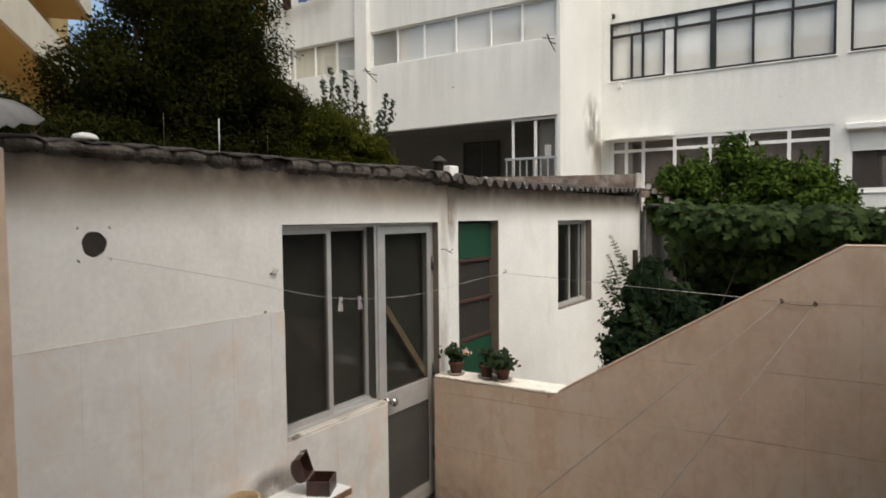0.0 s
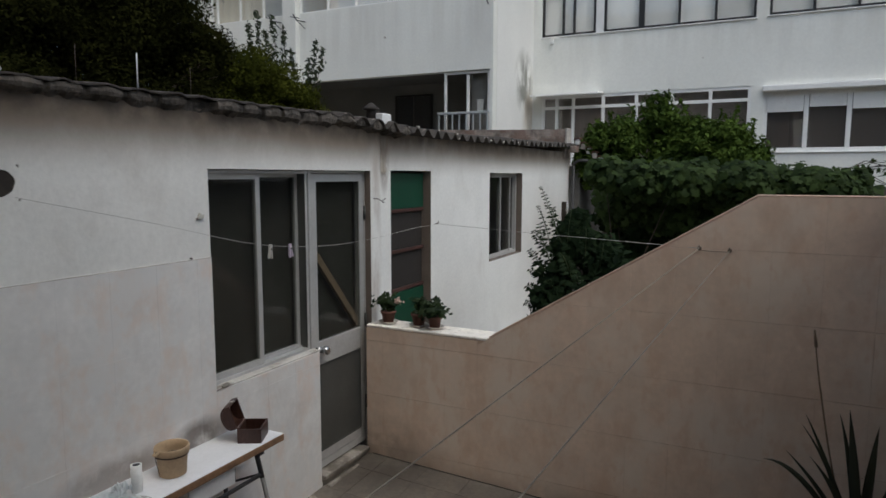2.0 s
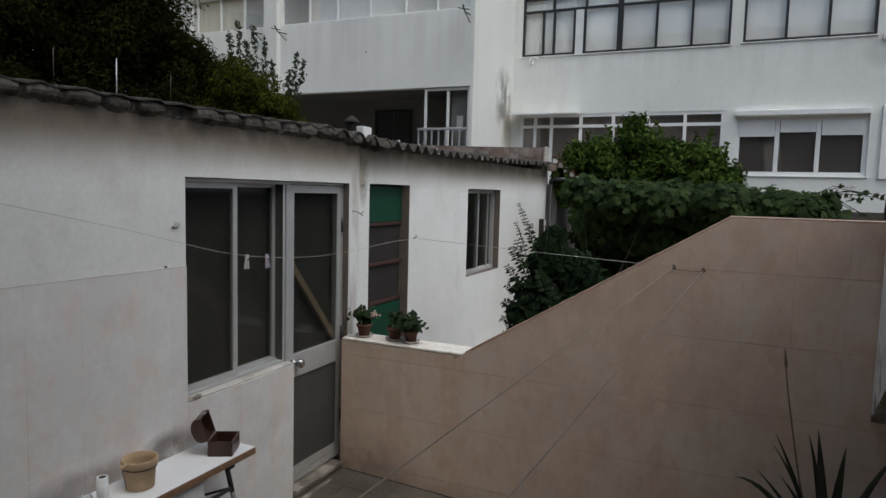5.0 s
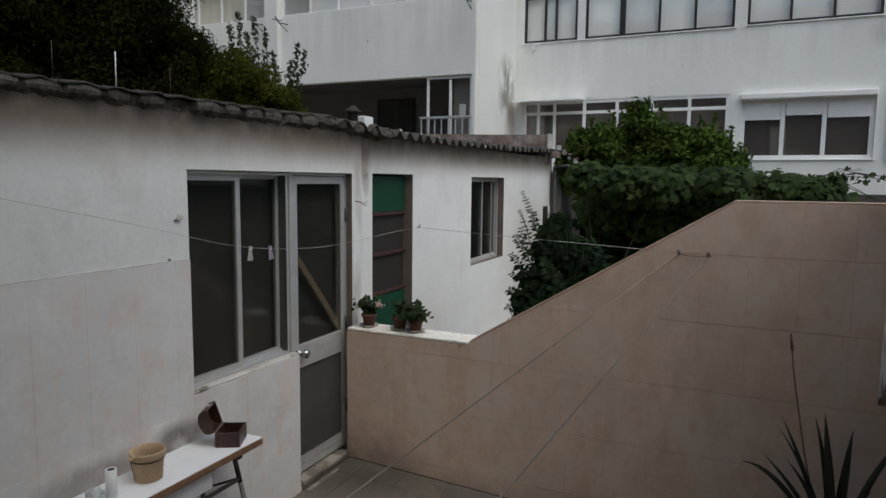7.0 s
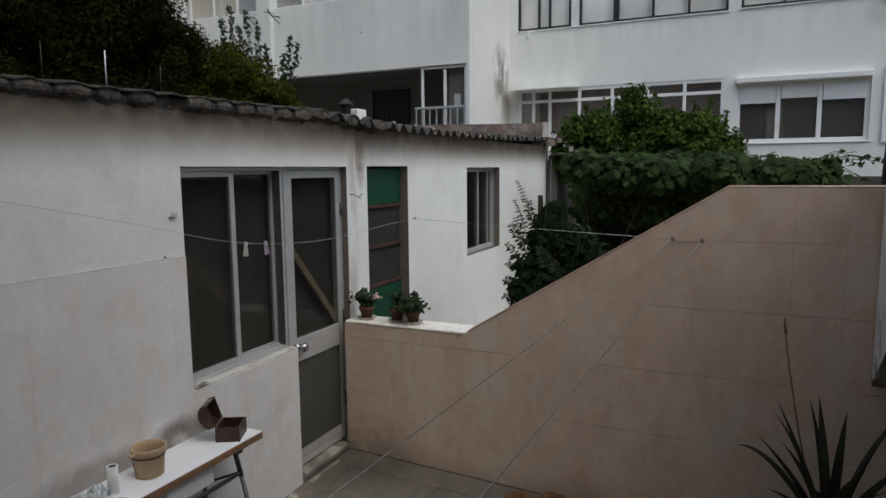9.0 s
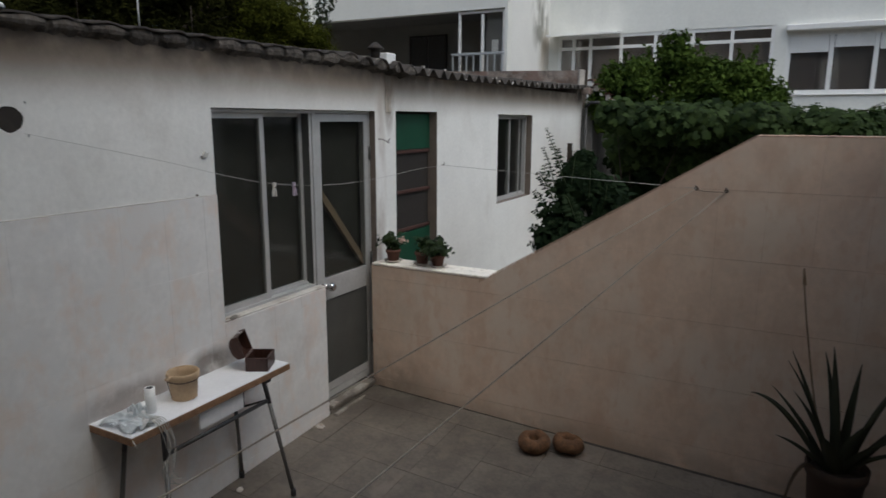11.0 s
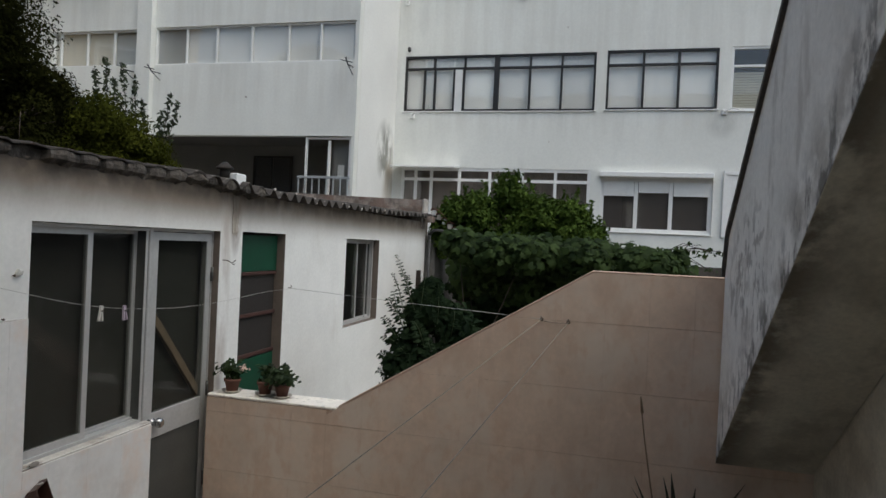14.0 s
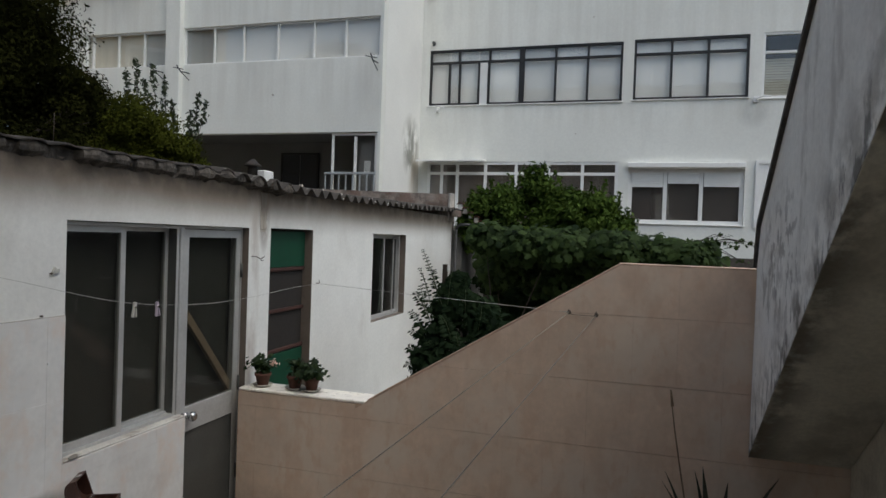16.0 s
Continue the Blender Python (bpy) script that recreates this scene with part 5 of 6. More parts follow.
def tree(name, label, base, blobs, trunk_r, trunk_h, leaf_size, per, material, seed, squash=0.85, shell=0.5, lobed=False, dense=28):
    """Trunk, limbs and a crown of leaf clumps; blobs are (x, y, z, radius) of the main masses."""
    rng = np.random.default_rng(seed)
    t = thing(name, label, "tree" if "tree" in name else "shrub", pose(*base))
    cs, rs = [], []
    for x, y, z, r in blobs:
        n = max(10, int(dense * r * r))
        d = rng.normal(size=(n, 3))
        d /= np.linalg.norm(d, axis=1, keepdims=True)
        c = np.array([x, y, z]) - np.array(base) + d * (r * (0.45 + 0.5 * rng.random(n)))[:, None]
        cs += list(c)
        rs += list(0.16 + r * (0.1 + 0.16 * rng.random(n)))
        m = max(4, int(dense * 0.35 * r * r))       # inner clumps close the crown
        d = rng.normal(size=(m, 3))
        d /= np.linalg.norm(d, axis=1, keepdims=True)
        cs += list(np.array([x, y, z]) - np.array(base) + d * (r * 0.5 * rng.random(m))[:, None])
        rs += list(r * (0.35 + 0.1 * rng.random(m)))
    bm = bmesh.new()
    limbs(bm, (0, 0, 0), [Vector(c) for c in cs[::max(1, len(cs) // 14)]], trunk_r, rng, trunk_h)
    part("trunk", bm, M_BARK, t)
    P, N = clumps(rng, cs, rs, per, squash, shell)
    leaves("crown", P, N, leaf_size * (0.7 + 0.6 * rng.random(len(P))), material, t, lobed=lobed, rng=rng)
    return t


tree("evergreen_tree", "large dark evergreen tree rising behind the shed", (-5.6, 5.2, -0.76),
     [(-5.7, 5.2, 3.9, 0.95), (-5.3, 6.0, 4.6, 1.15), (-5.7, 6.1, 5.7, 1.1), (-5.1, 6.2, 3.7, 0.95), (-6.1, 3.75, 3.0, 0.9), (-5.5, 5.0, 3.3, 1.1), (-5.35, 6.35, 4.9, 0.95), (-5.0, 4.3, 2.8, 0.8), (-4.9, 5.3, 2.7, 0.8), (-4.7, 6.2, 2.8, 0.8), (-5.2, 7.0, 3.6, 0.7), (-4.5, 7.0, 3.68, 0.45), (-4.6, 6.9, 3.1, 0.7)],
     0.16, 2.6, 0.066, 560, M_TREE, 3)
tree("garden_shrub", "bright yellow-green shrub beside the evergreen tree", (-4.2, 7.4, -0.76),
     [(-4.1, 7.42, 3.42, 0.42), (-3.85, 7.7, 3.2, 0.38), (-3.62, 7.88, 2.98, 0.28), (-4.2, 7.3, 3.2, 0.46), (-4.15, 7.45, 2.8, 0.55), (-3.7, 7.82, 2.72, 0.32)],
     0.06, 2.2, 0.055, 560, M_SHRUB, 4, dense=50)
tree("lemon_tree", "leafy citrus tree in front of the white facade", (1.4, 9.9, -0.2),
     [(0.42, 9.9, 2.55, 0.28), (0.78, 9.9, 2.68, 0.3), (1.25, 9.9, 2.78, 0.34), (1.35, 9.8, 2.45, 0.4), (0.8, 9.8, 2.25, 0.42), (2.08, 9.95, 2.55, 0.26), (2.28, 9.9, 2.25, 0.28), (1.8, 9.8, 2.1, 0.4), (0.3, 9.8, 2.2, 0.26), (1.72, 9.9, 2.58, 0.28), (2.0, 9.9, 2.4, 0.3)],
     0.07, 1.6, 0.1, 230, M_LEMON, 5, dense=60, shell=0.35)


def sprig(at, top, n, size, seed, material=None, group="shoots above the shrub", label="thin upright shoot with small grey-green leaves", spread=0.036):
    """A thin upright shoot with leaves along it."""
    rng = np.random.default_rng(seed)
    t = thing("leafy_shoot", label, "shoot", pose(*at), group)
    a, b = Vector((0, 0, 0)), Vector(top) - Vector(at)
    mid = a.lerp(b, 0.5) + Vector((0.05, 0.03, 0.06))
    part("stem", tube([a, mid, b], 0.007, 6, 0.003), M_BARK, t)
    k = np.linspace(0.15, 1, n)
    ctr = np.array([(a * (1 - q) ** 2 + mid * 2 * q * (1 - q) + b * q * q)[:] for q in k]) + rng.normal(size=(n, 3)) * (spread * (1.25 - 0.8 * k))[:, None]
    leaves("foliage", ctr, rng.normal(size=(n, 3)) + np.array([0.4, -0.6, 0.3]), size * (0.7 + 0.6 * rng.random(n)), material or M_SPRIG, t, rng=rng)


for k, (az, za, zb, lean) in enumerate(((42.0, 3.75, 4.36, 0.05), (42.4, 3.7, 4.2, 0.0), (40.5, 3.6, 4.3, 0.0), (40.0, 3.6, 4.16, 0.06), (40.8, 3.6, 4.12, -0.05), (39.2, 3.45, 3.86, 0.03), (38.3, 3.35, 4.0, 0.2), (38.2, 3.3, 3.9, 0.28), (38.4, 3.3, 3.75, 0.12))):
    x, y = 2.6 - 10 * math.sin(radians(az)), 10 * math.cos(radians(az))
    sprig((x, y, za - 0.5), (x + lean, y + lean * 0.6, zb), 85, 0.085, 40 + k)

srng = np.random.default_rng(77)
for k, (x, z) in enumerate(((0.28, 2.9), (0.5, 2.98), (0.8, 3.05), (1.05, 3.15), (1.3, 3.24), (1.45, 3.12), (2.0, 2.93), (2.18, 3.0), (2.4, 2.82), (2.52, 2.6), (0.1, 2.6), (1.62, 2.85), (0.95, 3.0), (1.2, 3.1))):
    y = 9.75 + 0.3 * srng.random()
    sprig((x + 0.08 * srng.normal(), y, z - 0.42), (x, y, z), 34, 0.085, 200 + k, M_LEMON, "shoots of the citrus tree", "leafy young shoot on the citrus tree crown")


def vine_mass(name, label, blobs, per, size, material, seed, category="vine", lobed=True):
    rng = np.random.default_rng(seed)
    base = (blobs[0][0], blobs[0][1], -0.2)
    t = thing(name, label, category, pose(*base))
    cs = [np.array(b[:3]) - np.array(base) for b in blobs]
    rs = [b[3] for b in blobs]
    bm = bmesh.new()
    for c in cs[::7]:
        add_tube(bm, [(0, 0, 0), Vector(c) * 0.5 + Vector((0.1, 0.05, 0.3)), c], 0.012, 6, 0.004)
    part("stem", bm, M_BARK, t)
    P, N = clumps(rng, cs, rs, per, 0.8, 0.5)
    N = N + np.array([0, -0.7, 0.3])
    leaves("foliage", P, N, size * (0.6 + 0.8 * rng.random(len(P))), material, t, lobed=lobed, rng=rng)
    return t


rng = np.random.default_rng(8)
vb = [(x, 7.8 + 0.6 * rng.random(), 1.9 + 0.1 * rng.random() + (0.06 if x < 2.0 else 0.0), 0.2 + 0.08 * rng.random()) for x in np.arange(0.85, 3.45, 0.12)]
vb += [(x, 8.3 + 0.5 * rng.random(), 1.5 + 0.25 * rng.random(), 0.26) for x in np.arange(0.9, 3.4, 0.2)]
vine_mass("grape_vine", "dense grape vine hanging over the garden behind the wall", vb, 420, 0.09, M_VINE, 9)
# flat layer hidden behind the front vine, added to shade the ground below
vb2 = [(x + 0.1 * rng.normal(), y, 1.72 + 0.1 * rng.random(), 0.24) for x in np.arange(0.85, 3.6, 0.3) for y in (8.8, 9.4, 10.0, 10.6)]
vine_mass("grape_vine", "hidden leafy roof of vine added to shade the garden", vb2, 170, 0.125, M_VINE, 19)
# lower growth has its shade put into a darker leaf colour
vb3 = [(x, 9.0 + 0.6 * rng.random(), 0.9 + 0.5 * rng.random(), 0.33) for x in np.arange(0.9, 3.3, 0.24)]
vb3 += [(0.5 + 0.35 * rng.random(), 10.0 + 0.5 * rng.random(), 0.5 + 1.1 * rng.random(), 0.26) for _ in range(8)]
vine_mass("grape_vine", "dark shaded vine growth beneath the leafy roof", vb3, 240, 0.115, M_VINE_SHADED, 29)
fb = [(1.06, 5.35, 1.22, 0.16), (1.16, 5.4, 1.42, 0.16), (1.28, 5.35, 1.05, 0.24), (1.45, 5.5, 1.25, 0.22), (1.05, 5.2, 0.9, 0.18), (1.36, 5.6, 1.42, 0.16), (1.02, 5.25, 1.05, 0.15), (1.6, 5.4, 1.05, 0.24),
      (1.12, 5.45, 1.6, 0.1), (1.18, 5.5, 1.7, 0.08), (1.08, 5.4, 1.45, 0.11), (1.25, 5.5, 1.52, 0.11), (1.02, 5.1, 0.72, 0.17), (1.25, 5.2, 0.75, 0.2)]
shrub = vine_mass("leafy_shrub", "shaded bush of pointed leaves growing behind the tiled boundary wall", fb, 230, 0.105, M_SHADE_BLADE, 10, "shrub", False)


def frond(parent, base, tip, pairs, size, seed, material):
    """An arching stalk with two rows of narrow pointed leaflets."""
    rng = np.random.default_rng(seed)
    a, b = Vector(base) - parent.location, Vector(tip) - parent.location
    mid = a.lerp(b, 0.55) + Vector((0.03 * rng.normal(), -0.03, 0.06))
    way = (b - a).normalized()
    side = way.cross(Vector((0.15 * rng.normal(), -1, 0.3))).normalized()
    stalk = part("stem", tube([a, a.lerp(mid, 0.8), mid.lerp(b, 0.4), b], 0.0035, 5, 0.0015), M_STEM, parent)
    bm = bmesh.new()
    prev = None
    for k in range(pairs):
        q = 0.12 + 0.88 * (k + 0.5 * rng.random()) / pairs
        c = a * (1 - q) ** 2 + mid * 2 * q * (1 - q) + b * q * q
        ln = size * (1.15 - 0.75 * q) * rng.uniform(0.75, 1.2)
        pair = [bm.verts.new(c - side * 0.002), bm.verts.new(c + side * 0.002)]
        if prev:                             # the midrib that all leaflets grow from
            bm.faces.new((prev[0], prev[1], pair[1], pair[0]))
        prev = pair
        for root, sgn in zip(pair, (-1, 1)):
            d = (side * sgn + way * rng.uniform(0.25, 0.7) + Vector((0, rng.normal() * 0.35, -0.25 * rng.random()))).normalized() * ln
            w = d.cross(Vector((rng.normal() * 0.3, -1, 0.3))).normalized() * ln * 0.2
            rim = [root] + [bm.verts.new(x) for x in (c + d * 0.45 + w, c + d + Vector((0, 0, -0.18 * ln)), c + d * 0.45 - w)]
            fold = bm.verts.new(c + d * 0.5 + Vector((0, -0.05 * ln, 0.05 * ln)))
            for i in range(4):
                bm.faces.new((rim[i], rim[(i + 1) % 4], fold))
    part("frond", bm, material, stalk)


# the last flag picks the paler, lit leaf colour over the shaded one
for k, (x0, z0, x1, z1, pairs, size, pale) in enumerate((
        (1.06, 1.60, 0.935, 1.965, 11, 0.055, True), (1.01, 1.45, 0.91, 1.81, 10, 0.05, False), (1.0, 1.35, 0.875, 1.60, 9, 0.075, False), (1.02, 1.3, 0.93, 1.66, 10, 0.07, True),
        (1.0, 1.2, 0.85, 1.44, 9, 0.085, False), (1.0, 1.1, 0.84, 1.27, 9, 0.085, False), (0.99, 1.0, 0.83, 1.13, 9, 0.08, False), (0.98, 0.9, 0.81, 0.98, 8, 0.075, False), (0.98, 0.78, 0.83, 0.86, 8, 0.07, False),
        (1.1, 1.5, 1.05, 1.80, 10, 0.055, False), (1.15, 1.5, 1.2, 1.78, 10, 0.06, False), (1.3, 1.4, 1.32, 1.64, 9, 0.07, False), (1.42, 1.3, 1.46, 1.52, 9, 0.07, False), (1.2, 1.2, 1.12, 1.42, 9, 0.09, True), (1.32, 1.0, 1.25, 1.28, 9, 0.09, True), (1.1, 0.95, 1.0, 1.2, 9, 0.09, True))):
    frond(shrub, (x0, 5.28, z0), (x1, 5.2, z1), pairs, size, 300 + k, M_FROND_LIT if pale else M_SHADE_BLADE)
post = thing("garden_post", "dark old post with a pale tip standing in the shrub", "post", pose(1.055, 5.5, -0.2))
part("post", box(-0.02, 0.018, -0.02, 0.02, 0.0, 2.03, 0.004), M_BARK, post)
part("tip", box(0.0195, 0.034, -0.012, 0.012, 1.97, 2.02, 0.004), M_PLASTIC, post, "small pale fitting")
# bare tendrils at the far end of the vine
for k in range(9):
    r = np.random.default_rng(90 + k)
    p0 = Vector((3.35, 8.0 + 0.3 * r.random(), 1.9 + 0.25 * r.random()))
    p2 = p0 + Vector((0.35 + 0.4 * r.random(), 0.1, 0.12 * r.normal()))
    t = thing("vine_tendril", "bare curling vine tendril with a few leaves", "vine", Matrix.Translation(p0), "tendrils at the vine end")
    d = p2 - p0
    part("stem", tube([(0, 0, 0), d * 0.5 + Vector((0, 0, 0.06)), d], 0.006, 5, 0.003), M_BARK, t)
    c = np.array([d * q for q in (0.3, 0.55, 0.75, 1.0)]) + r.normal(size=(4, 3)) * 0.03
    leaves("foliage", c, r.normal(size=(4, 3)) + np.array([0, -0.5, 0.5]), 0.06 * (0.7 + 0.6 * r.random(4)), M_VINE, t, lobed=True, rng=r)

# ---- things on the boundary wall ----
def flower_pot(at, r, h, seed, label, foliage, spread, with_plant=True):
    """A small clay pot on a saucer, with soil and a leafy plant."""
    t = thing("flower_pot", label, "flower pot", pose(*at), "pots on the boundary wall")
    part("saucer", lathe([(r * 0.9, 0.0), (r * 1.3, 0.014), (r * 1.34, 0.02), (r * 1.25, 0.02), (r * 0.85, 0.006)], 24), M_SAUCER, t, "pale saucer")
    part("pot", lathe([(r * 0.72, 0.007), (r * 0.98, h * 0.78), (r * 1.1, h * 0.78), (r * 1.14, h), (r * 1.02, h), (r * 0.9, h * 0.8), (r * 0.6, 0.02)], 24), M_TERRA, t, "terracotta pot")
    part("soil", lathe([(r * 0.9, h * 0.8), (r * 0.9, h * 0.86), (r * 0.4, h * 0.9)], 18), M_SOIL, t)
    if with_plant:
        rng = np.random.default_rng(seed)
        bm = bmesh.new()
        P, N = [], []
        for _ in range(foliage):
            d = Vector((rng.normal() * spread, rng.normal() * spread, 0.02 + 0.075 * rng.random()))
            add_tube(bm, [(0, 0, h * 0.85), (d.x * 0.4, d.y * 0.4, h + d.z * 0.7), (d.x, d.y, h + d.z)], 0.003, 5, 0.0015)
            for _ in range(7):
                P.append((d.x + rng.normal() * 0.018, d.y + rng.normal() * 0.018, h + d.z + rng.normal() * 0.018))
                N.append((d.x * 4 + rng.normal() * 0.4, d.y * 4 - 0.4 + rng.normal() * 0.4, 0.6))
        part("stem", bm, M_STEM, t)
        leaves("foliage", np.array(P), np.array(N), 0.032 * (0.7 + 0.6 * rng.random(len(P))), M_GERANIUM, t, lobed=True, rng=rng)
    return t


M_SAUCER = mat("dusty_saucer", (0.44, 0.40, 0.35), 0.8, scale=14, vary=0.15)
M_PETAL = mat("pale_pink_petal", (0.72, 0.50, 0.42), 0.7, scale=20, vary=0.1)
pot1 = flower_pot((0.135, 4.10, 0.962), 0.052, 0.098, 1, "terracotta pot with a flowering geranium on the wall coping", 20, 0.036)
fl = np.random.default_rng(3)
leaves("blossom", np.array([0.085, 0.0, 0.175]) + fl.normal(size=(26, 3)) * 0.013, fl.normal(size=(26, 3)) + np.array([0, -0.5, 0.5]), 0.024 * np.ones(26), M_PETAL, pot1, label="faded pale pink blossom", rng=fl)
flower_pot((0.385, 4.11, 0.962), 0.052, 0.1, 2, "terracotta pot with low foliage on the wall coping", 8, 0.022)
flower_pot((0.52, 4.10, 0.962), 0.05, 0.095, 7, "terracotta pot with a bushy dark plant on the wall coping", 30, 0.045)

# clothes-line hooks, lines and pegs
for x, z in ((2.272, 1.64), (2.432, 1.634)):
    hk = thing("line_hook", "rusty screw hook holding a clothes line on the tiled wall", "hook", pose(x, BW, z), "clothes-line hooks")
    part("plate", turned(lathe([(0.012, 0.0), (0.012, 0.005), (0.006, 0.007)], 14), pose(0, 0, 0, 90)), M_RUST, hk)
    arc = [(0, -0.006, 0), (0, -0.026, 0.002)] + [(0, -0.038 + 0.012 * math.cos(a), 0.006 + 0.013 * math.sin(a)) for a in np.linspace(-1.2, 2.9, 9)]
    part("hook", tube(arc, 0.0036, 6), M_RUST, hk)


def cord(label, pts, r, material, sides=6):
    ob = part("clothes_line", tube(pts, r, sides), material)
    return tagged(ob, label, "clothes line", "clothes lines")


def smooth(pts, n=6):
    """A curve through the points."""
    p = [Vector(q) for q in pts]
    out = []
    for i in range(len(p) - 1):
        a, b, c, d = p[max(i - 1, 0)], p[i], p[i + 1], p[min(i + 2, len(p) - 1)]
        for k in range(n):
            t = k / n
            out.append(0.5 * (2 * b + (c - a) * t + (2 * a - 5 * b + 4 * c - d) * t * t + (3 * b - a - 3 * c + d) * t ** 3))
    return out + [p[-1]]


for (xa, za), (xb, yb, zb) in (((2.272, 1.642), (1.842, -1.198, 1.427)), ((2.432, 1.636), (2.097, -1.198, 1.408))):
    cord("pale plastic clothes line stretched across the patio", [(xa, BW - 0.04, za), (xb, yb, zb)], 0.0018, M_CORD_DARK)
wire = smooth([(0.012, 1.55, 1.965), (0.09, 2.11, 1.832), (0.12, 2.753, 1.676), (0.12, 3.354, 1.611), (0.12, 3.9, 1.607), (0.12, 4.525, 1.638), (0.05, 5.0, 1.63), (0.022, 5.134, 1.628)])
cord("thin sagging washing line along the shed wall", wire, 0.0012, M_CORD)
cord("thin washing line from the shed to the boundary wall", [(0.022, 5.134, 1.628), (1.1, 4.62, 1.628), (2.272, 3.965, 1.645)], 0.0016, M_CORD)
sh = thing("wall_hook", "small bent wire hook in the shed wall", "hook", pose(0, 5.134, 1.63))
part("hook", tube([(-0.01, 0, 0), (0.02, 0, 0), (0.03, 0.0, 0.012), (0.024, 0, 0.026)], 0.004, 6), M_RUST, sh)
sh = thing("wire_stub", "bent stub of old wire sticking out of the wall", "wire", pose(0, 4.12, 1.88))
part("wire", tube(smooth([(-0.01, 0, 0), (0.03, 0.01, 0.0), (0.05, 0.035, -0.015), (0.05, 0.06, -0.012), (0.06, 0.075, 0.004)]), 0.003, 6), M_RUST, sh)
part("wire", tube(smooth([(0.05, 0.035, -0.015), (0.055, 0.05, -0.028), (0.06, 0.065, -0.024)]), 0.0026, 6), M_RUST, sh)
for k, (y, tilt) in enumerate(((2.853, 4), (3.02, -7))):
    z = 1.652 - 0.012 * k
    pg = thing("clothes_peg", "pale plastic clothes peg hanging from the washing line", "clothes peg", pose(0.122, y, z, 0, 0, 90) @ pose(0, 0, 0, 0, tilt, 0), "pegs on the line")
    for sgn in (-1, 1):
        bm = prism([(0.002 * sgn, 0.016), (0.008 * sgn, 0.014), (0.009 * sgn, -0.02), (0.016 * sgn, -0.062), (0.009 * sgn, -0.066), (0.002 * sgn, -0.02)], "y", -0.006, 0.006)
        part("jaw", bm, M_PEG_A if k == 0 else M_PEG_B, pg)
    part("spring", turned(lathe([(0.006, -0.008), (0.006, 0.008)], 10), pose(0, 0, -0.012, 90)), M_STEEL, pg)

tagged(part("clothes_line", tube(smooth([(2.272, BW - 0.012, 1.632), (2.35, BW - 0.008, 1.626), (2.432, BW - 0.012, 1.628)]), 0.0018, 6), M_RUST), "dark cord tied between two wall hooks", "clothes line", "clothes lines")

# old screws and a bracket in the shed wall
for y, z in ((2.393, 1.633), (2.433, 1.406), (2.44, 1.83)):
    sc = part("wall_screw", turned(lathe([(0.003, -0.005), (0.003, 0.01), (0.006, 0.011), (0.004, 0.015)], 10), pose(0, y, z, 0, 90, 0)), M_PLASTIC if z < 1.5 else M_RUST)
    tagged(sc, "old screw in the shed wall", "screw", "screws in the shed wall")
bk = part("wall_bracket", prism([(2.445, 1.83), (2.46, 1.86), (2.475, 1.845), (2.487, 1.85), (2.48, 1.83)], "x", 0.0, 0.012), M_CORD)
tagged(bk, "small grey plastic bracket on the shed wall", "bracket")

# ---- narrow board on folding legs ----
TZ = 0.65
table = thing("folding_table", "narrow white-topped board on black folding tube legs against the wall", "table", pose(0, 0, 0))
part("tabletop", box(0.008, 0.298, 1.685, 2.715, TZ - 0.003, TZ, 0.001), M_LAMINATE, table, "white laminate top")
part("board_edge", box(0.006, 0.300, 1.683, 2.717, TZ - 0.04, TZ - 0.0035, 0.003), M_WOOD_EDGE, table, "chipped brown wooden edge")
part("apron", box(0.262, 0.272, 2.08, 2.375, TZ - 0.142, TZ - 0.041, 0.002), M_LAMINATE, table, "white board hanging under the top")


def foot(x, y):
    return (x, y, floor_z(x, y) + 0.012)


for top_, low_ in (((0.268, 2.53, 0.61), foot(0.40, 2.585)), ((0.06, 2.505, 0.61), foot(0.02, 2.57)),
                   ((0.268, 1.87, 0.61), foot(0.40, 1.765)), ((0.06, 1.83, 0.61), foot(0.02, 1.75))):
    mid_ = Vector(top_).lerp(Vector(low_), 0.2)
    u = part("leg", tube([top_, mid_], 0.0128, 8), M_BLACK, table, "black upper tube")
    part("lower_tube", tube([mid_, low_], 0.0112, 8), M_GREY_TUBE, u, "worn grey lower tube")
    part("rubber_foot", tube([Vector(low_) + Vector((0, 0, 0.03)), Vector(low_) - Vector((0, 0, 0.012))], 0.015, 8), M_BLACK, u)
part("long_bar", tube([(0.291, 2.54, 0.489), (0.291, 1.852, 0.489)], 0.011, 8), M_BLACK, table)
part("brace", tube([(0.15, 2.49, 0.612), (0.15, 2.49, 0.435)], 0.006, 6), M_BLACK, table)
part("cross_bar", tube([(0.15, 2.49, 0.44), (0.284, 2.545, 0.488)], 0.007, 6), M_BLACK, table)
part("leg_plate", box(0.245, 0.29, 2.52, 2.57, TZ - 0.062, TZ - 0.0405, 0.003), M_BLACK, table)

# clay pot
cp = thing("clay_pot", "pale yellowish plastic plant pot with a rolled rim on the board", "plant pot", pose(0.15, 2.1, TZ) @ Matrix.Scale(0.88, 4))
part("pot", lathe([(0.064, 0.0), (0.07, 0.004), (0.079, 0.118), (0.086, 0.12), (0.09, 0.128), (0.091, 0.152), (0.087, 0.16), (0.08, 0.158), (0.076, 0.12), (0.066, 0.012)], 36), M_TERRA_PALE, cp)
# disc added so the pot's inside looks shadowed
part("soil", lathe([(0.072, 0.085), (0.073, 0.1), (0.03, 0.104)], 24), M_SOIL, cp, "dark disc added for the shadow inside the pot")
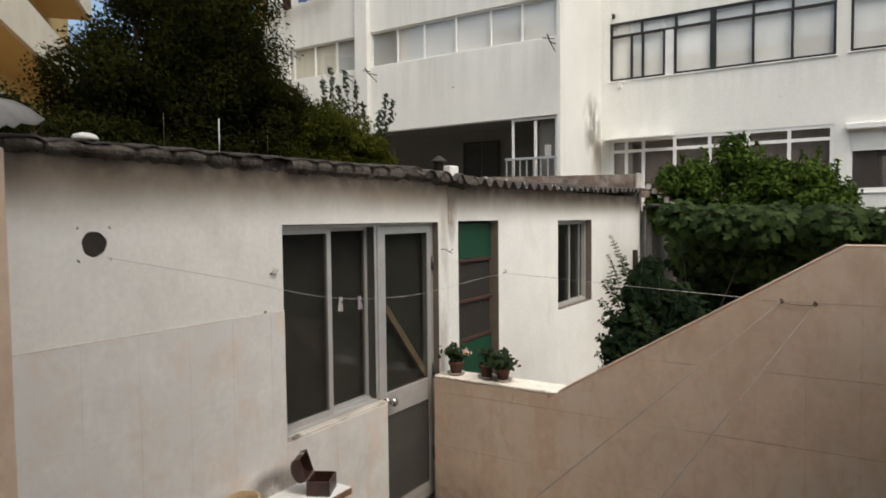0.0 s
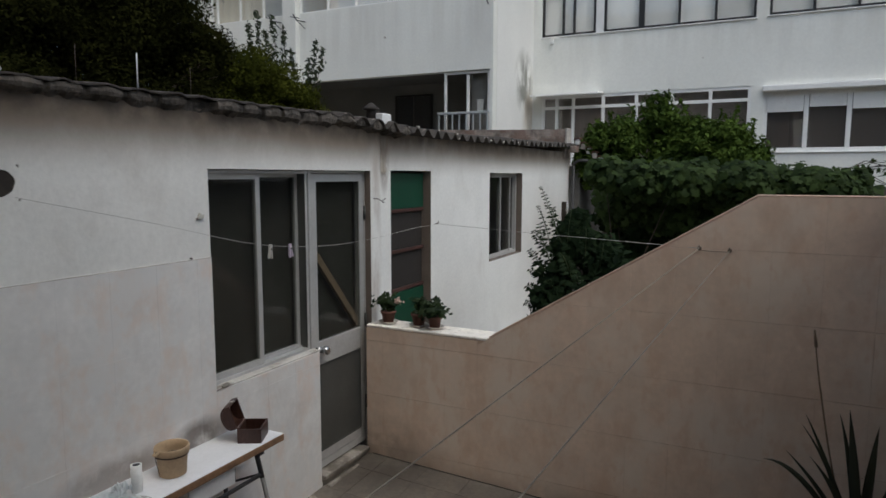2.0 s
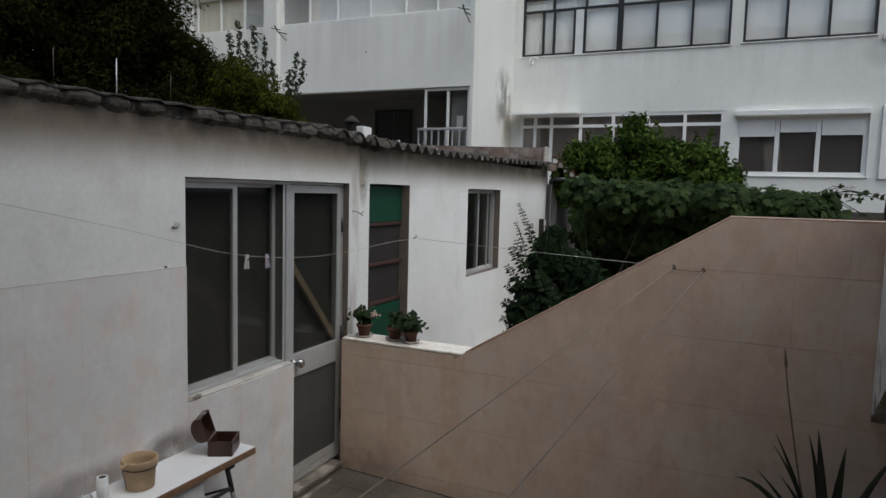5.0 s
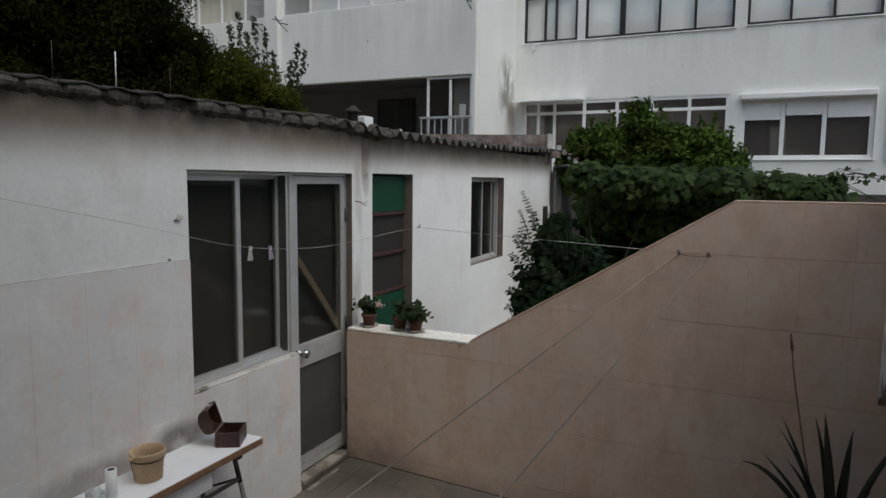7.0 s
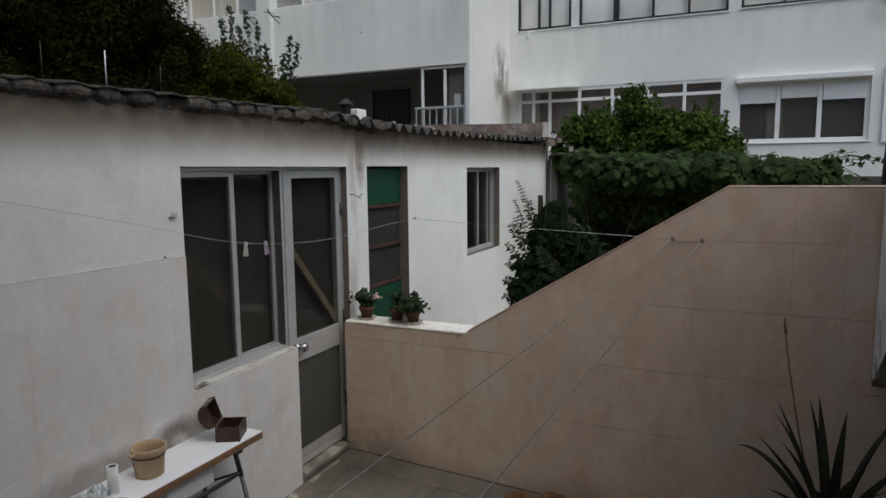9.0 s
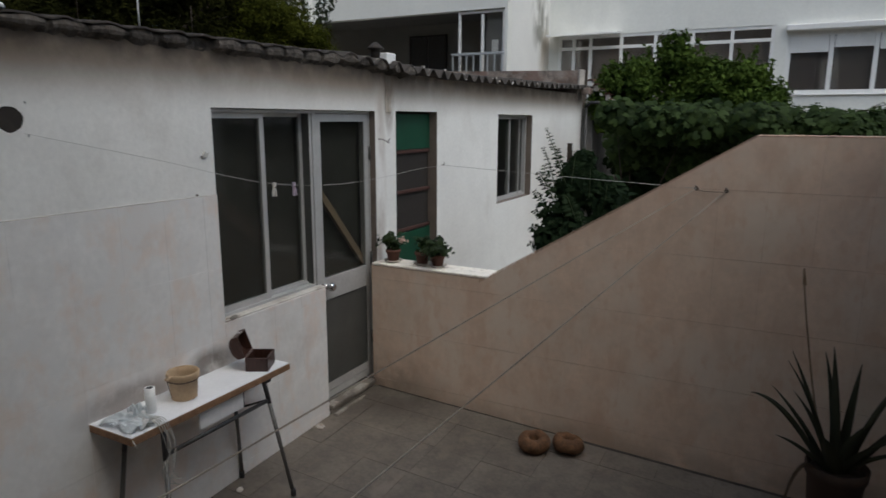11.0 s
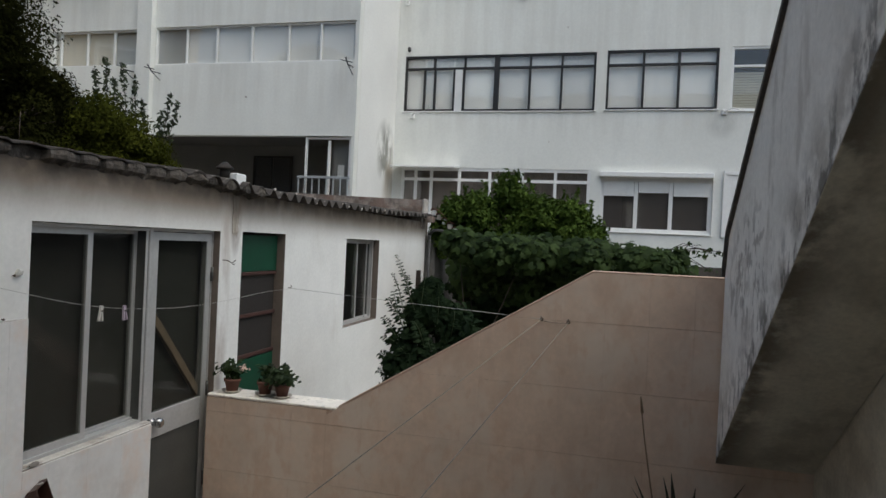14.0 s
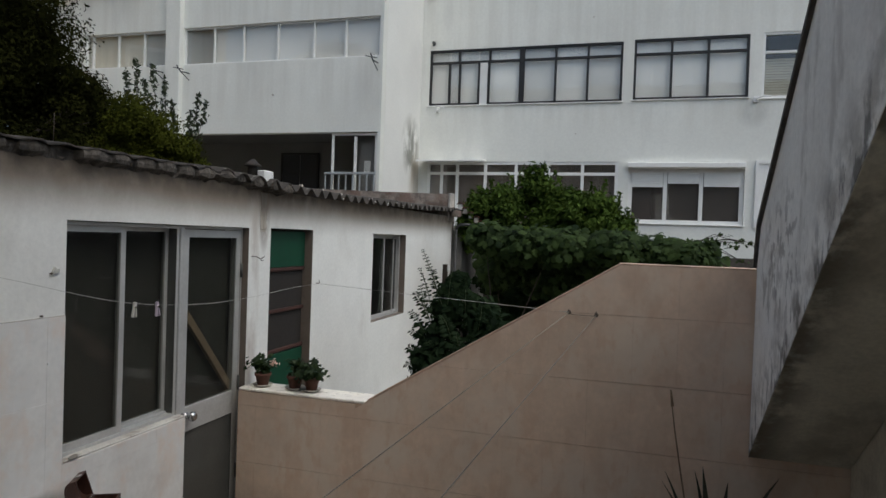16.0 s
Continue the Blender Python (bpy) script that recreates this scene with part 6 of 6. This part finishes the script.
part("rim_band", tube([(0.0815 * math.cos(a), 0.0815 * math.sin(a), 0.1145) for a in np.linspace(0, 2 * math.pi, 37)], 0.0036, 6), M_TERRA_DARK, cp, "brown line under the rim")
part("wire_handle", tube(smooth([(0.0, -0.084, 0.118), (0.004, -0.103, 0.126), (0.006, -0.108, 0.15), (0.0, -0.098, 0.158), (-0.004, -0.104, 0.13), (0.0, -0.092, 0.06), (0.002, -0.086, 0.03)]), 0.0022, 6), M_TERRA_DARK, cp, "thin brown wire")
part("pot_lug", turned(box(-0.012, 0.012, -0.02, 0.02, -0.006, 0.008, 0.004), pose(0.0, -0.098, 0.148, 20)), M_TERRA_PALE, cp)

# white roll
rl = thing("paper_roll", "upright white cardboard roll on the board", "roll", pose(0.15, 1.905, TZ))
part("roll", lathe([(0.024, 0.0), (0.024, 0.125), (0.017, 0.125), (0.017, 0.003)], 24), M_PLASTIC, rl)
# black plug stands in for the shade inside the roll
part("core", lathe([(0.0165, 0.004), (0.0165, 0.124), (0.0145, 0.124), (0.012, 0.112), (0.0005, 0.11)], 18), M_BLACK, rl, "black plug for the shade in the hollow core")


# crumpled cloth and coils of flex
def cloth(at, sx, sy, hgt, seed, material, label):
    bm = bmesh.new()
    n = 22
    g = []
    for i in range(n):
        row = []
        for j in range(n):
            u, v = 2 * i / (n - 1) - 1, 2 * j / (n - 1) - 1
            r2 = max(0.0, 1 - (abs(u) ** 2.2 + abs(v) ** 2.2) * 0.6)
            z = hgt * (1 - (1 - r2) ** 4) * (0.4 + 1.3 * abs(noise.noise((u * 1.7 + seed, v * 2.6, seed))) + 0.18 * abs(noise.noise((u * 5 + seed, v * 5, seed * 2)))) + 0.002
            row.append(bm.verts.new((sx * u * (1 + 0.2 * noise.noise((v * 2, seed, 1))), sy * v * (1 + 0.2 * noise.noise((u * 2, seed, 7))), z)))
        g.append(row)
    for i in range(n - 1):
        for j in range(n - 1):
            bm.faces.new((g[i][j], g[i + 1][j], g[i + 1][j + 1], g[i][j + 1])).smooth = True
    bmesh.ops.solidify(bm, geom=bm.faces[:], thickness=0.003)
    ob = part("crumpled_cloth", bm, material)
    ob.matrix_basis = pose(*at)
    return tagged(ob, label, "cloth")


cloth((0.165, 1.762, TZ + 0.003), 0.105, 0.066, 0.03, 1.3, M_CLOTH, "crumpled pale blue cloth on the end of the board")
cloth((0.13, 1.842, TZ + 0.003), 0.04, 0.034, 0.055, 4.1, M_CLOTH, "bunched pale blue cloth beside the paper roll")
cloth((0.235, 1.80, TZ + 0.003), 0.05, 0.05, 0.026, 7.7, M_PLASTIC, "crumpled white plastic bag on the board")
for k in range(5):
    r = np.random.default_rng(20 + k)
    y = 1.815 + 0.012 * k
    pts = smooth([(0.2, y - 0.03, TZ + 0.02), (0.27, y, TZ + 0.022), (0.306, y + 0.01, TZ - 0.01), (0.31 + 0.012 * r.random(), y + 0.02 + 0.03 * r.random(), 0.53), (0.315, y + 0.025 * r.normal() + 0.03, 0.43), (0.305, y + 0.05 * r.random() + 0.01, 0.36), (0.31 + 0.02 * r.normal(), y + 0.07 * r.random(), 0.29 + 0.08 * r.random())])
    tagged(part("flex", tube(pts, 0.0019, 6), M_CORD), "thin white flex hanging over the board edge", "flex", "flexes on the board")
cp2 = smooth([(0.2, 1.70, TZ + 0.006), (0.24, 1.72, TZ + 0.012), (0.27, 1.70, TZ + 0.006), (0.305, 1.69, TZ - 0.02), (0.31, 1.70, TZ - 0.05)])
tagged(part("flex", tube(cp2, 0.0022, 6), M_PLASTIC), "short white flex curling over the board corner", "flex", "flexes on the board")

# small wooden chest with its domed lid thrown open
bx = thing("wooden_box", "small dark wooden chest with its domed lid open", "box", pose(0.174, 2.495, TZ, 0, 0, 28))
W_, D_, H_ = 0.125, 0.155, 0.078
bm = bmesh.new()
for a in (box(0, W_, 0, 0.008, 0, H_, 0.001), box(0, W_, D_ - 0.008, D_, 0, H_, 0.001), box(0, 0.008, 0.008, D_ - 0.008, 0, H_), box(W_ - 0.008, W_, 0.008, D_ - 0.008, 0, H_), box(0.008, W_ - 0.008, 0.008, D_ - 0.008, 0, 0.008)):
    me = bpy.data.meshes.new("side")
    a.to_mesh(me)
    a.free()
    bm.from_mesh(me)
    bpy.data.meshes.remove(me)
part("body", bm, M_WOOD_DARK, bx)
lid_m = pose(0.0, 0.0, H_ + 0.002, 0, -108, 0)
prof = [(0.0, 0.0), (0.0, 0.028)] + [(0.0625 - 0.0625 * math.cos(a), 0.028 + 0.034 * math.sin(a)) for a in np.linspace(0.2, math.pi - 0.2, 9)] + [(W_, 0.028), (W_, 0.0)]
inner = [(0.007 + (W_ - 0.014) * u / W_, max(0.0, v - 0.007) if v > 0 else 0.0) for u, v in prof]
ring = prof + inner[::-1]
lid = part("lid", turned(prism(ring, "y", 0.0, D_), lid_m), M_WOOD_DARK, bx, "domed lid")
for y0 in (0.001, D_ - 0.008):
    part("lid_end", turned(prism([(u, v - 0.001) if v > 0 else (u, v) for u, v in inner], "y", y0, y0 + 0.007), lid_m), M_WOOD_DARK, lid)
part("clasp", turned(box(W_ - 0.002, W_ + 0.006, D_ / 2 - 0.012, D_ / 2 + 0.012, -0.006, 0.02, 0.002), lid_m), M_STEEL, lid, "small metal clasp")

# ---- on the patio floor ----
for x, y, rz, tilt in ((1.43, 3.745, 20, 7), (1.625, 3.83, -35, -9)):
    ring_pot = thing("clay_ring", "old brown clay ring pot lying on the patio floor", "clay ring", pose(x, y, floor_z(x, y) + 0.008, tilt, 0, rz), "clay rings on the floor")
    bm = lathe([(0.05, 0.0), (0.085, 0.008), (0.10, 0.03), (0.104, 0.05), (0.095, 0.075), (0.08, 0.09), (0.06, 0.095), (0.042, 0.088), (0.03, 0.07), (0.03, 0.03)], 32)
    for v in bm.verts:                      # hand-made, lumpy
        v.co += Vector((noise.noise(v.co * 22 + Vector((x * 9, 0, 0))), noise.noise(v.co * 22 + Vector((0, y * 9, 4))), noise.noise(v.co * 22 + Vector((7, 0, x * 5))))) * 0.009
    part("body", bm, M_CLAY_RING, ring_pot)
    # near-black disc paints the shade down in the opening
    part("opening", lathe([(0.0295, 0.032), (0.0295, 0.036)], 20), M_SOIL, ring_pot, "dark disc for the shade in the hollow")
for x, y, r in ((0.05, 3.27, 0.034), (0.1, 2.47, 0.02)):
    rub = part("plaster_chip", lathe([(r * 0.8, -0.002), (r, 0.001), (r * 0.85, 0.005), (r * 0.3, 0.006)], 6), M_PLASTER)
    rub.matrix_basis = pose(x, y, floor_z(x, y) + 0.002, 3, 4, 40) @ Matrix.Diagonal((1, 1.5, 1, 1))
    tagged(rub, "small white chip of fallen plaster on the floor", "plaster chip", "plaster chips")

# agave in a big pot under the stair
AX, AY = 3.10, 3.70
az0 = floor_z(AX, AY)
ag = thing("agave", "spiky agave in a large terracotta pot beneath the stair", "potted plant", pose(AX, AY, az0))
part("pot", lathe([(0.095, 0.012), (0.106, 0.02), (0.135, 0.372), (0.145, 0.376), (0.149, 0.432), (0.139, 0.436), (0.128, 0.40), (0.095, 0.05)], 36), M_TERRA_DARK, ag, "large brown terracotta pot")
part("soil", lathe([(0.133, 0.39), (0.133, 0.402), (0.05, 0.415)], 24), M_SOIL, ag)
tips = [(-0.445, -0.05, 0.765, 0.06), (-0.34, 0.05, 0.79, 0.042), (-0.28, -0.06, 0.98, 0.05), (-0.262, 0.04, 1.005, 0.05), (-0.24, -0.1, 0.835, 0.06), (-0.08, -0.03, 1.077, 0.08), (-0.11, 0.06, 1.02, 0.05),
        (0.055, 0.04, 0.985, 0.045), (0.29, 0.0, 1.05, 0.06), (0.34, -0.02, 0.80, 0.06), (0.1, -0.24, 0.80, 0.06), (-0.1, -0.3, 0.70, 0.06), (0.2, -0.2, 0.7, 0.055), (-0.3, -0.2, 0.62, 0.055), (0.3, -0.12, 0.62, 0.05)]
for k, (dx, dy, tz, wd) in enumerate(tips):
    bm = bmesh.new()
    root, tip = Vector((dx * 0.12, dy * 0.12, 0.40)), Vector((dx, dy, tz))
    out = Vector((dx, dy, 0))
    side_v = Vector((-out.y, out.x, 0)).normalized() if out.length > 0.02 else Vector((1, 0, 0))
    mid = root.lerp(tip, 0.5) + (Vector((-0.02, 0, 0.20)) if k == 0 else Vector((0, 0, 0.04)) - out * (0.08 if k % 2 else 0.22))
    prev = None
    for q in np.linspace(0, 1, 9):
        c = root * (1 - q) ** 2 + mid * 2 * q * (1 - q) + tip * q * q
        hw = 1.3 * wd * (0.75 + 1.1 * q - 0.6 * q * q) * (1 - q ** 1.6) * 0.62 + 0.001
        nrm = (out.normalized() if out.length > 0.02 else Vector((0, 1, 0)))
        row = [bm.verts.new(c + side_v * hw), bm.verts.new(c + nrm * hw * 0.45 - Vector((0, 0, 0.3 * hw))), bm.verts.new(c - side_v * hw), bm.verts.new(c - nrm * hw * 0.12)]
        if prev:
            for i in range(4):
                bm.faces.new((prev[i], prev[(i + 1) % 4], row[(i + 1) % 4], row[i])).smooth = True
        prev = row
    bmesh.ops.recalc_face_normals(bm, faces=bm.faces[:])
    part("leaf", bm, M_AGAVE, ag)
part("flower_stalk", tube(smooth([(-0.05, 0.02, 0.40), (-0.14, 0.01, 0.776), (-0.205, 0.0, 1.13), (-0.235, -0.01, 1.32), (-0.25, -0.01, 1.45)]), 0.005, 6, 0.003), M_DRY, ag, "dry brown flower stalk")
part("stalk_head", tube([(-0.24, -0.01, 1.37), (-0.247, -0.01, 1.42), (-0.251, -0.01, 1.455)], 0.009, 6, 0.003), M_DRY, ag)

part("hanging_leaf", tube(smooth([(-0.10, -0.06, 0.41), (-0.15, -0.10, 0.445), (-0.20, -0.12, 0.36), (-0.235, -0.14, 0.2), (-0.25, -0.15, 0.06)]), 0.012, 6, 0.004), M_WITHERED, ag, "withered brown leaf hanging over the rim")

# gutter stub at the shed end
gs = thing("rain_pipe", "dark plastic rain pipe at the end of the shed", "pipe", pose(0.06, 9.42, 0))
part("pipe", tube([(0.02, 0, -0.2), (0.02, 0, 2.2)], 0.022, 10), M_BLACK, gs)
part("elbow", tube([(0.0, 0, 2.2), (0.08, 0, 2.27), (0.22, 0.02, 2.27), (0.24, 0.02, 2.2)], 0.024, 10), M_BLACK, gs, "black elbow")

# ---- pieces of the setting: wall and floor tiles ----
TW, TH, GX, GAP = 0.25, 0.398, 0.0003, 0.0023


def clip(poly, f):
    """The part of a polygon where f(point) >= 0."""
    out = []
    for k, p in enumerate(poly):
        q = poly[(k + 1) % len(poly)]
        a, b = f(p), f(q)
        if a >= 0:
            out.append(p)
        if (a >= 0) != (b >= 0):
            s = a / (a - b)
            out.append((p[0] + (q[0] - p[0]) * s, p[1] + (q[1] - p[1]) * s))
    return out


def tile_mesh(poly, depth=0.008, material=M_TILE, ins=0.0003):
    """A tile of any outline in its own x-z plane, with eased front edges; its front looks to -y."""
    cx, cz = sum(p[0] for p in poly) / len(poly), sum(p[1] for p in poly) / len(poly)
    bm = bmesh.new()
    front = [bm.verts.new((p[0] - ins * (1 if p[0] > cx else -1), 0.0, p[1] - ins * (1 if p[1] > cz else -1))) for p in poly]
    edge_ = [bm.verts.new((p[0], 0.0006, p[1])) for p in poly]
    back = [bm.verts.new((p[0], depth, p[1])) for p in poly]
    bm.faces.new(front)
    for a, b in ((front, edge_), (edge_, back)):
        for k in range(len(poly)):
            bm.faces.new((a[k], a[(k + 1) % len(a)], b[(k + 1) % len(a)], b[k]))
    bmesh.ops.recalc_face_normals(bm, faces=bm.faces[:])
    return mesh_of("tile", bm, material)


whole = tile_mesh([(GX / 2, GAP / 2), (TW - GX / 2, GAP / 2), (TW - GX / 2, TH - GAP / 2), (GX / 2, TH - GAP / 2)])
whole_pale = tile_mesh([(0.0001, 0.0004), (TW - 0.0001, 0.0004), (TW - 0.0001, 0.4046), (0.0001, 0.4046)], 0.008, M_TILE_PALE, 0.0005)


def lay(parent, u, z, poly, m, pale=False):
    """One tile; poly is its outline in wall coordinates, m carries wall coordinates to the world."""
    full = len(poly) == 4 and abs((max(p[0] for p in poly) - min(p[0] for p in poly)) - TW + GX) < 1e-6 and abs((max(p[1] for p in poly) - min(p[1] for p in poly)) - TH + GAP) < 1e-6
    me = (whole_pale if pale else whole) if full else tile_mesh([(p[0] - u, p[1] - z) for p in poly], 0.008, M_TILE_PALE if pale else M_TILE)
    ob = new("tile", me)
    ob.parent = parent
    ob.matrix_basis = m @ pose(u, 0, z, 0, 0, 0)


(xa, za), (xb, zb) = SLOPE
slope_k = (zb - za) / (xb - xa)
trng = random.Random(4)
for i in range(-1, 18):
    u = 2.645 - 0.25 * 11 + TW * i
    for j in range(-1, 6):
        z = 0.047 + TH * j
        p = [(u + GX / 2, z + GAP / 2), (u + TW - GX / 2, z + GAP / 2), (u + TW - GX / 2, z + TH - GAP / 2), (u + GX / 2, z + TH - GAP / 2)]
        p = clip(p, lambda q: q[0] - 0.004)
        p = clip(p, lambda q: BW_RIGHT - 0.002 - q[0]) if p else p
        p = clip(p, lambda q: 1.939 - q[1]) if p else p
        p = clip(p, lambda q: q[1] - (floor_z(q[0], 4.0) - 0.03)) if p else p
        if p and max(q[0] for q in p) > 0.965:
            p = clip(p, lambda q: za - 0.004 + slope_k * (q[0] - xa) - q[1]) if u > 0.75 else p
        if p and u <= 0.75:
            p = clip(p, lambda q: 0.937 - q[1])
        if len(p) >= 3 and (max(q[0] for q in p) - min(q[0] for q in p)) > 0.012 and (max(q[1] for q in p) - min(q[1] for q in p)) > 0.012:
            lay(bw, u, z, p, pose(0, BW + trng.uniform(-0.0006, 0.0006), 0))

TP = 0.405
turn = pose(0.008, 0, 0, 0, 0, 90)          # wall coordinates along +y, looking to +x
for i in range(0, 10):
    u = 1.18 + TW * i
    for j in range(-1, 4):
        z = 0.002 + TP * j
        p = [(u + 0.0001, z + 0.0002), (u + TW - 0.0001, z + 0.0002), (u + TW - 0.0001, z + TP - 0.0002), (u + 0.0001, z + TP - 0.0002)]
        p = clip(p, lambda q: q[1] - (floor_z(0, q[0]) - 0.03))
        if p and u + TW > 2.53 and z + TP > 0.89:
            p = clip(p, lambda q: 2.528 - q[0]) if u < 2.528 and z > 0.8 else p
            if p and u >= 2.528:
                p = clip(p, lambda q: 0.8935 - q[1])
            elif p and z < 0.8 and u < 2.528:
                p = clip(p, lambda q: 0.8935 - q[1])
        if u < 2.528 < u + TW and z > 0.8:
            low = clip(clip([(u + 0.0001, z + 0.0002), (u + TW - 0.0001, z + 0.0002), (u + TW - 0.0001, z + TP), (u + 0.0001, z + TP)], lambda q: q[0] - 2.529), lambda q: 0.8935 - q[1])
            if len(low) >= 3:
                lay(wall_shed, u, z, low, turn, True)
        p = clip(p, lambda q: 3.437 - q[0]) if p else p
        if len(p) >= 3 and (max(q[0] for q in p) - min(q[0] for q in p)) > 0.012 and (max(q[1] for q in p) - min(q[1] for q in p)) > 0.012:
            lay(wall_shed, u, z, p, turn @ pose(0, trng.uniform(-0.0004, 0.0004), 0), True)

# added strip whose darker colour cancels the sky-lit line along the tile tops
dull_layer = part("trim_tile_edge", box(0.0005, 0.0084, 1.18, 2.527, 0.002 + TP * 4 + 0.0004, 0.002 + TP * 4 + 0.002), M_SILL)
tagged(dull_layer, "thin dull strip added to darken the bright tile tops", "tile edge", kind="structure")

FT = 0.333
fbm = box(0.0009, FT - 0.0009, 0.0009, FT - 0.0009, -0.012, 0.0, 0.0008)
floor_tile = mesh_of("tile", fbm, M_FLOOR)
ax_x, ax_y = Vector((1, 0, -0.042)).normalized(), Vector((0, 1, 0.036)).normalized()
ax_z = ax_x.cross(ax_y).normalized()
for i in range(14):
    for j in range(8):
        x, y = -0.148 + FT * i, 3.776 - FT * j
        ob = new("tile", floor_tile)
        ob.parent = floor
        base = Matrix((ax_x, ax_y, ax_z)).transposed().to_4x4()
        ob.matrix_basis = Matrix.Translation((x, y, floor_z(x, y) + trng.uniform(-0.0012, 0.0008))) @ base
